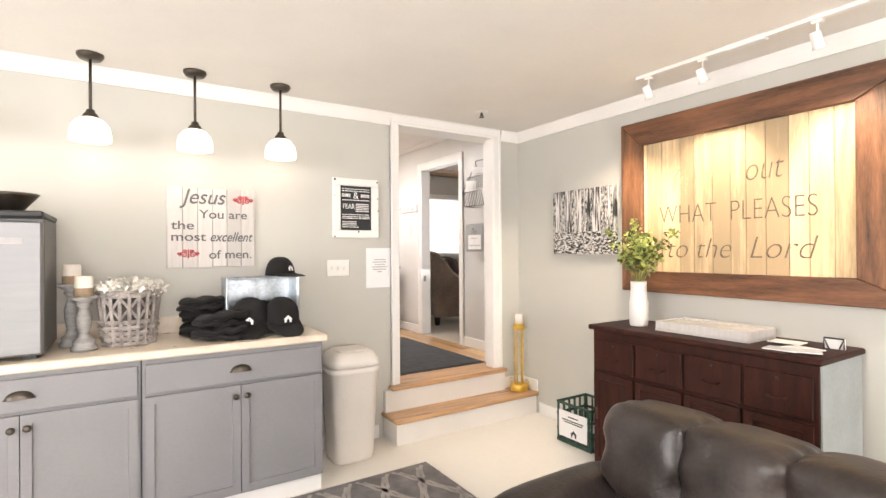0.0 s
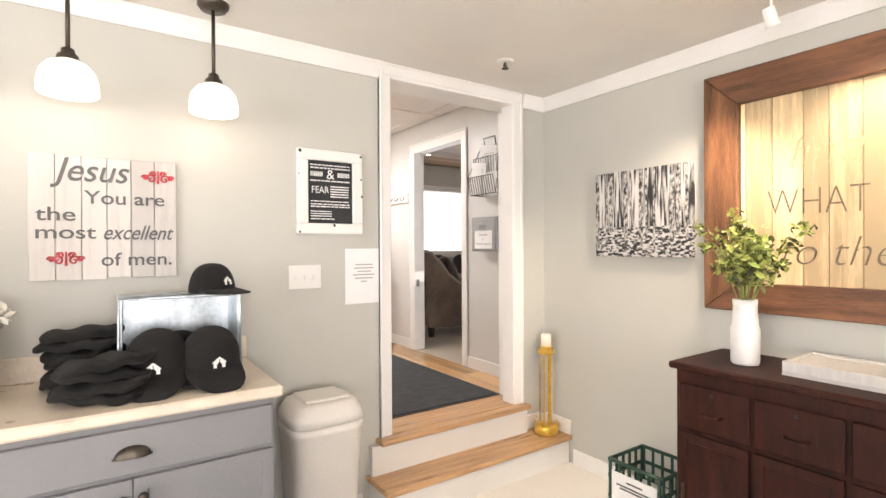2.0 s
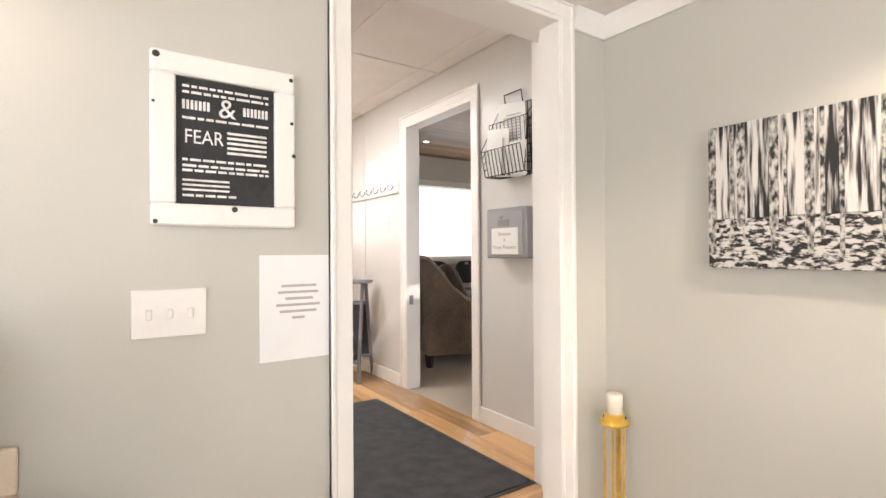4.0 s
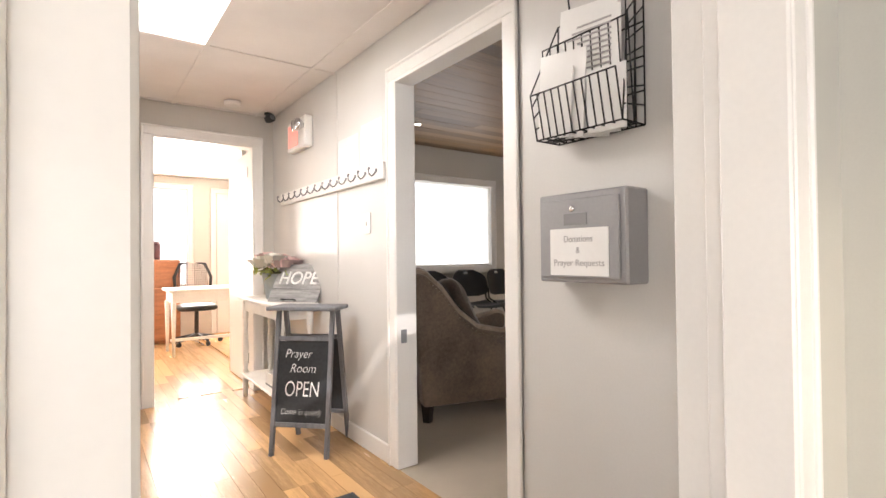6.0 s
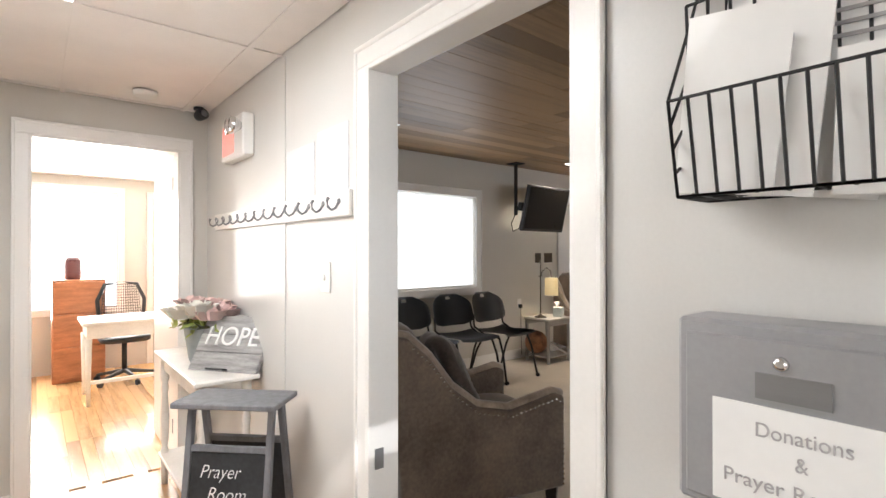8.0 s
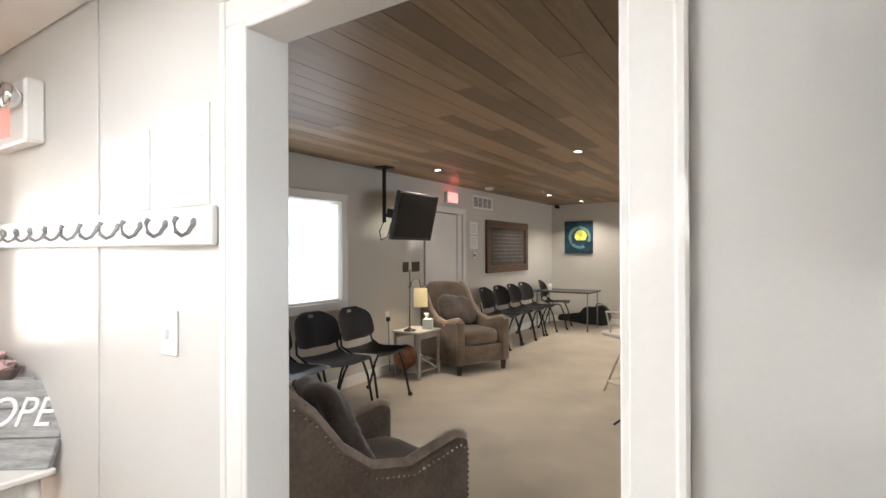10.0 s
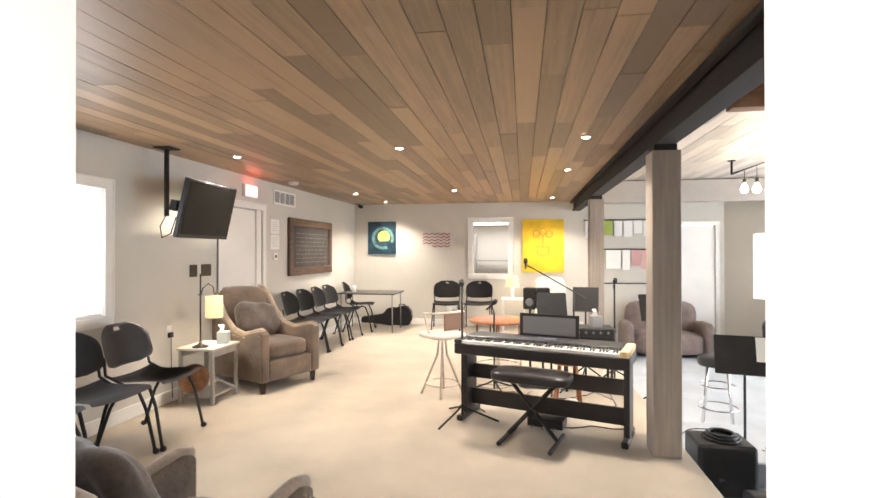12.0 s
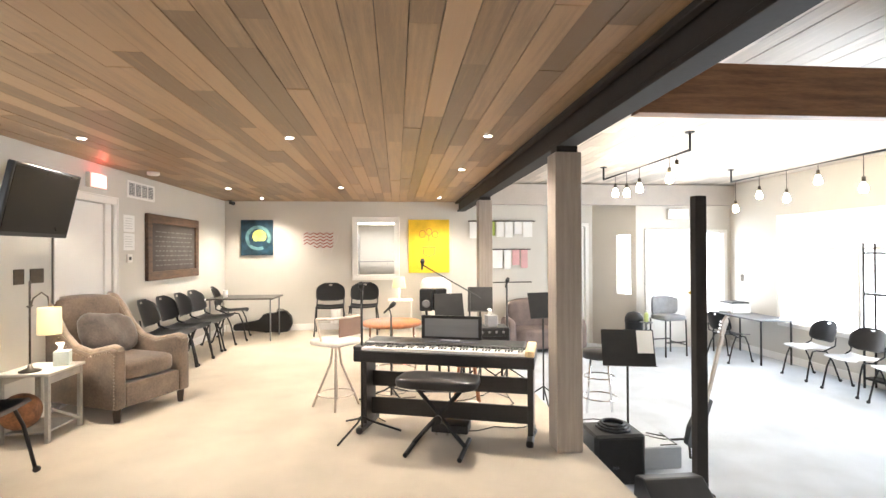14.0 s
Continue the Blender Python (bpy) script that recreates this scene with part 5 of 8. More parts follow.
quick("emblem_plate", STEEL, dbox, -0.1145, -0.112, 0.13, 0.215, 0.175, 0.21)
lb = quick("paper_label", PAPER, dbox, -0.1145, -0.112, 0.055, 0.27, 0.022, 0.165, label="white printed label")
for words, z, w in (("Donations", 0.132, 0.105), ("&", 0.098, 0.014), ("Prayer Requests", 0.06, 0.185)):
    lettering(words, 0.028, pose(-0.1152, 0.162, z, 90, 0, -90), PALEINK, lb, width=w, depth=0.0004)

SIGNWOOD = paint("red_brown_sign_wood", (0.17, 0.065, 0.035), 0.5, vary=0.4, scale=4, bump=0.05, fine=34, stretch=(0.7, 8, 8))
shop = thing("wooden_sign", pose(1.745, 7.658, 1.81), "red-brown wooden sign with a white house emblem", "sign")
quick("board", SIGNWOOD, shop, 0, 0.385, -0.02, 0, 0, 0.385, bevel=0.004)
bm = B()
prism(bm, [(0.085, 0.14), (0.085, 0.255), (0.065, 0.255), (0.19, 0.36), (0.315, 0.255), (0.295, 0.255), (0.295, 0.14), (0.24, 0.14), (0.24, 0.2), (0.215, 0.26), (0.19, 0.28), (0.165, 0.26), (0.14, 0.2), (0.14, 0.14)], -0.0225, -0.0202)
part("emblem", bm, PAPER, shop, "white house emblem")
bm = B()
for k in range(10):
    if k != 6: box(bm, 0.055 + k * 0.0285, 0.077 + k * 0.0285, -0.0222, -0.0202, 0.085, 0.12)
for k in range(18):
    box(bm, 0.055 + k * 0.0155, 0.066 + k * 0.0155, -0.0222, -0.0202, 0.055, 0.07)
part("name_bars", bm, PAPER, shop)

# folding chalkboard, its front turned towards the entry
CHALKFRAME = paint("grey_stained_frame", (0.16, 0.16, 0.17), 0.6, vary=0.2, scale=6, bump=0.05, fine=40, stretch=(6, 6, 1))
aboard = thing("chalkboard_easel", pose(2.79, 6.09, UP, 0, 0, -45), "grey wooden folding chalkboard with a chalked notice", "chalkboard")
H, LEAN_IN, W = 0.80, 0.105, 0.16
ft = Matrix.Translation((0, 0, 0)) @ pose(0, 0, 0, -math.degrees(math.atan(LEAN_IN / H)), 0, 0)
bk = pose(0, 0.34, 0, math.degrees(math.atan(0.16 / H)), 0, 0)
for sx in (-1, 1):
    for nm, mm in (("front_leg", ft), ("back_leg", bk)):
        bm = B(); box(bm, sx * W - 0.012, sx * W + 0.012, -0.012, 0.012, 0, H, bevel=0.002, m=mm); part(nm, bm, CHALKFRAME, aboard)
for z in (0.17, 0.64):
    bm = B(); box(bm, -W + 0.013, W - 0.013, -0.01, 0.01, z - 0.012, z + 0.012, bevel=0.002, m=ft); part("rail", bm, CHALKFRAME, aboard)
    bm = B(); box(bm, -W + 0.013, W - 0.013, -0.01, 0.01, z - 0.012, z + 0.012, bevel=0.002, m=bk); part("rail", bm, CHALKFRAME, aboard)
bm = B(); box(bm, -0.205, 0.205, 0.03, 0.24, H - 0.004, H + 0.018, bevel=0.004); part("top_board", bm, CHALKFRAME, aboard)
bm = B(); box(bm, -W + 0.013, W - 0.013, -0.004, 0.004, 0.184, 0.626, m=ft); sl = part("slate", bm, SLATE, aboard, "black chalkboard panel")
bm = B(); box(bm, -W + 0.013, W - 0.013, -0.004, 0.004, 0.184, 0.626, m=bk); part("slate", bm, SLATE, aboard)
for words, size, z, w, sh in (("Prayer", 0.07, 0.555, 0.16, 0.3), ("Room", 0.07, 0.475, 0.15, 0.3), ("OPEN", 0.12, 0.36, 0.2, 0.1), ("Come in quietly", 0.045, 0.24, 0.24, 0.3)):
    lettering(words, size, ft @ pose(0.0 if words != "Prayer" else -0.03, -0.0052, z, 90, 0, 0), CHALK, sl, shear=sh, width=w, depth=0.0004, bold=-0.0009)

CONSOLEWHITE = paint("worn_white_paint", (0.78, 0.75, 0.70), 0.45, vary=0.07, scale=6, bump=0.03)
con = thing("console_table", pose(2.85, 6.62, UP), "white console table with turned legs and a lower shelf", "console table")
quick("tabletop", CONSOLEWHITE, con, -0.02, 0.275, -0.02, 0.96, 0.765, 0.79, bevel=0.006)
quick("apron", CONSOLEWHITE, con, 0.02, 0.035, 0.03, 0.91, 0.68, 0.765); quick("apron", CONSOLEWHITE, con, 0.22, 0.235, 0.03, 0.91, 0.68, 0.765)
quick("apron", CONSOLEWHITE, con, 0.035, 0.22, 0.03, 0.045, 0.68, 0.765); quick("apron", CONSOLEWHITE, con, 0.035, 0.22, 0.895, 0.91, 0.68, 0.765)
quick("shelf", CONSOLEWHITE, con, 0.0, 0.255, 0.0, 0.94, 0.165, 0.185, bevel=0.004)
for x, y in ((0.03, 0.035), (0.225, 0.035), (0.03, 0.905), (0.225, 0.905)):
    bm = B(); lathe(bm, [(0.016, 0), (0.02, 0.06), (0.022, 0.15), (0.022, 0.2), (0.014, 0.22), (0.021, 0.26), (0.024, 0.4), (0.016, 0.54), (0.022, 0.57), (0.016, 0.6), (0.024, 0.62), (0.024, 0.765)], (x, y, 0), 14); part("leg", bm, CONSOLEWHITE, con)
st = thing("shelf_tray", pose(2.90, 6.72, UP + 0.186), "black-edged tray on the console shelf", "tray")
quick("base", BLACK, st, 0, 0.18, 0, 0.34, 0, 0.01)
for q in ((0, 0.01, 0, 0.34), (0.17, 0.18, 0, 0.34), (0.01, 0.17, 0, 0.01), (0.01, 0.17, 0.33, 0.34)):
    quick("side", CONSOLEWHITE, st, q[0], q[1], q[2], q[3], 0.01, 0.09, bevel=0.002)
bm = B(); cushion(bm, 0.04, 0.12, 0.1, 0.24, 0.011, 0.05, 0.6, 5); solid("tissue_pack", bm, PAPER, "white pack lying in the tray", "pack", pose(2.90, 6.72, UP + 0.186))
pot = thing("flower_pot", pose(2.985, 7.08, UP + 0.791) @ Matrix.Scale(1.3, 4), "grey metal pot of pink and white roses", "flower pot")
bm = B(); lathe(bm, [(0.05, 0), (0.055, 0.01), (0.075, 0.14), (0.08, 0.145), (0.07, 0.145), (0.05, 0.1), (0.001, 0.1)], seg=20); part("pot", bm, BLUEGREY, pot)
rng = random.Random(14)


def rose(bm, c, r, rng):
    for ringn, (k, rr) in enumerate(((4, 0.35), (6, 0.65), (8, 1.0))):
        for i in range(k):
            a = 2 * math.pi * (i + 0.5 * ringn) / k + rng.uniform(-0.2, 0.2)
            d = Vector((math.cos(a), math.sin(a), 0))
            up = Vector((0, 0, 1))
            t = d.cross(up)
            p = Vector(c) + d * r * rr * 0.5
            vs = [bm.verts.new(p + t * r * 0.28 * s + d * r * o + up * r * z) for s, o, z in ((-0.6, 0, -0.35), (0.6, 0, -0.35), (1, 0.3 * rr, 0.15), (0.5, 0.5 * rr, 0.45 - 0.3 * rr), (-0.5, 0.5 * rr, 0.45 - 0.3 * rr), (-1, 0.3 * rr, 0.15))]
            bm.faces.new(vs).smooth = True


for k in range(9):
    a = k * 2.4
    c = (0.085 * math.cos(a) * (k > 0), 0.085 * math.sin(a) * (k > 0), 0.2 + 0.04 * rng.random())
    bm = B(); rose(bm, c, 0.08, rng); part("rose", bm, PINKBLOOM if k % 3 != 1 else BLOOM, pot, "pink rose" if k % 3 != 1 else "white rose")
bm = B(); leaf_clump(bm, (0, 0, 0.15), (0.13, 0.13, 0.05), 50, 0.055, rng); part("leaves", bm, LEAF, pot)
hope = thing("hope_sign", pose(2.985, 6.76, UP + 0.7915, 0, 0, -54) @ Matrix.Scale(1.15, 4), "weathered grey plank sign with raised white letters", "sign")
tl = pose(0, 0, 0, -32, 0, 0)
for k, (z0, z1) in enumerate(((0, 0.085), (0.087, 0.17), (0.172, 0.26))):
    bm = B(); box(bm, -0.17, 0.17, 0, 0.02, z0, z1, bevel=0.003, m=tl); part("plank", bm, GREYWASH, hope)
lettering("HOPE", 0.125, tl @ pose(0, -0.003, 0.155, 90, 0, 0), PAPER, hope, width=0.26, depth=0.004)
bm = B(); tube(bm, [(-0.05, -0.002, 0.01), (-0.05, -0.03, 0.018), (0.03, -0.03, 0.018), (0.03, -0.002, 0.01)], 0.004, 6); part("ledge", bm, MATTEBLACK, hope)
bm = B(); box(bm, -0.03, 0.03, 0.12, 0.135, 0.002, 0.20, m=pose(0, 0.06, 0, 12, 0, 0)); part("strut", bm, GREYWASH, hope)

mat_ = thing("door_mat", pose(1.93, 3.96, UP), "charcoal ribbed entrance mat", "mat")
quick("mat_field", MATGREY, mat_, 0.02, 0.9, 0.02, 1.56, 0.0, 0.010, bevel=0.003)
quick("border", BLACK, mat_, 0, 0.92, 0, 1.58, 0.0, 0.004, bevel=0.0015, label="thin rubber border")

# ---- office ----
casing("window_office", "x", 11.25, -1, 2.2, 3.05, 1.1, 2.45, 0.07, "white-cased office window", bottom=True)
od = casing("door_5", "x", 11.25, -1, 3.42, 4.2, UP, 2.42, 0.07, "white closet door in the office")
quick("door_leaf", WHITE, od, 3.43, 4.19, 11.225, 11.249, UP, 2.41, bevel=0.003)
leafd = thing("office_door", pose(2.985, 7.79, UP), "white door swung open into the office", "door")
quick("leaf", WHITE, leafd, 0.0, 0.04, 0.0, 0.72, 0.01, 2.0, bevel=0.003)
for z in (0.2, 1.0, 1.78):
    quick("hinge", STEEL, leafd, -0.012, 0.0, -0.005, 0.02, z, z + 0.09, bevel=0.002)
desk = thing("desk", pose(2.6, 9.55, UP), "small cream writing desk", "desk")
quick("tabletop", CONSOLEWHITE, desk, 0, 0.95, 0, 0.6, 0.72, 0.75, bevel=0.005)
quick("apron", CONSOLEWHITE, desk, 0.04, 0.91, 0.04, 0.56, 0.6, 0.72)
for x, y in ((0.05, 0.05), (0.9, 0.05), (0.05, 0.55), (0.9, 0.55)):
    bm = B(); tube(bm, [(x, y, 0), (x, y, 0.6)], [0.014, 0.028], 8); part("leg", bm, CONSOLEWHITE, desk)
quick("foot_rail", CONSOLEWHITE, desk, 0.05, 0.9, 0.28, 0.32, 0.14, 0.17)
oc = thing("office_chair", pose(3.02, 10.42, UP), "black mesh office chair on castors", "office chair")
bm = B(); cushion(bm, -0.23, 0.23, -0.23, 0.23, 0.43, 0.51, 0.4, 6); part("seat", bm, BLACK, oc)
bm = B(); tube(bm, [(-0.2, 0.22, 0.58), (-0.22, 0.25, 0.85), (-0.15, 0.27, 1.02), (0, 0.28, 1.05), (0.15, 0.27, 1.02), (0.22, 0.25, 0.85), (0.2, 0.22, 0.58)], 0.02, 8); part("back_frame", bm, BLACK, oc)
bm = B(); grid_face(bm, ((-0.19, 0.235, 0.6), (0.19, 0.235, 0.6), (0.16, 0.27, 1.02), (-0.16, 0.27, 1.02)), 16, 14, 0.003); part("back_mesh", bm, MATTEBLACK, oc)
bm = B(); tube(bm, [(0, 0, 0.1), (0, 0, 0.43)], 0.025, 10); part("column", bm, BLACK, oc)
for k in range(5):
    a = k * 1.2566
    bm = B(); tube(bm, [(0, 0, 0.12), (0.28 * math.cos(a), 0.28 * math.sin(a), 0.07)], [0.025, 0.015], 6); lg = part("foot", bm, BLACK, oc)
    bm = B(); lathe(bm, [(0.028, -0.015), (0.03, 0.015)], seg=12); bmesh.ops.transform(bm, matrix=pose(0.28 * math.cos(a), 0.28 * math.sin(a), 0.031, 90, 0, math.degrees(a)), verts=bm.verts); part("castor", bm, BLACK, lg)
ORANGEWOOD = paint("orange_brown_veneer", (0.40, 0.16, 0.07), 0.4, vary=0.25, scale=4, bump=0.03, fine=30, stretch=(1, 6, 6))
fc = thing("filing_cabinet", pose(2.42, 10.7, UP), "orange-brown wooden filing cabinet", "cabinet")
quick("body", ORANGEWOOD, fc, 0, 0.46, 0.02, 0.5, 0, 1.08, bevel=0.004)
for k in range(3):
    quick("drawer", ORANGEWOOD, fc, 0.01, 0.45, 0, 0.019, 0.04 + k * 0.345, 0.37 + k * 0.345, bevel=0.004)
bm = B(); lathe(bm, [(0.07, 0), (0.085, 0.05), (0.085, 0.2), (0.07, 0.24), (0.001, 0.24)], seg=14); solid("jar", bm, paint("plum_glaze", (0.10, 0.035, 0.04), 0.3), "dark red jar on the filing cabinet", "jar", pose(2.6, 10.9, UP + 1.081))

# ---- prayer room ----
# tan roll on the arms: the velvet's sheen put into colour and shape
EDGESHEEN = paint("tan_edge_sheen", (0.36, 0.28, 0.21), 0.8, vary=0.3, scale=8, bump=0.08, fine=60, sheen=0.5)
VELVET = paint("brown_grey_velvet", (0.155, 0.11, 0.078), 0.75, vary=0.42, scale=3.0, bump=0.06, fine=60, sheen=0.3)
VELVETDARK = paint("dark_velvet_pillow", (0.085, 0.063, 0.05), 0.85, vary=0.5, scale=6, bump=0.12, fine=60, sheen=0.5)
NAIL = paint("nickel_nailhead", (0.62, 0.58, 0.52), 0.25, 0.9, vary=0.05)
DARKLEG = paint("espresso_wood", (0.025, 0.015, 0.011), 0.4, vary=0.2)


def armchair(m, label):
    """Upholstered chair, its front at y = 0 towards -y, with arms that sweep up into the back."""
    t = thing("armchair", m, label, "armchair", group="velvet armchairs")
    for x, y in ((-0.32, 0.05), (0.32, 0.05), (-0.32, 0.87), (0.32, 0.87)):
        bm = B(); tube(bm, [(x, y, 0), (x, y, 0.12)], [0.032, 0.046], 4); part("leg", bm, DARKLEG, t, "dark tapered leg")
    bm = B(); box(bm, -0.27, 0.27, 0.012, 0.89, 0.11, 0.31, bevel=0.012, seg=2); part("seat_base", bm, VELVET, t)
    bm = B(); cushion(bm, -0.268, 0.268, 0.02, 0.73, 0.31, 0.485, 0.12, 8); part("seat_cushion", bm, VELVET, t)
    side = [(0.0, 0.11), (0.0, 0.60), (0.06, 0.62), (0.33, 0.56), (0.52, 0.60), (0.66, 0.71), (0.78, 0.87), (0.89, 0.97), (0.98, 0.99), (0.95, 0.5), (0.91, 0.11)]
    for sx in (-1, 1):
        bm = B()
        prism(bm, [(y, z) for y, z in side], -0.05, 0.05, pose(sx * 0.325, 0, 0, 0, 0, 90))
        bmesh.ops.bevel(bm, geom=bm.edges[:], offset=0.018, segments=2, profile=0.5, affect="EDGES")
        for f in bm.faces: f.smooth = True
        arm = part("arm", bm, VELVET, t)
        bm = B()
        tube(bm, [(sx * 0.325, y, z + 0.004) for y, z in side[1:9]], 0.028, 8)
        part("piping", bm, EDGESHEEN, arm, "pale sheen along the arm curve")
        bm = B()
        pts = [Vector((sx * 0.377, y, z - 0.028)) for y, z in side[1:8]]
        path = [Vector((sx * 0.377, 0.012, 0.13)), Vector((sx * 0.377, 0.012, 0.56))] + pts[1:]
        for a, b in zip(path, path[1:]):
            n = max(1, int((b - a).length / 0.026))
            for k in range(n):
                c = a.lerp(b, k / n)
                bmesh.ops.create_icosphere(bm, subdivisions=1, radius=0.0075, matrix=Matrix.Translation(c))
        tagged(part("nailheads", bm, NAIL, arm, "row of nickel nailheads"), kind="stuff")
    bm = B()
    vs = cushion(bm, -0.345, 0.345, 0.72, 0.97, 0.3, 1.015, 0.12, 10)
    for v in vs:
        v.co.y += (v.co.z - 0.4) * 0.12
        v.co.z -= 0.03 * max(0.0, v.co.z - 0.7) / 0.3 * (v.co.x / 0.345) ** 2
    part("backrest", bm, VELVET, t)
    bm = B()
    for k in range(24):
        bmesh.ops.create_icosphere(bm, subdivisions=1, radius=0.0075, matrix=Matrix.Translation((-0.3 + k * 0.026, 0.008, 0.125)))
    tagged(part("nailheads", bm, NAIL, t, "row of nickel nailheads"), kind="stuff")
    return t


AC = pose(7.84, 7.56, UP, 0, 0, -24) @ Matrix.Scale(1.06, 4)
armchair(AC, "brown-grey velvet armchair with nailhead trim beside the lamp table")
AC2 = pose(4.60, 6.19, UP, 0, 0, 73.3)
armchair(AC2, "brown-grey velvet armchair with nailhead trim by the doorway")


def pillow(m, label, s=0.21, wide=1.0):
    bm = B()
    vs = cushion(bm, -s, s, -0.075, 0.075, -s, s, 0.95, 10)
    for v in vs:
        k = 1 + 0.16 * (abs(v.co.x) * abs(v.co.z)) / (s * s)
        v.co.x *= k; v.co.z *= k
        v.co.y += 0.009 * math.sin(23 * v.co.x + 11 * v.co.z) + 0.006 * math.sin(61 * v.co.x - 37 * v.co.z)
        v.co.x *= wide
    solid("throw_pillow", bm, VELVETDARK, label, "pillow", m, group="throw pillows")


pillow(AC @ pose(-0.01, 0.55, 0.68, -32, 9, 0), "wide crumpled brown velvet pillow in the armchair", 0.185, 1.4)
pillow(AC2 @ pose(-0.06, 0.55, 0.70, -26, 5, -6), "dark velvet pillow in the armchair by the door", 0.24)

# black shell chairs
SHELL = paint("black_shell_plastic", (0.022, 0.022, 0.024), 0.38, vary=0.2, scale=6, bump=0.03, fine=200)


def stack_chair(m, group, label, seat=SHELL):
    """Moulded chair on bent tube legs, facing -y."""
    t = thing("stacking_chair", m, label, "chair", group=group)
    bm = B()
    n, rows = 9, []
    prof = [(-0.22, 0.435), (-0.20, 0.452), (-0.1, 0.45), (0.05, 0.44), (0.15, 0.45), (0.19, 0.468)]
    for y, z in prof:
        rows.append([bm.verts.new((-0.225 + 0.45 * i / (n - 1), y, z + 0.018 * (2 * i / (n - 1) - 1) ** 2)) for i in range(n)])
    for a, b in zip(rows, rows[1:]):
        for i in range(n - 1):
            bm.faces.new((a[i], a[i + 1], b[i + 1], b[i])).smooth = True
    bmesh.ops.solidify(bm, geom=bm.faces[:], thickness=0.01)
    part("seat", bm, seat, t)
    bm = B()
    rows = []
    nb, mb = 15, 12
    for j in range(mb + 1):
        v = 2 * j / mb - 1
        w = 0.24 * max(0.12, 1 - abs(v) ** (2.6 if v > 0 else 6)) ** (0.42 if v > 0 else 0.3)
        f = j / mb
        rows.append([bm.verts.new((w * (2 * i / (nb - 1) - 1), 0.225 + 0.085 * f - 0.065 * (w / 0.24 * (2 * i / (nb - 1) - 1)) ** 2, 0.53 + 0.30 * f)) for i in range(nb)])
    for j, (a, b) in enumerate(zip(rows, rows[1:])):
        for i in range(nb - 1):
            if not (j == 10 and i in (6, 7)):
                bm.faces.new((a[i], a[i + 1], b[i + 1], b[i])).smooth = True
    bmesh.ops.solidify(bm, geom=bm.faces[:], thickness=0.01)
    part("backrest", bm, SHELL, t)
    for sx in (-1, 1):
        x = sx * 0.215
        bm = B(); tube(bm, [(x * 1.12, -0.23, 0.012), (x * 1.05, -0.17, 0.3), (x, -0.12, 0.42), (x, -0.05, 0.438)], 0.011, 7); lg = part("front_leg", bm, MATTEBLACK, t)
        bm = B(); tube(bm, [(x * 1.12, 0.25, 0.012), (x * 1.06, 0.16, 0.28), (x, 0.08, 0.42), (x, -0.05, 0.432)], 0.011, 7); lb_ = part("back_leg", bm, MATTEBLACK, t)
        bm = B(); tube(bm, [(x, 0.05, 0.43), (x * 1.03, 0.2, 0.5), (x * 1.0, 0.22, 0.62)], 0.01, 7); part("upright", bm, MATTEBLACK, t)
        for leg, y in ((lg, -0.235), (lb_, 0.255)):
            bm = B(); lathe(bm, [(0.018, -0.013), (0.02, 0), (0.018, 0.013)], seg=10); bmesh.ops.transform(bm, matrix=pose(x * 1.12, y, 0.0205, 0, 90, 0), verts=bm.verts); part("castor", bm, BLACK, leg)
    return t


G1 = "chairs along the north wall"
first = stack_chair(pose(6.28, 7.98, UP, 0, 0, 4) @ Matrix.Scale(1.1, 4), G1, "black moulded plastic chair on tube legs")
for x, y, r in ((5.74, 8.0, -3), (5.2, 8.02, 2), (4.66, 8.02, -2), (9.42, 8.12, 3), (9.92, 8.13, -2), (10.42, 8.12, 2), (10.92, 8.14, -4)):
    copy_thing(first, pose(x, y, UP, 0, 0, r))
for x, y, r in ((11.75, 8.1, 10), (12.1, 6.5, -85), (12.15, 5.9, -92)):
    copy_thing(first, pose(x, y, UP, 0, 0, r))

bm = B()
rows = []
for j in range(9):
    drop = [(0.12, 0.0), (0.06, 0.004), (0.0, 0.0), (-0.014, -0.03), (-0.018, -0.08), (-0.016, -0.13), (-0.02, -0.18), (-0.017, -0.23), (-0.02, -0.27)][j]
    rows.append([bm.verts.new((drop[0] + 0.006 * math.sin(i * 1.7 + j * 0.4), -0.1 + 0.025 * i, drop[1])) for i in range(9)])
for p, q in zip(rows, rows[1:]):
    for i in range(8):
        bm.faces.new((p[i], p[i + 1], q[i + 1], q[i])).smooth = True
bmesh.ops.solidify(bm, geom=bm.faces[:], thickness=0.006)
solid("cloth", bm, PAPER, "white cloth draped over a chair seat", "cloth", pose(11.87, 6.36, UP + 0.475))

# end table with lamp
TABLEGREY = paint("grey_washed_table", (0.36, 0.34, 0.31), 0.5, vary=0.15, scale=6, bump=0.03)
stb = thing("side_table", pose(7.08, 8.0, UP) @ Matrix.Diagonal((1, 1, 0.94, 1)), "small grey side table with a slanted lower rack", "side table")
quick("tabletop", paint("pale_tabletop", (0.52, 0.49, 0.44), 0.4, vary=0.1), stb, 0, 0.46, 0, 0.4, 0.56, 0.585, bevel=0.004)
quick("apron", TABLEGREY, stb, 0.03, 0.43, 0.02, 0.04, 0.49, 0.56); quick("apron", TABLEGREY, stb, 0.03, 0.43, 0.36, 0.38, 0.49, 0.56)
for x, y in ((0.03, 0.03), (0.43, 0.03), (0.03, 0.37), (0.43, 0.37)):
    bm = B(); box(bm, x - 0.016, x + 0.016, y - 0.016, y + 0.016, 0, 0.56, bevel=0.003); part("leg", bm, TABLEGREY, stb)
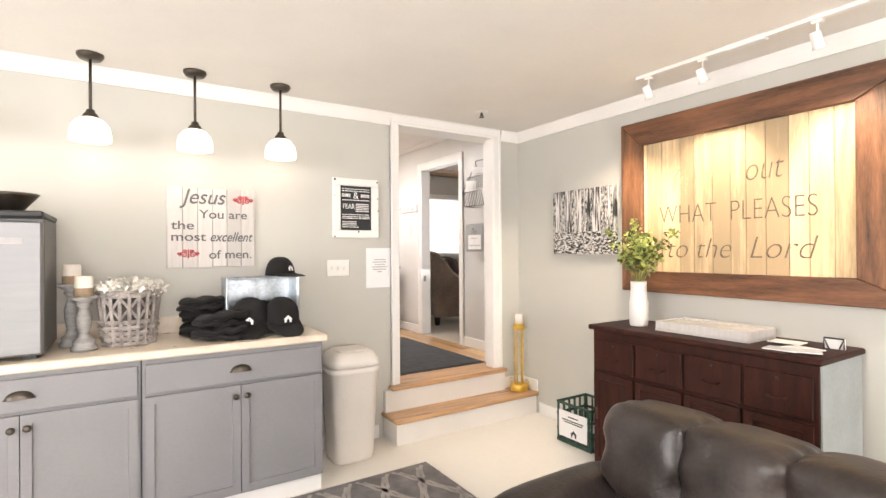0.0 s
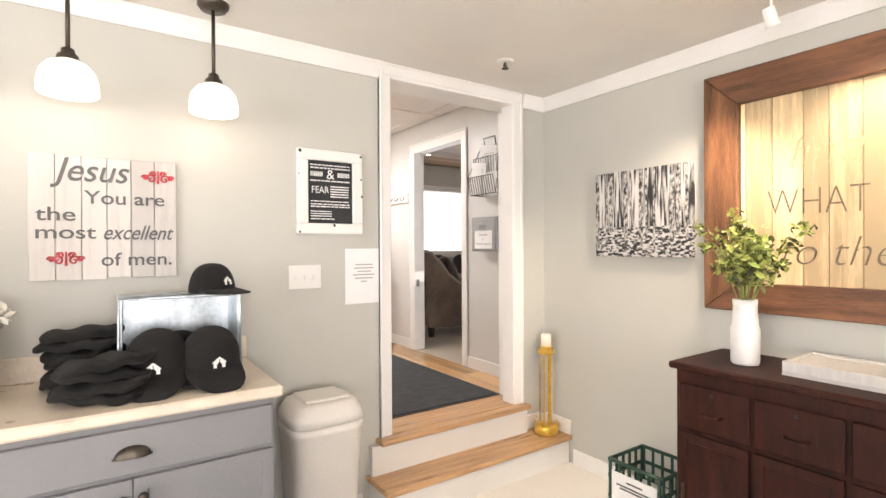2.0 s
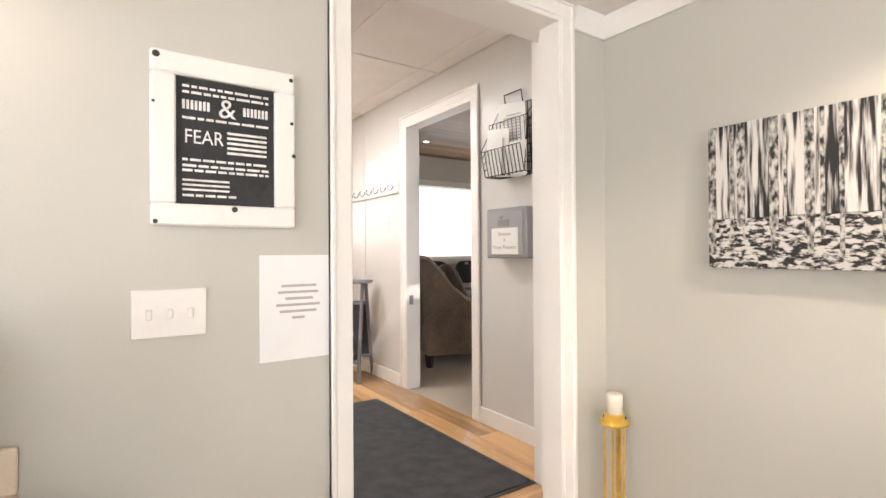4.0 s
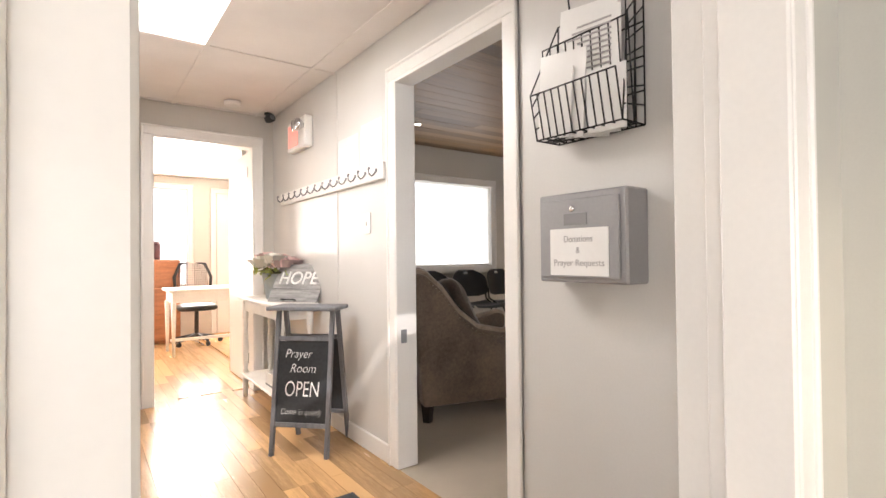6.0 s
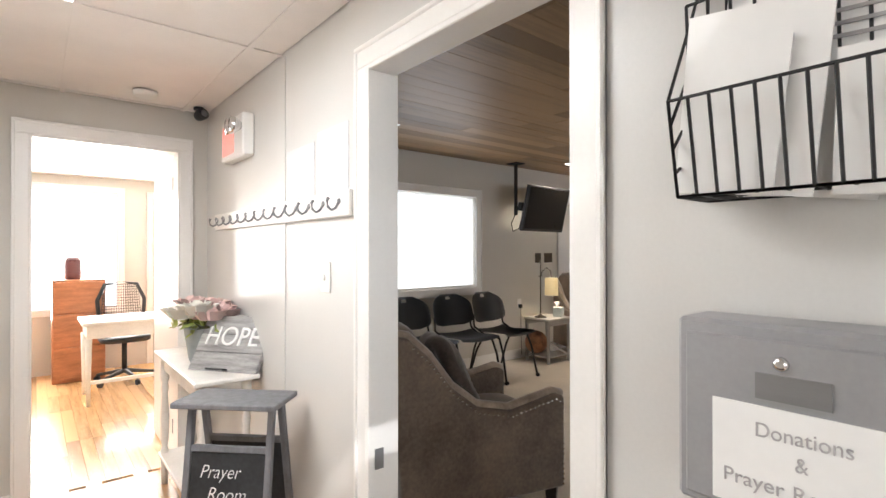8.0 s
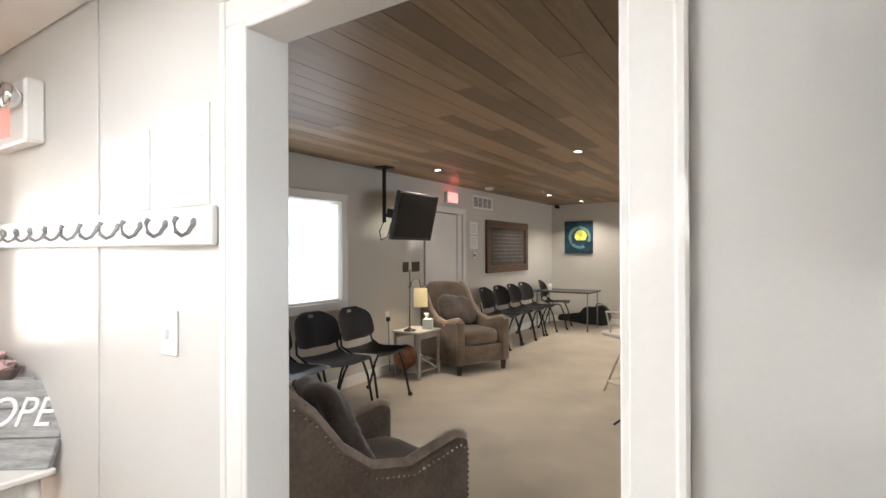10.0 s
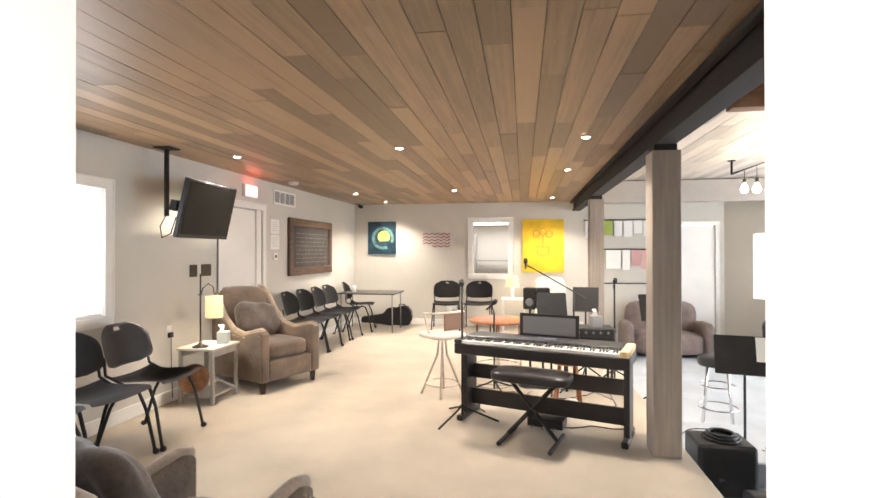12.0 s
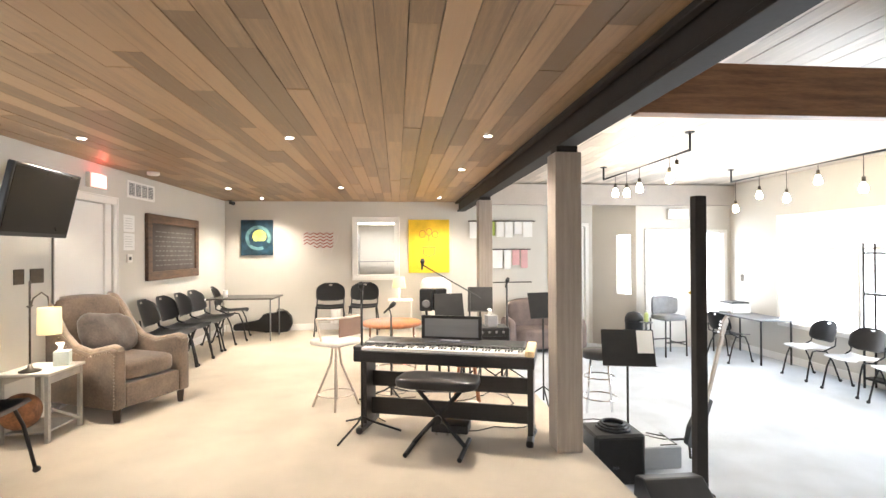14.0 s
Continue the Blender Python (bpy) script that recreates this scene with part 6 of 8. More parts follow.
for a, b in (((0.06, 0.03, 0.28), (0.42, 0.03, 0.08)), ((0.06, 0.37, 0.28), (0.42, 0.37, 0.08))):
    bm = B(); tube(bm, [a, b], 0.014, 4); part("rack_bar", bm, TABLEGREY, stb)
quick("low_shelf", TABLEGREY, stb, 0.045, 0.415, 0.05, 0.35, 0.07, 0.085)
bm = B(); bmesh.ops.create_uvsphere(bm, u_segments=20, v_segments=14, radius=0.15)
for f in bm.faces: f.smooth = True
solid("drum_pot", bm, paint("brown_clay", (0.23, 0.10, 0.045), 0.5, vary=0.5, scale=9, bump=0.08), "round brown clay pot under the side table", "pot", pose(7.17, 8.27, UP + 0.236) @ Matrix.Scale(0.95, 4))
SHADE = glowing("lit_fabric_shade", (1.0, 0.74, 0.36), 0.4)
SHADE.node_tree.nodes["Principled BSDF"].inputs["Base Color"].default_value = (0.45, 0.35, 0.18, 1)
lp = thing("table_lamp", pose(7.17, 8.2, UP + 0.552), "bronze arc table lamp with a lit cream shade", "table lamp")
bm = B(); lathe(bm, [(0.075, 0), (0.075, 0.01), (0.02, 0.03), (0.012, 0.06)], seg=18); part("base", bm, BRONZE, lp)
bm = B(); tube(bm, [(0, 0, 0.04), (0, 0, 0.72)], 0.008, 8); tube(bm, [(0, 0, 0.5), (-0.03, 0, 0.52), (0.03, 0, 0.52)], 0.006, 6); part("pole", bm, BRONZE, lp)
bm = B(); tube(bm, [(0, 0, 0.50), (0.03, -0.005, 0.58), (0.10, -0.02, 0.62), (0.16, -0.03, 0.58), (0.17, -0.035, 0.5)], 0.006, 7); part("arc_arm", bm, BRONZE, lp)
bm = B(); lathe(bm, [(0.085, 0.27), (0.082, 0.49), (0.079, 0.49), (0.082, 0.27)], (0.17, -0.035, 0), 22, caps=False); part("shade", bm, SHADE, lp, "lit cream drum shade")
lamp("table_lamp_bulb", "POINT", pose(7.34, 8.165, UP + 0.9), 5, WARM, radius=0.04)


def tissue_box(m, material):
    t = thing("tissue_box", m, "cube tissue box with a tissue pulled up", "tissue box", group="tissue boxes")
    quick("carton", material, t, -0.055, 0.055, -0.055, 0.055, 0, 0.12, bevel=0.003)
    bm = B()
    for k in range(3):
        pts = [(-0.03, 0.01 * k - 0.01, 0.118), (-0.04 + 0.01 * k, 0.0, 0.16), (-0.01, 0.012 * k, 0.19), (0.025, -0.01, 0.17 + 0.01 * k), (0.03, 0.01, 0.118)]
        a = [bm.verts.new(p) for p in pts]; b = [bm.verts.new((p[0] * 0.7, p[1] + 0.025, p[2])) for p in pts]
        for i in range(4): bm.faces.new((a[i], a[i + 1], b[i + 1], b[i])).smooth = True
    part("tissue", bm, PAPER, t)


tissue_box(pose(7.40, 8.10, UP + 0.552, 0, 0, 20), paint("pale_aqua_card", (0.60, 0.66, 0.63), 0.6))

# television on its ceiling pole
tv = thing("television", pose(7.2, 8.12, 2.27, 13, 0, 2), "black flat television tilted on a ceiling pole", "television")
quick("bezel", BLACK, tv, -0.41, 0.41, 0, 0.05, -0.28, 0.28, bevel=0.008)
SCREEN = paint("dark_screen", (0.008, 0.007, 0.007), 0.3, vary=0.1, bump=0)
SCREEN.node_tree.nodes["Principled BSDF"].inputs["Specular IOR Level"].default_value = 0.2
quick("screen", SCREEN, tv, -0.385, 0.385, -0.003, 0.0, -0.245, 0.255)
quick("back_shell", BLACK, tv, -0.25, 0.25, 0.05, 0.11, -0.2, 0.2, bevel=0.02)
quick("bracket", MATTEBLACK, tv, -0.36, 0.06, 0.11, 0.17, -0.05, 0.05)
pole = thing("tv_pole", pose(6.85, 8.32, 0), "dark steel pole from the ceiling holding the television", "pole")
bm = B(); tube(bm, [(0, 0, 2.835), (0, 0, 2.2)], 0.022, 8); part("tube", bm, DARKSTEEL, pole)
quick("plate", DARKSTEEL, pole, -0.08, 0.08, -0.08, 0.08, 2.825, 2.835)
bm = B(); tube(bm, [(0.0, 0, 2.22), (-0.06, 0.02, 2.1), (0.0, 0.05, 2.0), (0.08, 0.02, 2.04), (0.1, -0.02, 2.2)], 0.006, 6); part("cable", bm, BLACK, pole)

# north wall fittings
NF = 8.518
casing("window_1", "x", 8.52, -1, 4.95, 6.36, 1.33, 2.40, 0.09, "white-cased window with closed blinds", bottom=True)
bl = thing("window_blind", pose(4.96, 8.56, 1.335), "white slatted blind drawn down", "blind")
bm = B(); box(bm, 0, 1.39, -0.012, 0.012, -0.004, 0.02); me_r = part("bottom_rail", bm, WHITE, bl)
# slats emit on their own in place of daylight coming through
SLAT = paint("glowing_slat", (0.88, 0.88, 0.86), 0.5, glow=0.55)
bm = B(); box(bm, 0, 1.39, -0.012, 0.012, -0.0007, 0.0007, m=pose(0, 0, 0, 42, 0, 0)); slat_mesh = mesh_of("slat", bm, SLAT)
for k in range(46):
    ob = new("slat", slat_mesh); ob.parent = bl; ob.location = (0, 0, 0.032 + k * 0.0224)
nd = casing("door_6", "x", 8.52, -1, 8.0, 8.92, UP, 2.42, 0.085, "closed white door in a white frame")
quick("door_leaf", WHITE, nd, 8.01, 8.80, 8.555, 8.60, UP + 0.005, 2.41, bevel=0.004)
quick("side_jamb", WHITE, nd, 8.80, 8.92, 8.53, 8.60, UP, 2.42, bevel=0.004)
es = thing("exit_sign_north", pose(8.42, NF, 2.56), "lit red exit sign above the door", "exit sign")
quick("housing", WHITE, es, 0, 0.3, -0.05, 0, 0, 0.16, bevel=0.005)
quick("face", glowing("red_exit_glow", (1.0, 0.30, 0.25), 1.1), es, 0.015, 0.285, -0.054, -0.05, 0.012, 0.148, label="pink-red lit face")
lamp("exit_sign_glow", "POINT", pose(8.57, 8.42, 2.72), 0.5, (1.0, 0.1, 0.08), radius=0.05)
vent = thing("wall_vent", pose(9.21, NF, 2.54), "white four-section wall vent", "vent")
quick("frame", WHITE, vent, 0, 0.68, -0.012, 0, 0, 0.21, bevel=0.003)
for k in range(4):
    # flat dark panel paints the shade of the hollow behind the louvres
    o = quick("opening", paint("vent_shade", (0.16, 0.16, 0.16), 0.7), vent, 0.04 + k * 0.155, 0.165 + k * 0.155, -0.014, -0.012, 0.03, 0.18)
    for j in range(7):
        quick("louvre", WHITE, o, 0.04 + k * 0.155, 0.165 + k * 0.155, -0.018, -0.014, 0.037 + j * 0.021, 0.042 + j * 0.021)
for z in (2.12, 1.9):
    t = thing("wall_notice", pose(9.14, NF, z), "white sheet of notices on the wall", "notice", group="notices by the door")
    quick("sheet", PAPER, t, 0, 0.25, -0.003, 0, 0, 0.205)
    bm = B()
    for k in range(5): box(bm, 0.03, 0.2 - 0.02 * (k % 2), -0.0042, -0.0031, 0.04 + k * 0.03, 0.047 + k * 0.03)
    part("text_lines", bm, paint("faint_print_b", (0.55, 0.54, 0.53), 0.6), t)
th = thing("thermostat", pose(9.2, NF, 1.75), "white wall thermostat with a dark display", "thermostat")
quick("case", WHITE, th, 0, 0.11, -0.02, 0, 0, 0.1, bevel=0.004); quick("display", BLACK, th, 0.035, 0.08, -0.022, -0.02, 0.03, 0.07)
FRAMEWOOD = paint("brown_weathered_frame", (0.105, 0.06, 0.038), 0.55, vary=0.4, scale=4, bump=0.06, fine=30, stretch=(1, 6, 6))
bd_ = thing("framed_chalkboard", pose(9.64, NF, 1.5), "large chalkboard in a weathered brown wooden frame", "chalkboard")
for q in ((0, 1.65, 0, 0.12), (0, 1.65, 0.76, 0.88), (0, 0.12, 0.12, 0.76), (1.53, 1.65, 0.12, 0.76)):
    quick("rail", FRAMEWOOD, bd_, q[0], q[1], -0.045, 0, q[2], q[3], bevel=0.006)
quick("slate", paint("brown_chalkboard", (0.055, 0.045, 0.04), 0.7, vary=0.3), bd_, 0.12, 1.53, -0.02, 0, 0.12, 0.76)
bm = B(); rng = random.Random(9)
for k in range(8):
    x = 0.25
    while x < 1.4:
        w = rng.uniform(0.04, 0.14); box(bm, x, min(x + w, 1.45), -0.0215, -0.0202, 0.19 + k * 0.065, 0.205 + k * 0.065); x += w + 0.04
part("chalk_lines", bm, paint("coloured_chalk", (0.15, 0.145, 0.14), 0.9), bd_)
for x in (7.44, 7.63):
    t = thing("black_wall_plate", pose(x, NF, 1.6), "dark blank wall plate", "wall plate", group="dark wall plates")
    quick("plate", BRONZE, t, 0, 0.12 if x < 7.5 else 0.17, -0.008, 0, 0, 0.13, bevel=0.002)
ol = thing("power_outlet", pose(7.09, NF, 1.02), "white outlet with a plugged adapter", "outlet")
quick("plate", WHITE, ol, 0, 0.075, -0.006, 0, 0, 0.118, bevel=0.002); quick("adapter", BLACK, ol, 0.015, 0.06, -0.04, -0.006, -0.0, 0.05, bevel=0.003)
bm = B(); tube(bm, [(0.037, -0.03, 0.0), (0.04, -0.03, -0.3), (0.045, -0.04, -0.6)], 0.004, 5); part("cord", bm, BLACK, ol)

# downlight trims and ceiling fixtures
DLENS = glowing("downlight_lens", (1.0, 0.93, 0.8), 12)
for dx, dy in DOWNLIGHTS:
    t = thing("recessed_downlight", pose(dx, dy, 2.836), "small round recessed ceiling light, lit", "downlight", group="recessed downlights")
    bm = B(); lathe(bm, [(0.042, -0.004), (0.045, 0)], seg=18); part("trim_ring", bm, WHITE, t)
    bm = B(); lathe(bm, [(0.03, -0.0065), (0.031, -0.0045)], seg=16); part("lens", bm, DLENS, t, "lit lens")
bm = B(); lathe(bm, [(0.055, -0.04), (0.07, -0.025), (0.07, 0)], seg=20); solid("smoke_detector", bm, WHITE, "white round smoke detector on the plank ceiling", "smoke detector", pose(9.19, 8.2, 2.836))
t = thing("security_camera", pose(12.5, 8.38, 2.836), "small black camera in the ceiling corner", "camera")
bm = B(); lathe(bm, [(0.035, -0.015), (0.035, 0)], seg=12); part("base", bm, BLACK, t)
bm = B(); tube(bm, [(0, 0, -0.015), (0, 0, -0.04), (-0.02, -0.08, -0.06)], [0.012, 0.03, 0.035], 10); part("body", bm, BLACK, t)

# back wall
EF = 12.648
casing("window_2", "y", 12.65, -1, 5.34, 6.04, 1.42, 2.44, 0.105, "white-cased interior window to a lit room", bottom=True)
bm = B(); box(bm, 12.71, 12.715, 5.34, 6.04, 1.42, 2.44); g = solid("window_pane", bm, glass("window_glass"), "clear interior window glass", "window pane"); g.visible_shadow = False
setting("wall_far_room", GREIGE, 15.2, 15.3, 3.5, 8.5, 0, 3.2, label="plain wall of the far room"); setting("floor_far_room", CARPET, 12.8, 15.2, 3.5, 8.5, 0.2, UP, label="floor of the far room"); setting("ceiling_far_room", CEIL, 12.8, 15.3, 3.5, 8.5, 2.7, 2.8, label="ceiling of the far room")
setting("wall_far_room_north", GREIGE, 12.8, 15.3, 7.4, 7.5, 0, 2.7, label="side wall of the far room"); setting("wall_far_room_south", GREIGE, 12.8, 15.3, 4.0, 4.1, 0, 2.7, label="side wall of the far room")
# made-up shelf where the far room has horizontal light strips
shf = thing("storage_shelf", pose(14.6, 4.9, UP), "made-up shelf in place of light strips in the far room", "shelf")
for z in (0.5, 1.25): quick("shelf_board", GREYWASH, shf, 0, 0.4, 0, 1.3, z, z + 0.03)
for y in (0, 1.27): quick("upright", GREYWASH, shf, 0, 0.4, y, y + 0.03, 0, 1.9)
wave = thing("wave_painting", pose(EF, 7.63, 1.81), "square painting of a teal wave curling round a yellow sun", "picture")
TEAL = paint("teal_oil_paint", (0.014, 0.042, 0.068), 0.4, vary=0.7, scale=7, bump=0.1)
quick("canvas", TEAL, wave, -0.035, 0, 0, 0.59, 0, 0.67)
for nm, r0, r1, c, col in (("sun", 0.0, 0.125, (0.25, 0.36), (0.75, 0.68, 0.12)), ("wave_curl", 0.175, 0.235, (0.27, 0.33), (0.12, 0.23, 0.24))):
    bm = B(); n = 28
    a = [bm.verts.new((-0.0365 - 0.0006 * r1, c[0] + r1 * math.cos(2 * math.pi * i / n), c[1] + r1 * math.sin(2 * math.pi * i / n))) for i in range(n)]
    if r0:
        b = [bm.verts.new((-0.0365 - 0.0006 * r1, c[0] + r0 * math.cos(2 * math.pi * i / n), c[1] + r0 * math.sin(2 * math.pi * i / n))) for i in range(n)]
        for i in range(n):
            if not (nm != "sun" and 15 < i < 19): bm.faces.new((a[i], a[(i + 1) % n], b[(i + 1) % n], b[i]))
    else:
        bm.faces.new(a)
    part(nm, bm, paint(nm + "_paint", col, 0.45, vary=0.4, scale=9, bump=0.08), wave)
bm = B(); box(bm, -0.0372, -0.0366, 0.12, 0.42, 0.2, 0.27); part("dark_water", bm, TEAL, wave)
STRIPE = paint("brick_red_stripe_paint", (0.30, 0.06, 0.045), 0.6, vary=0.25, scale=14, bump=0)
usa = thing("map_cutout", pose(EF, 6.39, 1.84), "map-shaped wooden cutout with red zigzag stripes", "wall decor")
bm = B()
outline = [(0.0, 0.36), (0.03, 0.14), (0.13, 0.10), (0.28, 0.09), (0.38, 0.0), (0.42, 0.08), (0.52, 0.09), (0.57, 0.01), (0.60, 0.11), (0.67, 0.22), (0.72, 0.41), (0.65, 0.36), (0.52, 0.38), (0.44, 0.33), (0.36, 0.42), (0.15, 0.43)]
prism(bm, [(x, z) for x, z in outline], -0.02, 0, pose(0, 0, 0, 0, 0, -90))
part("board", bm, WASHED, usa)
usa.matrix_basis = pose(EF - 0.001, 7.11, 1.84)
for k in range(5):
    bm = B(); pts = [(0.05 + i * 0.062, 0.10 + k * 0.062 + (0.04 if i % 2 else 0)) for i in range(11)]
    for p, q in zip(pts, pts[1:]):
        if (0.2 < p[0] or k > 0) and q[0] < 0.66:
            vs = [bm.verts.new((-0.0225, -x, z)) for x, z in ((p[0], p[1]), (q[0], q[1]), (q[0], q[1] + 0.021), (p[0], p[1] + 0.021))]; bm.faces.new(vs)
    bmesh.ops.remove_doubles(bm, verts=bm.verts, dist=1e-4)
    part("stripe", bm, STRIPE, usa, "red zigzag stripe")
yel = thing("yellow_painting", pose(EF, 4.26, 1.45), "bright yellow canvas with an orange outlined plant in a pot", "picture")
quick("canvas", paint("yellow_oil_paint", (0.78, 0.50, 0.02), 0.5, vary=0.15, scale=5, bump=0.08), yel, -0.035, 0, 0, 0.8, 0, 1.04, bevel=0.003)
bm = B()
tube(bm, [(-0.037, 0.28, 0.5), (-0.037, 0.3, 0.36), (-0.037, 0.4, 0.32), (-0.037, 0.5, 0.36), (-0.037, 0.52, 0.5), (-0.037, 0.28, 0.5)], 0.009, 5)
tube(bm, [(-0.037, 0.4, 0.5), (-0.037, 0.4, 0.72)], 0.008, 5)
for cy, cz in ((0.28, 0.75), (0.4, 0.8), (0.53, 0.76)):
    tube(bm, [(-0.037, cy + 0.06 * math.cos(i * 0.7), cz + 0.07 * math.sin(i * 0.7)) for i in range(10)], 0.007, 5)
part("plant_outline", bm, paint("burnt_orange_paint", (0.45, 0.13, 0.03), 0.5), yel)
rack = thing("paper_display_rack", pose(EF, 2.55, 0), "wall rods with papers and cards clipped along them", "display rack")
rng = random.Random(44)
for z, a, b in ((2.46, 0.0, 1.32), (1.9, 0.1, 1.12), (1.25, 0.08, 1.14)):
    bm = B(); tube(bm, [(-0.05, a, z), (-0.05, b, z)], 0.012, 8); rd = part("rod", bm, BRONZE, rack)
    for y in (a, b):
        bm = B(); tube(bm, [(-0.05, y, z), (0, y, z)], 0.014, 6); part("bracket", bm, BRONZE, rd)
    y = a + 0.05
    while y < b - 0.15 and z > 1.3:
        w, h = rng.uniform(0.12, 0.28), rng.uniform(0.22, 0.4)
        quick("sheet", rng.choice((PAPER, PAPER, PAPER, paint("green_card", (0.32, 0.40, 0.08), 0.6), paint("pink_card", (0.62, 0.36, 0.36), 0.6), paint("blue_card", (0.35, 0.5, 0.55), 0.6))), rd, -0.052, -0.048, y, y + w, z - h, z - 0.01)
        y += w + 0.03
wd = casing("door_7", "y", 12.65, -1, 1.5, 2.2, 0, 2.35, 0.07, "white door of the lounge")
quick("door_leaf", WHITE, wd, 12.68, 12.72, 1.51, 2.19, 0.005, 2.34, bevel=0.004)

tb = thing("folding_table", pose(11.45, 7.35, UP), "thin dark-topped folding table in the corner", "table")
quick("tabletop", paint("dark_laminate", (0.06, 0.055, 0.05), 0.4), tb, 0, 0.75, 0, 1.1, 0.70, 0.725, bevel=0.004)
for x, y in ((0.06, 0.06), (0.69, 0.06), (0.06, 1.04), (0.69, 1.04)):
    bm = B(); tube(bm, [(x, y, 0), (x, y, 0.7)], 0.012, 7); part("leg", bm, STEEL, tb)
bm = B(); lathe(bm, [(0.035, 0), (0.04, 0.12), (0.03, 0.12)], seg=14); solid("cup", bm, PAPER, "white paper cup on the table", "cup", pose(11.7, 8.2, UP + 0.726))
gc = thing("guitar_case", pose(12.45, 8.3, UP, 0, 0, -90), "black hard guitar case lying on its side", "guitar case")
bm = B()
prism(bm, [(0.0, 0.10), (0.02, 0.05), (0.42, 0.045), (0.5, 0.02), (0.62, 0.0), (0.75, 0.03), (0.86, 0.0), (1.0, 0.02), (1.06, 0.15), (1.04, 0.3), (0.95, 0.40), (0.82, 0.40), (0.74, 0.35), (0.64, 0.37), (0.54, 0.34), (0.46, 0.22), (0.03, 0.17)], -0.07, 0.07)
bmesh.ops.bevel(bm, geom=bm.edges[:], offset=0.012, segments=2, affect="EDGES"); part("shell", bm, BLACK, gc)
bm = B(); tube(bm, [(0.78, -0.02, 0.39), (0.8, -0.02, 0.43), (0.9, -0.02, 0.43), (0.92, -0.02, 0.39)], 0.01, 6); part("handle", bm, BLACK, gc)

# ---- keyboard corner ----
PM = pose(7.03, 5.65, UP, 0, 0, -108.4)
PBLACK = paint("black_satin_wood", (0.02, 0.018, 0.018), 0.38, vary=0.25, scale=5, bump=0.02)
pn = thing("digital_piano", PM, "black digital piano on a panel stand", "piano")
quick("case", PBLACK, pn, 0, 1.456, 0.0, 0.44, 0.595, 0.69, bevel=0.008)
quick("control_panel", PBLACK, pn, 0.03, 1.372, 0.17, 0.44, 0.69, 0.735, bevel=0.01)
for x0 in (0, 1.386):
    quick("cheek_block", PINE if x0 else PBLACK, pn, x0, x0 + 0.07, 0.0, 0.41 if x0 else 0.17, 0.69, 0.737 if x0 else 0.722, bevel=0.006, label="end block beside the keys")
KEYW = paint("white_key", (0.82, 0.80, 0.76), 0.25, vary=0.02)
bm, bk_ = B(), B()
kw = 1.312 / 52
for i in range(52):
    box(bm, 0.072 + i * kw + 0.0006, 0.072 + (i + 1) * kw - 0.0006, 0.012, 0.168, 0.69, 0.712)
    if i % 7 not in (2, 6): box(bk_, 0.072 + (i + 1) * kw - 0.006, 0.072 + (i + 1) * kw + 0.006, 0.07, 0.168, 0.712, 0.722)
tagged(part("white_keys", bm, KEYW, pn, "row of white keys"), kind="stuff"); tagged(part("black_keys", bk_, BLACK, pn, "row of black keys"), kind="stuff")
for x0 in (0.015, 1.395):
    bm = B(); box(bm, x0, x0 + 0.045, 0.14, 0.36, 0.03, 0.595, bevel=0.004); box(bm, x0 - 0.005, x0 + 0.05, 0.02, 0.44, 0, 0.05, bevel=0.01); part("side_panel", bm, PBLACK, pn)
quick("cross_panel", PBLACK, pn, 0.06, 1.395, 0.29, 0.31, 0.33, 0.46); quick("low_panel", PBLACK, pn, 0.06, 1.395, 0.26, 0.28, 0.10, 0.24)
bm = B()
for q in ((0.47, 1.0, 0.73, 0.755), (0.47, 1.0, 0.91, 0.935), (0.47, 0.50, 0.755, 0.91), (0.97, 1.0, 0.755, 0.91)): box(bm, q[0], q[1], 0.40, 0.415, q[2], q[3], m=pose(0, 0, 0))
rest = part("music_rest", bm, PBLACK, pn)
# steel-grey panel stands in for glass and the reflection in it
quick("sheet_music", STEEL, rest, 0.50, 0.97, 0.398, 0.402, 0.755, 0.91, label="grey panel for the reflecting glass of the music rest")
bm = B()
for k in range(14): box(bm, 0.45 + k * 0.04, 0.475 + k * 0.04, 0.25, 0.262, 0.735, 0.739)
box(bm, 0.66, 0.82, 0.29, 0.37, 0.735, 0.738); part("buttons", bm, paint("button_grey", (0.25, 0.25, 0.32), 0.5), pn)
quick("pedal_box", PBLACK, pn, 0.62, 0.92, 0.14, 0.30, 0.02, 0.09, bevel=0.005)
for k in range(3):
    bm = B(); tube(bm, [(0.68 + k * 0.09, 0.16, 0.05), (0.68 + k * 0.09, 0.07, 0.035)], [0.008, 0.013], 7); part("pedal", bm, CHROME, pn)

bn = thing("keyboard_bench", PM @ pose(0.75, -0.15, 0), "black padded X-frame keyboard bench", "bench")
bm = B(); cushion(bm, -0.31, 0.31, -0.16, 0.16, 0.475, 0.56, 0.3, 8); part("seat", bm, paint("black_vinyl", (0.025, 0.023, 0.024), 0.3, bump=0.06), bn)
for a, b in (((-0.2, 0.48), (0.2, 0.03)), ((0.2, 0.48), (-0.2, 0.03))):
    bm = B(); tube(bm, [(a[0], 0.02, a[1]), (b[0], 0.02, b[1])], 0.017, 4); br = part("brace", bm, MATTEBLACK, bn)
    bm = B(); tube(bm, [(b[0], -0.2, 0.02), (b[0], 0.2, 0.02)], 0.019, 6); ft_ = part("foot_bar", bm, MATTEBLACK, br)
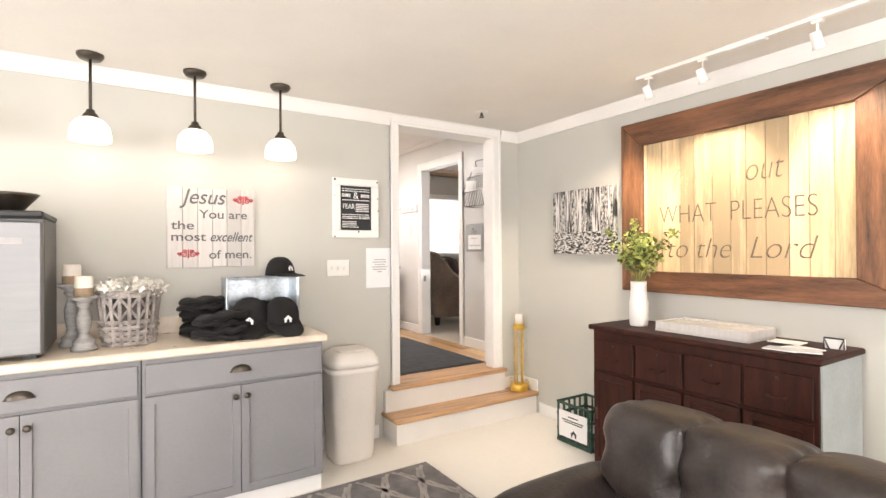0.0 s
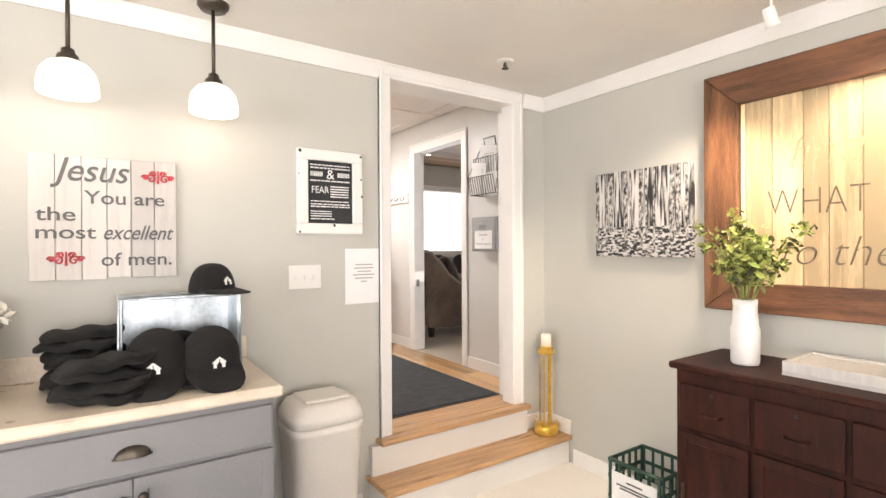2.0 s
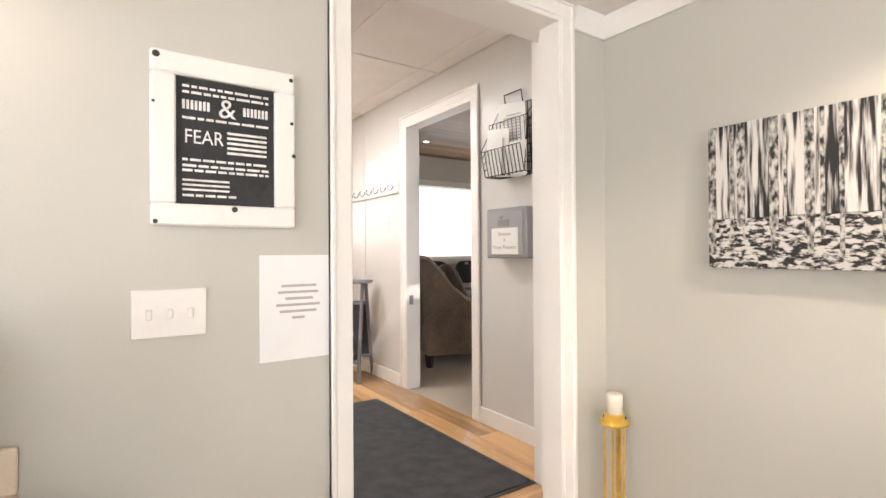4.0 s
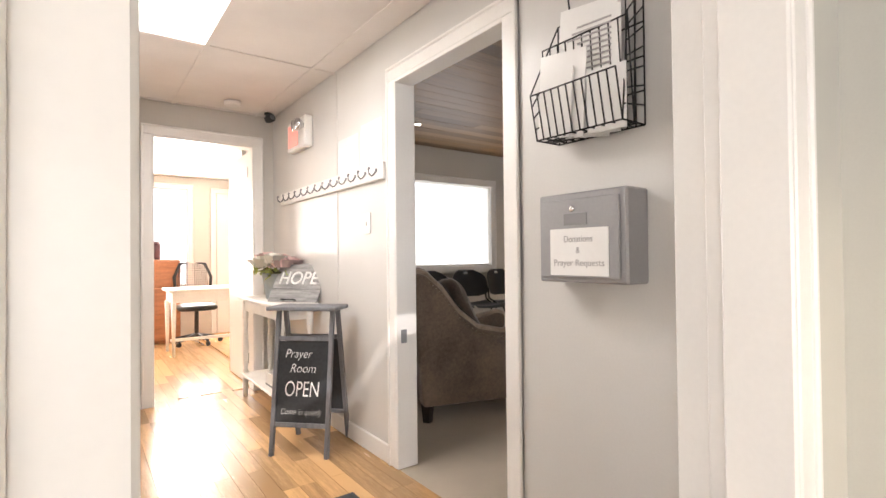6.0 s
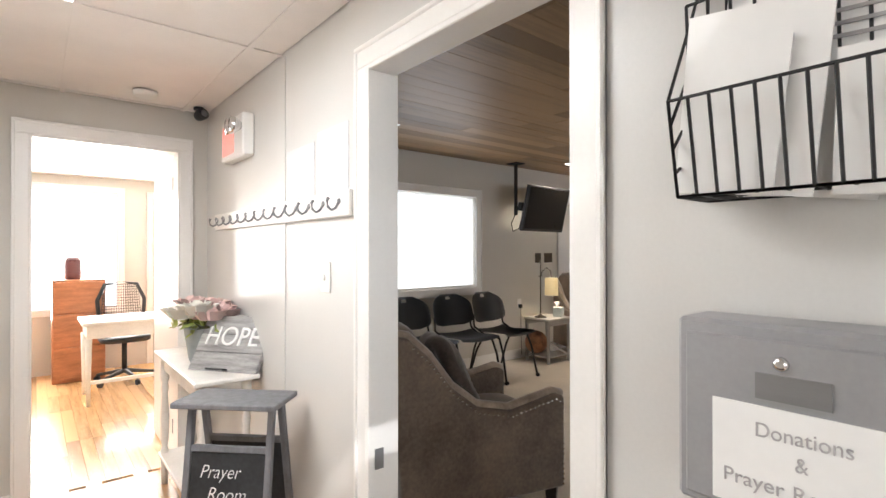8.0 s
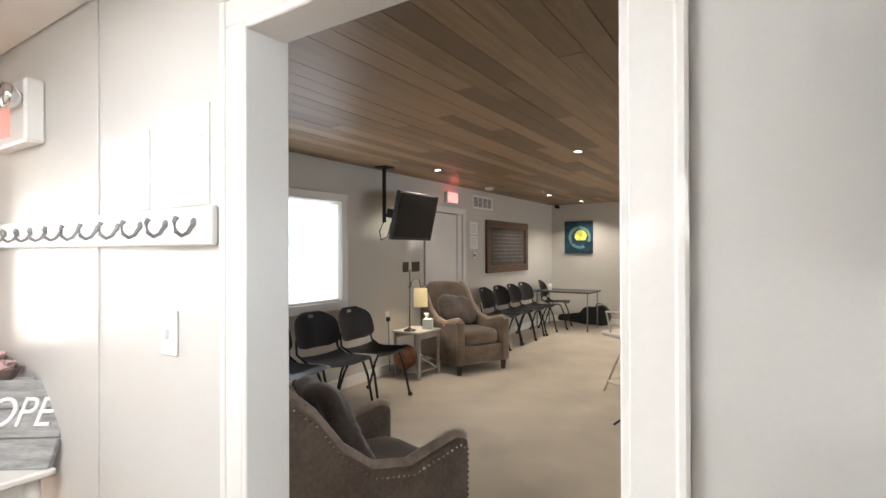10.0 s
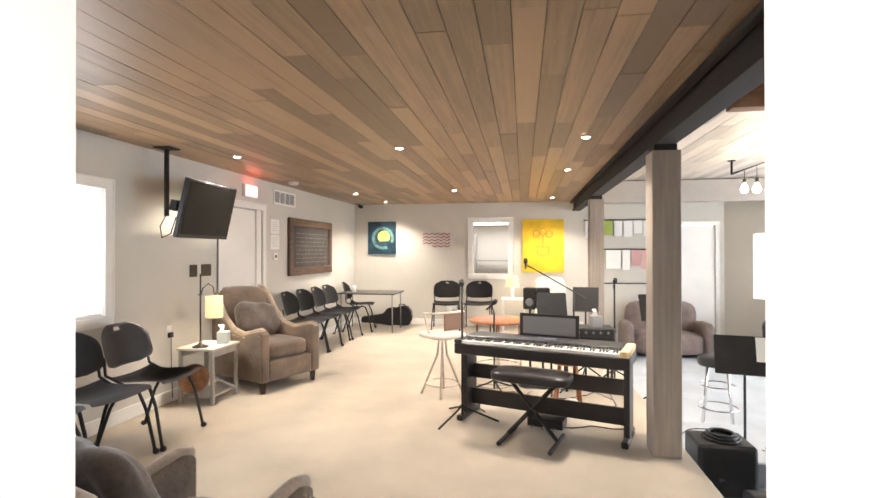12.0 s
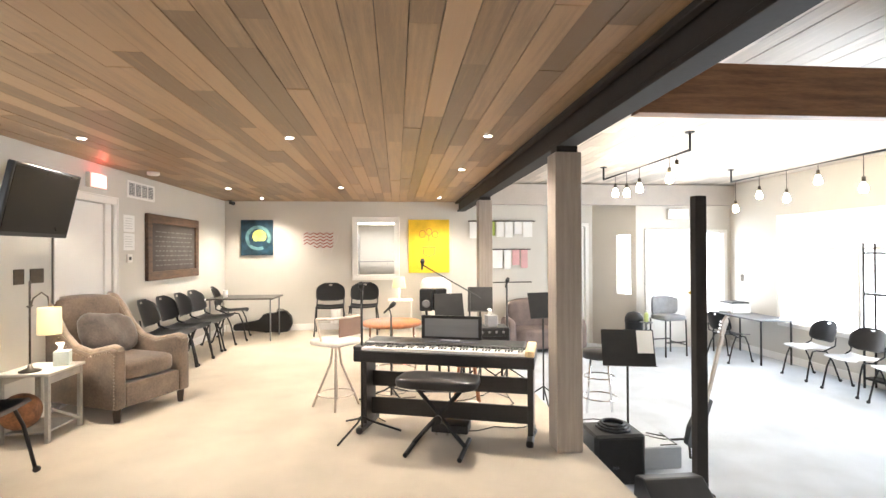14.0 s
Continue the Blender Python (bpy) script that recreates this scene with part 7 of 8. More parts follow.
bm = B(); lathe(bm, [(0.03, 0), (0.03, 0.03)], seg=12); bmesh.ops.transform(bm, matrix=pose(0, 0.0, 0.23, 90, 0, 0), verts=bm.verts); part("hub", bm, MATTEBLACK, bn)


def mic_stand(m, height, boom, label, tripod=0.32, mic=True):
    t = thing("microphone_stand", m, label, "microphone stand", group="microphone stands")
    bm = B(); tube(bm, [(0, 0, 0.05), (0, 0, height)], 0.01, 8); part("pole", bm, MATTEBLACK, t)
    for k in range(3):
        a = k * 2.094 + 0.5
        bm = B(); tube(bm, [(0, 0, 0.14), (0.07 * math.cos(a), 0.07 * math.sin(a), 0.10), (tripod * math.cos(a), tripod * math.sin(a), 0.012)], 0.009, 6); part("foot", bm, MATTEBLACK, t)
    bm = B(); lathe(bm, [(0.02, height * 0.5), (0.02, height * 0.5 + 0.06)], seg=10); part("clutch", bm, BLACK, t)
    end = Vector((0, 0, height))
    if boom:
        bm = B(); s0 = Vector((0, 0, height)) - Vector(boom) * 0.25; tube(bm, [s0, Vector((0, 0, height)) + Vector(boom)], 0.007, 7); part("boom", bm, MATTEBLACK, t)
        end = Vector((0, 0, height)) + Vector(boom)
    if mic:
        bm = B(); tube(bm, [end + Vector((0.06, 0, -0.05)), end, end + Vector((-0.035, 0, 0.03)), end + Vector((-0.06, 0, 0.055))], [0.009, 0.012, 0.026, 0.02], 10); part("microphone", bm, BLACK, t)
    return t


mic_stand(pose(7.06, 5.58, UP), 1.18, None, "black tripod microphone stand by the piano")
mic_stand(pose(8.3, 4.5, UP), 1.05, (-0.1, 0.52, 0.30), "black boom microphone stand behind the piano")
mic_stand(pose(8.6, 4.02, UP), 1.12, None, "straight black microphone stand by the post", tripod=0.2)
mic_stand(pose(7.95, 5.35, UP, 0, 0, 60), 0.85, (-0.1, 0.2, 0.1), "short black microphone stand behind the piano")
# swivel stool with a low back
WHITEWOOD = paint("pale_bentwood", (0.58, 0.50, 0.42), 0.5, vary=0.2)
bs = thing("swivel_stool", pose(7.80, 5.88, UP, 0, 0, 140), "pale swivel stool with a curved rail back", "stool")
bm = B(); cushion(bm, -0.2, 0.2, -0.2, 0.2, 0.60, 0.66, 0.4, 6); part("seat", bm, paint("cream_seat", (0.66, 0.60, 0.54), 0.5), bs)
bm = B(); tube(bm, [(-0.2, -0.05, 0.86), (-0.17, 0.14, 0.87), (0, 0.21, 0.88), (0.17, 0.14, 0.87), (0.2, -0.05, 0.86)], 0.012, 7); part("back_rail", bm, WHITEWOOD, bs)
bm = B(); box(bm, -0.14, 0.14, 0.185, 0.2, 0.70, 0.87, bevel=0.004); part("back_panel", bm, paint("brown_veneer", (0.22, 0.12, 0.07), 0.5), bs)
for a in (-0.2, 0.2):
    bm = B(); tube(bm, [(a, -0.05, 0.86), (a * 0.9, 0.0, 0.65)], 0.01, 6); part("arm_post", bm, WHITEWOOD, bs)
for k in range(4):
    a = k * 1.571 + 0.78
    bm = B(); tube(bm, [(0.03 * math.cos(a), 0.03 * math.sin(a), 0.6), (0.05 * math.cos(a), 0.05 * math.sin(a), 0.42), (0.22 * math.cos(a), 0.22 * math.sin(a), 0.01)], 0.012, 7); part("leg", bm, WHITEWOOD, bs)
bm = B(); tube(bm, [(0.17 * math.cos(i * 0.3927), 0.17 * math.sin(i * 0.3927), 0.13) for i in range(17)], 0.008, 6); part("foot_ring", bm, WHITEWOOD, bs)
# music stands, amplifier and clutter behind the piano


def music_stand(m, label, h=0.95, plate=(0.24, 0.17), sheet=True):
    t = thing("music_stand", m, label, "music stand", group="music stands")
    mm = pose(0, -0.02, h, -18, 0, 0)
    bm = B(); box(bm, -plate[0], plate[0], -0.006, 0.0, -plate[1], plate[1], bevel=0.003, m=mm); box(bm, -plate[0], plate[0], -0.05, 0.0, -plate[1] - 0.004, -plate[1], m=mm); dk = part("desk", bm, MATTEBLACK, t)
    bm = B(); tube(bm, [(0, 0, 0.03), (0, 0, h)], 0.011, 8); part("pole", bm, MATTEBLACK, t)
    for k in range(3):
        a = k * 2.094 + 0.3
        bm = B(); tube(bm, [(0, 0, 0.2), (0.26 * math.cos(a), 0.26 * math.sin(a), 0.01)], 0.009, 6); part("foot", bm, MATTEBLACK, t)
    if sheet:
        bm = B(); box(bm, plate[0] * 0.35, plate[0] * 0.95, -0.0085, -0.0065, -plate[1] * 0.3, plate[1] * 0.95, m=mm); part("sheet", bm, PAPER, dk, "white sheet on the desk")


music_stand(pose(7.45, 3.12, 0, 0, 0, -103), "black music stand with a white sheet")
music_stand(pose(8.5, 4.35, UP, 0, 0, -100), "black music stand behind the piano", h=0.95, plate=(0.14, 0.14), sheet=False)
music_stand(pose(8.15, 4.75, UP, 0, 0, -80), "black music stand behind the piano", h=0.92, plate=(0.16, 0.13), sheet=False)
music_stand(pose(8.9, 3.5, 0, 0, 0, -80), "black music stand by the post", h=1.2, plate=(0.2, 0.16), sheet=False)
amp = thing("guitar_amplifier", pose(8.1, 4.1, UP + 0.42, 0, 0, 0), "black amplifier head on a stand", "amplifier")
quick("cabinet", BLACK, amp, 0, 0.3, 0, 0.52, 0.0, 0.26, bevel=0.01); quick("grille", MATTEBLACK, amp, -0.006, 0, 0.03, 0.49, 0.03, 0.17)
for k in range(6):
    bm = B(); lathe(bm, [(0.014, 0), (0.012, 0.018)], seg=10); bmesh.ops.transform(bm, matrix=pose(-0.002, 0.07 + k * 0.075, 0.215, 0, -90, 0), verts=bm.verts); part("dial", bm, STEEL, amp)
for x, y in ((0.03, 0.03), (0.27, 0.03), (0.03, 0.49), (0.27, 0.49)):
    bm = B(); tube(bm, [(x, y, -0.42), (x, y, 0)], 0.014, 6); part("stand_leg", bm, MATTEBLACK, amp)
tissue_box(pose(8.22, 4.28, UP + 0.681, 0, 0, 10), paint("grey_card", (0.34, 0.34, 0.35), 0.6))
for y, r in ((4.98, -8), (4.82, 12)):
    t = thing("desktop_speaker", pose(8.25, y, UP + 0.85, 0, 0, r), "small black speaker on a pole", "speaker", group="small speakers")
    quick("cabinet", BLACK, t, 0, 0.12, -0.07, 0.07, 0, 0.24, bevel=0.012)
    bm = B(); lathe(bm, [(0.045, 0), (0.03, 0.004), (0.02, 0.001)], seg=16); bmesh.ops.transform(bm, matrix=pose(0, 0, 0.08, 0, -90, 0), verts=bm.verts); part("cone", bm, STEEL, t)
    bm = B(); tube(bm, [(0.06, 0, -0.84), (0.06, 0, 0)], 0.014, 8); lathe(bm, [(0.13, -0.85), (0.13, -0.835), (0.02, -0.83)], (0.06, 0, 0), 16); part("stand", bm, MATTEBLACK, t)
rt = thing("round_table", pose(8.75, 5.35, UP), "round brown wooden table with a chrome ring base", "table")
bm = B(); lathe(bm, [(0.34, 0.64), (0.35, 0.65), (0.35, 0.67), (0.34, 0.68), (0.001, 0.68)], seg=28); part("tabletop", bm, ORANGEWOOD, rt)
for k in range(4):
    a = k * 1.571
    bm = B(); tube(bm, [(0.25 * math.cos(a), 0.25 * math.sin(a), 0.64), (0.28 * math.cos(a), 0.28 * math.sin(a), 0.0)], 0.012, 7); part("leg", bm, CHROME, rt)
bm = B(); tube(bm, [(0.27 * math.cos(i * 0.2618), 0.27 * math.sin(i * 0.2618), 0.12) for i in range(25)], 0.009, 6); part("ring", bm, CHROME, rt)
dj = thing("wooden_stool", pose(7.7, 4.62, UP), "small wooden stool behind the piano", "stool")
bm = B(); lathe(bm, [(0.16, 0.40), (0.17, 0.41), (0.17, 0.44), (0.001, 0.445)], seg=20); part("seat", bm, ORANGEWOOD, dj)
for k in range(4):
    a = k * 1.571 + 0.6
    bm = B(); tube(bm, [(0.1 * math.cos(a), 0.1 * math.sin(a), 0.4), (0.17 * math.cos(a), 0.17 * math.sin(a), 0)], 0.014, 7); part("leg", bm, ORANGEWOOD, dj)
bm = B(); lathe(bm, [(0.06, 0), (0.065, 0.02), (0.065, 0.13), (0.05, 0.14), (0.001, 0.14)], seg=16); solid("paint_tin", bm, CREAMPLASTIC, "white tin on the floor behind the piano", "tin", pose(7.35, 4.62, UP))
rng = random.Random(77)
for k in range(16):
    x, y = rng.uniform(7.2, 8.4), rng.uniform(4.15, 5.5)
    if k > 12: x, y = rng.uniform(6.9, 7.3), rng.uniform(2.9, 3.3)
    z = (UP if k <= 12 else 0.19) + 0.006
    a, pts = rng.uniform(0, 6.28), []
    for i in range(14):
        pts.append((x, y, z)); a += rng.uniform(-0.9, 0.9); x = min(max(x + 0.09 * math.cos(a), 7.0), 8.6); y = y + 0.09 * math.sin(a)
        y = min(max(y, 4.16 if k <= 12 else 2.9), 5.6 if k <= 12 else 3.8)
    bm = B(); tube(bm, pts, 0.005, 5); solid("cable", bm, BLACK if k % 3 else STEEL, "loose cable lying on the floor", "cable", group="loose cables")
bm = B(); tube(bm, [(6.78, 4.24, UP + 0.02), (6.83, 4.2, UP + 0.05), (6.9, 4.2, UP + 0.02)], 0.025, 8); solid("adapter_plug", bm, BLACK, "black plug lying by the post", "plug")

# cream chair and lamp by the back wall
lt = thing("lamp_table", pose(12.0, 5.0, UP), "small white table with a lamp", "table")
quick("tabletop", CONSOLEWHITE, lt, 0, 0.4, 0, 0.45, 0.58, 0.6, bevel=0.004)
for x, y in ((0.03, 0.03), (0.37, 0.03), (0.03, 0.42), (0.37, 0.42)):
    bm = B(); tube(bm, [(x, y, 0), (x, y, 0.58)], 0.014, 6); part("leg", bm, CONSOLEWHITE, lt)
l2 = thing("table_lamp", pose(12.2, 5.25, UP + 0.601), "small lamp with a lit cream shade by the back wall", "table lamp")
bm = B(); lathe(bm, [(0.06, 0), (0.06, 0.015), (0.015, 0.03), (0.03, 0.14), (0.01, 0.24)], seg=14); part("base", bm, PORCELAIN, l2)
bm = B(); lathe(bm, [(0.13, 0.22), (0.10, 0.42), (0.097, 0.42), (0.127, 0.22)], seg=20, caps=False); part("shade", bm, SHADE, l2, "lit cream shade")
lamp("back_lamp_bulb", "POINT", pose(12.2, 5.25, UP + 0.93), 4, WARM, radius=0.04)
ch = thing("cream_armchair", pose(12.1, 4.55, UP, 0, 0, -90), "cream upholstered side chair near the back wall", "armchair")
bm = B(); cushion(bm, -0.28, 0.28, -0.28, 0.28, 0.2, 0.46, 0.3, 6); part("seat", bm, CREAMPLASTIC, ch)
bm = B(); cushion(bm, -0.3, 0.3, 0.2, 0.34, 0.3, 1.0, 0.4, 6); part("backrest", bm, CREAMPLASTIC, ch)
for x, y in ((-0.24, -0.24), (0.24, -0.24), (-0.24, 0.26), (0.24, 0.26)):
    bm = B(); tube(bm, [(x, y, 0), (x, y, 0.22)], [0.015, 0.024], 6); part("leg", bm, DARKLEG, ch)

# ---- sunken lounge ----
sk = thing("stage_speaker", pose(6.72, 3.32, 0), "black stage speaker with coiled cable on top", "speaker")
quick("cabinet", BLACK, sk, 0, 0.34, 0, 0.42, 0, 0.40, bevel=0.02); quick("grille", MATTEBLACK, sk, -0.008, 0, 0.03, 0.39, 0.03, 0.37, bevel=0.003); quick("badge", CHROME, sk, -0.011, -0.008, 0.23, 0.28, 0.14, 0.16)
bm = B()
for k in range(3): tube(bm, [((0.13 - 0.02 * k) * math.cos(i * 0.45) + 0.17, (0.13 - 0.02 * k) * math.sin(i * 0.45) + 0.2, 0.412 + 0.016 * k) for i in range(15)], 0.011, 6)
solid("coiled_cable", bm, BLACK, "coiled black cable on the speaker", "cable", pose(6.72, 3.32, 0))
wm = thing("floor_monitor", pose(6.2, 3.05, 0), "black wedge floor monitor", "speaker")
bm = B(); prism(bm, [(0, 0), (0.36, 0), (0.34, 0.17), (0.2, 0.2), (0.02, 0.08)], 0.0, 0.46); bmesh.ops.bevel(bm, geom=bm.edges[:], offset=0.01, segments=1, affect="EDGES"); part("cabinet", bm, BLACK, wm)
stl = thing("bar_stool", pose(8.35, 3.02, 0), "black round stool on chrome legs", "stool")
bm = B(); lathe(bm, [(0.18, 0.66), (0.19, 0.68), (0.19, 0.73), (0.17, 0.75), (0.001, 0.755)], seg=24); part("seat", bm, BLACK, stl)
for k in range(4):
    a = k * 1.571 + 0.4
    bm = B(); tube(bm, [(0.13 * math.cos(a), 0.13 * math.sin(a), 0.66), (0.2 * math.cos(a), 0.2 * math.sin(a), 0.0)], 0.012, 8); part("leg", bm, CHROME, stl)
for z, r in ((0.22, 0.19), (0.45, 0.165)):
    bm = B(); tube(bm, [(r * math.cos(i * 0.2618), r * math.sin(i * 0.2618), z) for i in range(25)], 0.009, 6); part("ring", bm, CHROME, stl)
gt = thing("bass_guitar", pose(7.2, 2.65, 0.02, 8, 0, 0) @ pose(0, 0, 0, 6, 0, -60), "dark electric bass guitar on a floor stand", "guitar")
bm = B()
prism(bm, [(-0.02, 0.06), (-0.15, 0.12), (-0.16, 0.28), (-0.10, 0.36), (-0.15, 0.46), (-0.16, 0.58), (-0.10, 0.55), (-0.03, 0.50), (0.03, 0.50), (0.10, 0.52), (0.14, 0.50), (0.10, 0.36), (0.16, 0.26), (0.14, 0.12)], -0.022, 0.022); bmesh.ops.bevel(bm, geom=bm.edges[:], offset=0.008, segments=1, affect="EDGES"); part("body", bm, BLACK, gt)
bm = B(); box(bm, -0.025, 0.025, -0.035, -0.015, 0.48, 1.12, bevel=0.004); nk = part("neck", bm, WHITEWOOD, gt, "pale maple neck")
bm = B(); prism(bm, [(-0.03, 1.12), (0.03, 1.12), (0.05, 1.25), (0.0, 1.3), (-0.05, 1.24)], -0.03, -0.012); hd = part("headstock", bm, WHITEWOOD, gt)
for k in range(4):
    bm = B(); tube(bm, [(-0.04, -0.02, 1.15 + 0.03 * k), (-0.075, -0.02, 1.15 + 0.03 * k)], [0.006, 0.012], 6); part("tuner", bm, CHROME, hd)
bm = B(); tube(bm, [(-0.12, -0.06, 0.01), (0, 0.05, 0.12), (0.12, -0.06, 0.01)], 0.011, 6); tube(bm, [(0, 0.05, 0.12), (0, 0.08, 0.72), (-0.05, 0.0, 0.75)], 0.011, 6); tube(bm, [(0, 0.05, 0.12), (0, 0.25, 0.01)], 0.011, 6); part("stand", bm, MATTEBLACK, gt)
GREYFAB = paint("grey_upholstery", (0.22, 0.22, 0.23), 0.8, vary=0.2, scale=6, bump=0.1)
bc = thing("counter_chair", pose(11.4, 0.46, 0, 0, 0, -80), "grey upholstered counter chair with black legs", "chair")
bm = B(); cushion(bm, -0.24, 0.24, -0.22, 0.22, 0.62, 0.72, 0.3, 6); part("seat", bm, GREYFAB, bc)
bm = B(); vs = cushion(bm, -0.27, 0.27, 0.17, 0.24, 0.70, 1.04, 0.3, 8)
for v in vs: v.co.y -= 1.6 * v.co.x ** 2
part("backrest", bm, GREYFAB, bc)
for x, y in ((-0.21, -0.19), (0.21, -0.19), (-0.21, 0.2), (0.21, 0.2)):
    bm = B(); tube(bm, [(x * 1.05, y * 1.05, 0), (x, y, 0.64)], 0.017, 4); part("leg", bm, BLACK, bc)
for q in (((-0.21, -0.19, 0.25), (0.21, -0.19, 0.25)), ((-0.21, 0.2, 0.25), (0.21, 0.2, 0.25)), ((0.21, -0.19, 0.2), (0.21, 0.2, 0.2))):
    bm = B(); tube(bm, q, 0.012, 4); part("stretcher", bm, BLACK, bc)
tc = thing("trash_can", pose(11.7, 0.95, 0), "black domed trash can", "trash can")
bm = B(); lathe(bm, [(0.14, 0), (0.16, 0.55), (0.165, 0.56)], seg=20); part("body", bm, BLACK, tc)
bm = B(); lathe(bm, [(0.168, 0.56), (0.16, 0.64), (0.11, 0.72), (0.001, 0.75)], seg=20); part("lid", bm, BLACK, tc)
bo_ = thing("bottle", pose(11.42, 0.86, 0.0), "pale green soap bottle on a small stand beside the trash can", "bottle")
bm = B(); lathe(bm, [(0.10, 0), (0.10, 0.015), (0.02, 0.03), (0.018, 0.56), (0.11, 0.575), (0.11, 0.59), (0.001, 0.59)], seg=18); part("stand", bm, STEEL, bo_)
bm = B(); lathe(bm, [(0.035, 0.591), (0.04, 0.6), (0.04, 0.72), (0.018, 0.76), (0.001, 0.76)], seg=16); part("body", bm, paint("pale_green_plastic", (0.52, 0.58, 0.22), 0.35, vary=0.05), bo_)
bm = B(); lathe(bm, [(0.015, 0.76), (0.015, 0.80), (0.001, 0.802)], seg=10); tube(bm, [(0, 0, 0.795), (-0.045, 0, 0.79)], 0.007, 6); part("pump", bm, WHITE, bo_)
ls = thing("lounge_sofa", pose(12.1, 2.55, -0.05, 0, 0, -90), "brown-grey fabric sofa in the lounge", "sofa")
SOFAB = paint("taupe_fabric", (0.20, 0.155, 0.14), 0.85, vary=0.2, scale=6, bump=0.1)
bm = B(); cushion(bm, -0.6, 0.6, -0.35, 0.35, 0.1, 0.48, 0.25, 6); part("seat", bm, SOFAB, ls)
bm = B(); cushion(bm, -0.62, 0.62, 0.22, 0.42, 0.3, 1.0, 0.4, 6); part("backrest", bm, SOFAB, ls)
for x in (-0.66, 0.66):
    bm = B(); cushion(bm, x - 0.09, x + 0.09, -0.36, 0.4, 0.05, 0.66, 0.4, 6); part("armrest", bm, SOFAB, ls)
MESHGREY = paint("white_seat_shell", (0.66, 0.66, 0.66), 0.45, vary=0.06)
lc = stack_chair(pose(9.63, -0.68, 0, 0, 0, 176), "chairs along the lounge window", "black-backed chair with a pale seat", MESHGREY)
for x, y, r in ((8.86, -0.62, 184), (8.18, -0.6, 178)):
    copy_thing(lc, pose(x, y, 0, 0, 0, r))
wt = thing("work_table", pose(10.35, -1.1, 0), "dark work table under the window", "table")
quick("tabletop", paint("dark_table_laminate", (0.10, 0.10, 0.105), 0.35), wt, 0, 1.3, 0, 0.62, 0.71, 0.735, bevel=0.004)
for x, y in ((0.05, 0.05), (1.25, 0.05), (0.05, 0.57), (1.25, 0.57)):
    bm = B(); tube(bm, [(x, y, 0), (x, y, 0.71)], 0.015, 6); part("leg", bm, MATTEBLACK, wt)
pr = thing("printer", pose(11.2, -0.98, 0.736), "white desktop printer with a dark lid", "printer")
quick("body", WHITE, pr, 0, 0.42, 0, 0.36, 0, 0.17, bevel=0.015); quick("lid", BLACK, pr, 0.02, 0.4, 0.02, 0.34, 0.17, 0.2, bevel=0.01); quick("paper_tray", WHITE, pr, 0.08, 0.34, 0.36, 0.42, 0.03, 0.05)
mc = stack_chair(pose(10.85, -0.30, 0, 0, 0, 10), "chair at the work table", "black mesh chair at the work table")
sh = thing("pipe_shelf", pose(9.05, -1.13, 0), "black pipe shelf unit by the window", "shelf")
for x, y in ((0, 0), (0, 0.17), (-0.7, 0), (-0.7, 0.17)):
    bm = B(); tube(bm, [(x, y, 0), (x, y, 1.95)], 0.014, 8); part("pipe", bm, MATTEBLACK, sh)
for z in (0.12, 0.75, 1.25, 1.8):
    quick("shelf_board", MATTEBLACK, sh, -0.7, 0.0, 0, 0.17, z, z + 0.03)
# doors and windows of the lounge
gd = casing("door_8", "y", 12.0, -1, -0.37, 0.5, 0, 2.2, 0.08, "white glazed entrance door")
for q in ((-0.37, -0.25, 0.005, 2.19), (0.38, 0.5, 0.005, 2.19), (-0.25, 0.38, 2.04, 2.19), (-0.25, 0.38, 0.005, 0.95)):
    quick("door_rail", WHITE, gd, 12.03, 12.075, *q, bevel=0.003)
bm = B(); lathe(bm, [(0.012, 0), (0.012, 0.05), (0.028, 0.06), (0.028, 0.08), (0.001, 0.085)], seg=14); bmesh.ops.transform(bm, matrix=pose(12.03, -0.31, 1.05, 0, -90, 0), verts=bm.verts); part("door_knob", bm, GOLD, gd, "brass door knob")
casing("window_3", "y", 12.0, -1, -1.02, -0.56, 0.6, 2.2, 0.06, "white-cased narrow window beside the door", bottom=True)
casing("window_4", "x", -1.15, 1, 6.5, 10.72, 0.66, 2.38, 0.07, "wide white-cased lounge window", bottom=True)
setting("window_4_mullion", WHITE, 6.5, 10.72, -1.22, -1.17, 1.86, 1.90, label="white window bar")
for x in (7.9, 9.3): setting("window_4_post", WHITE, x, x + 0.05, -1.219, -1.171, 0.66, 2.38, label="white window post")
e2 = thing("exit_sign_lounge", pose(11.999, -0.28, 2.46), "lit exit sign over the entrance", "exit sign")
quick("housing", WHITE, e2, -0.06, 0, 0, 0.42, 0, 0.2, bevel=0.006); quick("face", glowing("cream_exit_glow", (1.0, 0.85, 0.6), 1.5), e2, -0.064, -0.06, 0.03, 0.39, 0.03, 0.17)
pl = thing("wall_plate", pose(11.62, -1.149, 1.28), "dark wall plate by the window", "wall plate"); quick("plate", BRONZE, pl, 0, 0.08, 0, 0.008, 0, 0.13)
BAYM = pose(12.65, 1.35, 0, 0, 0, 222.7)
bo = thing("notice_board", BAYM @ pose(0.08, 0.0, 1.22), "white notice board with a dark lower strip", "notice board")
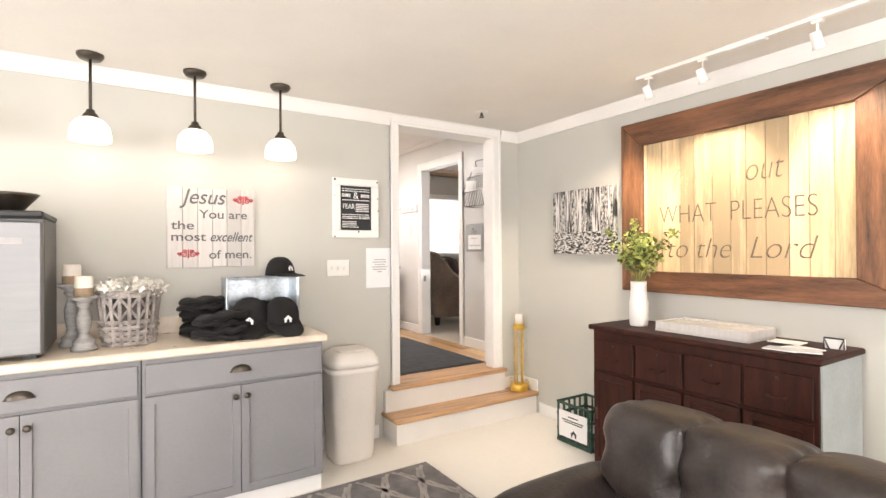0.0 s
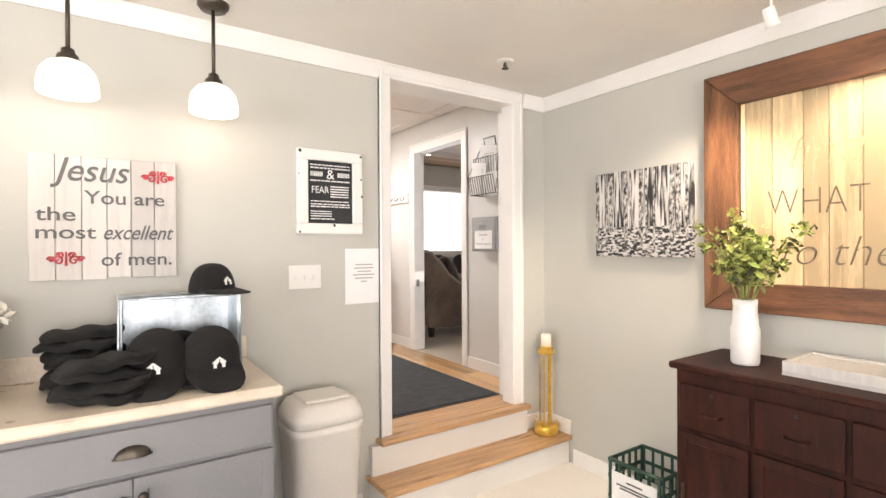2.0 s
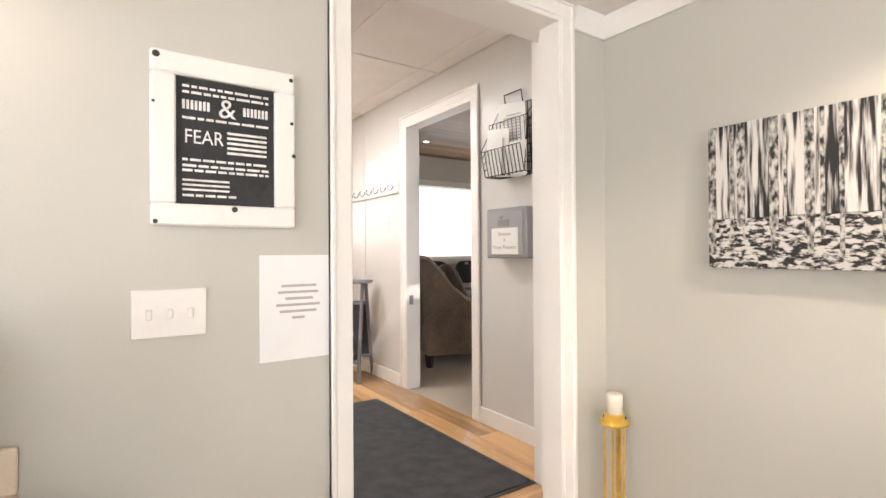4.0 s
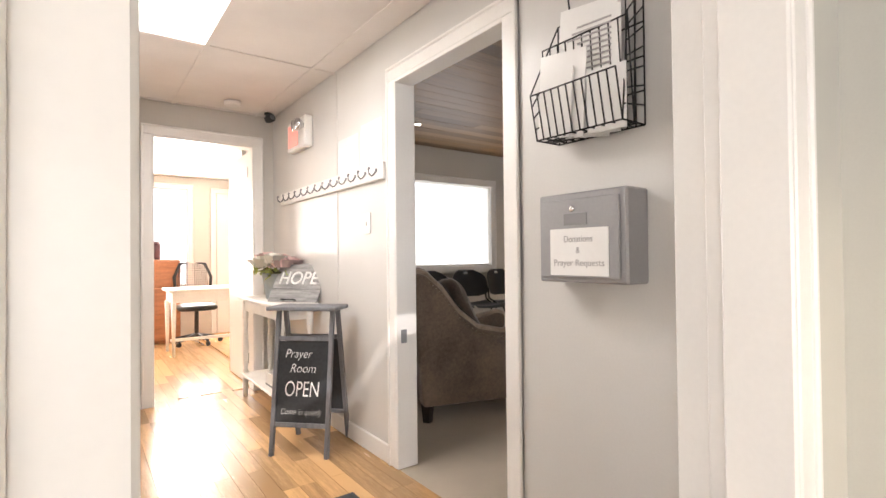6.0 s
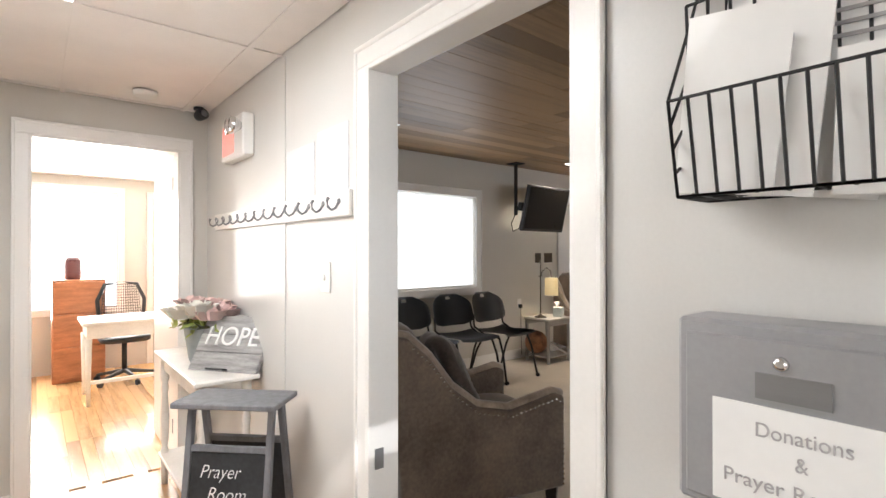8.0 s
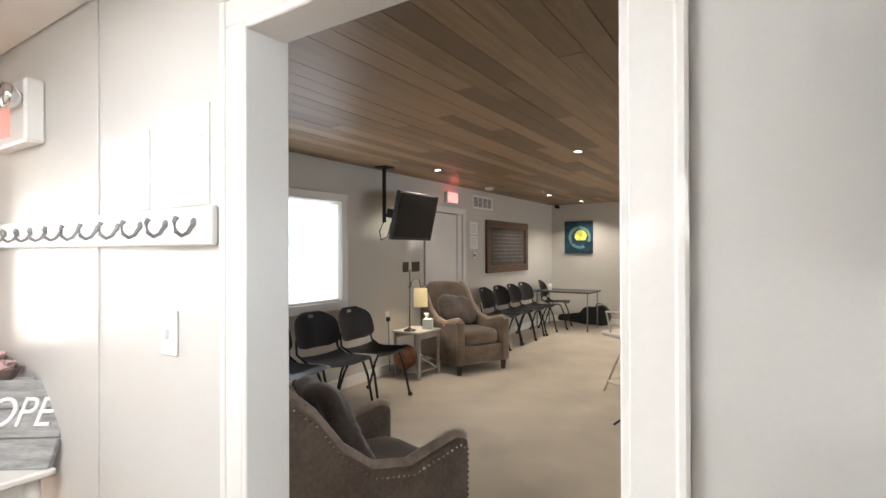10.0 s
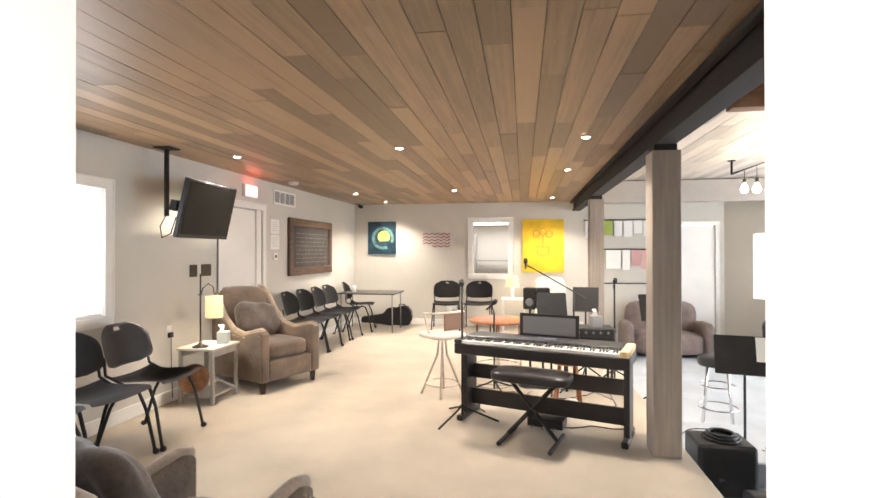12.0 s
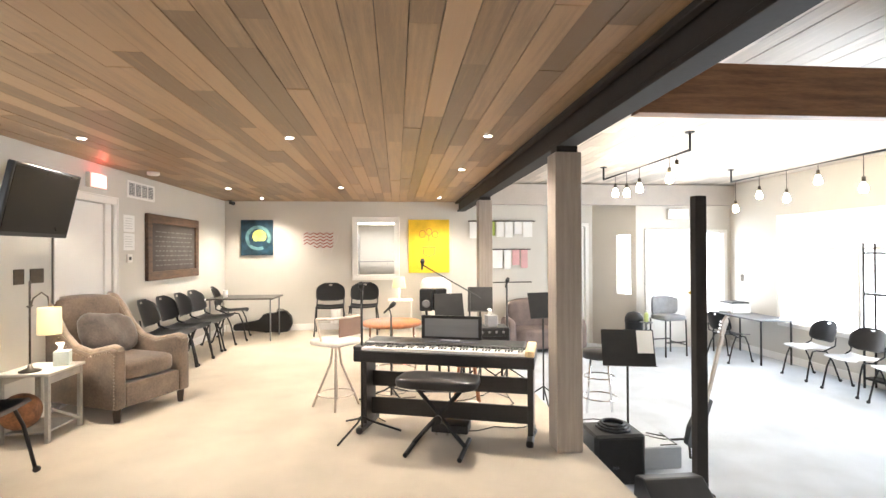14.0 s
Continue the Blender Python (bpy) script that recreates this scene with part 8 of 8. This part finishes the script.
quick("board", WHITE, bo, 0, 0.32, 0.121, 0.135, 0, 0.7, bevel=0.003); quick("strip", BRONZE, bo, 0.02, 0.3, 0.135, 0.14, 0.02, 0.1)
# pipe pendants
BULB = glowing("lit_filament_bulb", (1.0, 0.80, 0.48), 22)


def pipe_light(x0, x1, y, bulbs):
    t = thing("pipe_pendant", pose(0, y, 3.115), "black pipe ceiling light with hanging bare bulbs", "pendant light", group="pipe pendants")
    bm = B(); tube(bm, [(x0, 0, 0), (x0, 0, -0.19), (x1, 0, -0.19), (x1, 0, 0)], 0.015, 8); part("pipe", bm, MATTEBLACK, t)
    for x in (x0, x1):
        bm = B(); lathe(bm, [(0.05, -0.012), (0.05, 0)], (x, 0, 0), 14); part("flange", bm, MATTEBLACK, t)
    for x, d in bulbs:
        bm = B(); tube(bm, [(x, 0, -0.19), (x, 0, -0.19 - d)], 0.004, 5); cd = part("cord", bm, BLACK, t)
        bm = B(); lathe(bm, [(0.02, 0), (0.02, -0.06)], (x, 0, -0.19 - d), 12); part("socket", bm, BRONZE, cd)
        bm = B(); lathe(bm, [(0.015, -0.06), (0.03, -0.09), (0.045, -0.13), (0.04, -0.165), (0.02, -0.18), (0.001, -0.183)], (x, 0, -0.19 - d), 16); part("bulb", bm, BULB, cd, "lit bulb")


pipe_light(7.9, 10.1, 2.2, ((8.15, 0.06), (8.3, 0.12), (9.0, 0.14), (9.35, 0.16), (9.7, 0.12)))
pipe_light(7.6, 10.2, 0.1, ((8.0, 0.25), (8.6, 0.08), (9.1, 0.25), (9.6, 0.15), (10.1, 0.3)))
for x in (8.2, 9.4): lamp("pipe_bulb_light", "POINT", pose(x, 2.2, 2.45), 7, WARM, radius=0.08)
for x in (8.4, 9.6): lamp("pipe_bulb_light", "POINT", pose(x, 0.1, 2.45), 7, WARM, radius=0.08)

# ---- floor boards, piece by piece ----
boards(bpy.data.objects["floor_hall_base"], 1.72, 3.15, 3.956, 7.79, UP, 0.0795, 6)
boards(bpy.data.objects["floor_office_base"], 1.9, 3.14, 7.79, 11.25, UP, 0.0795, 7)
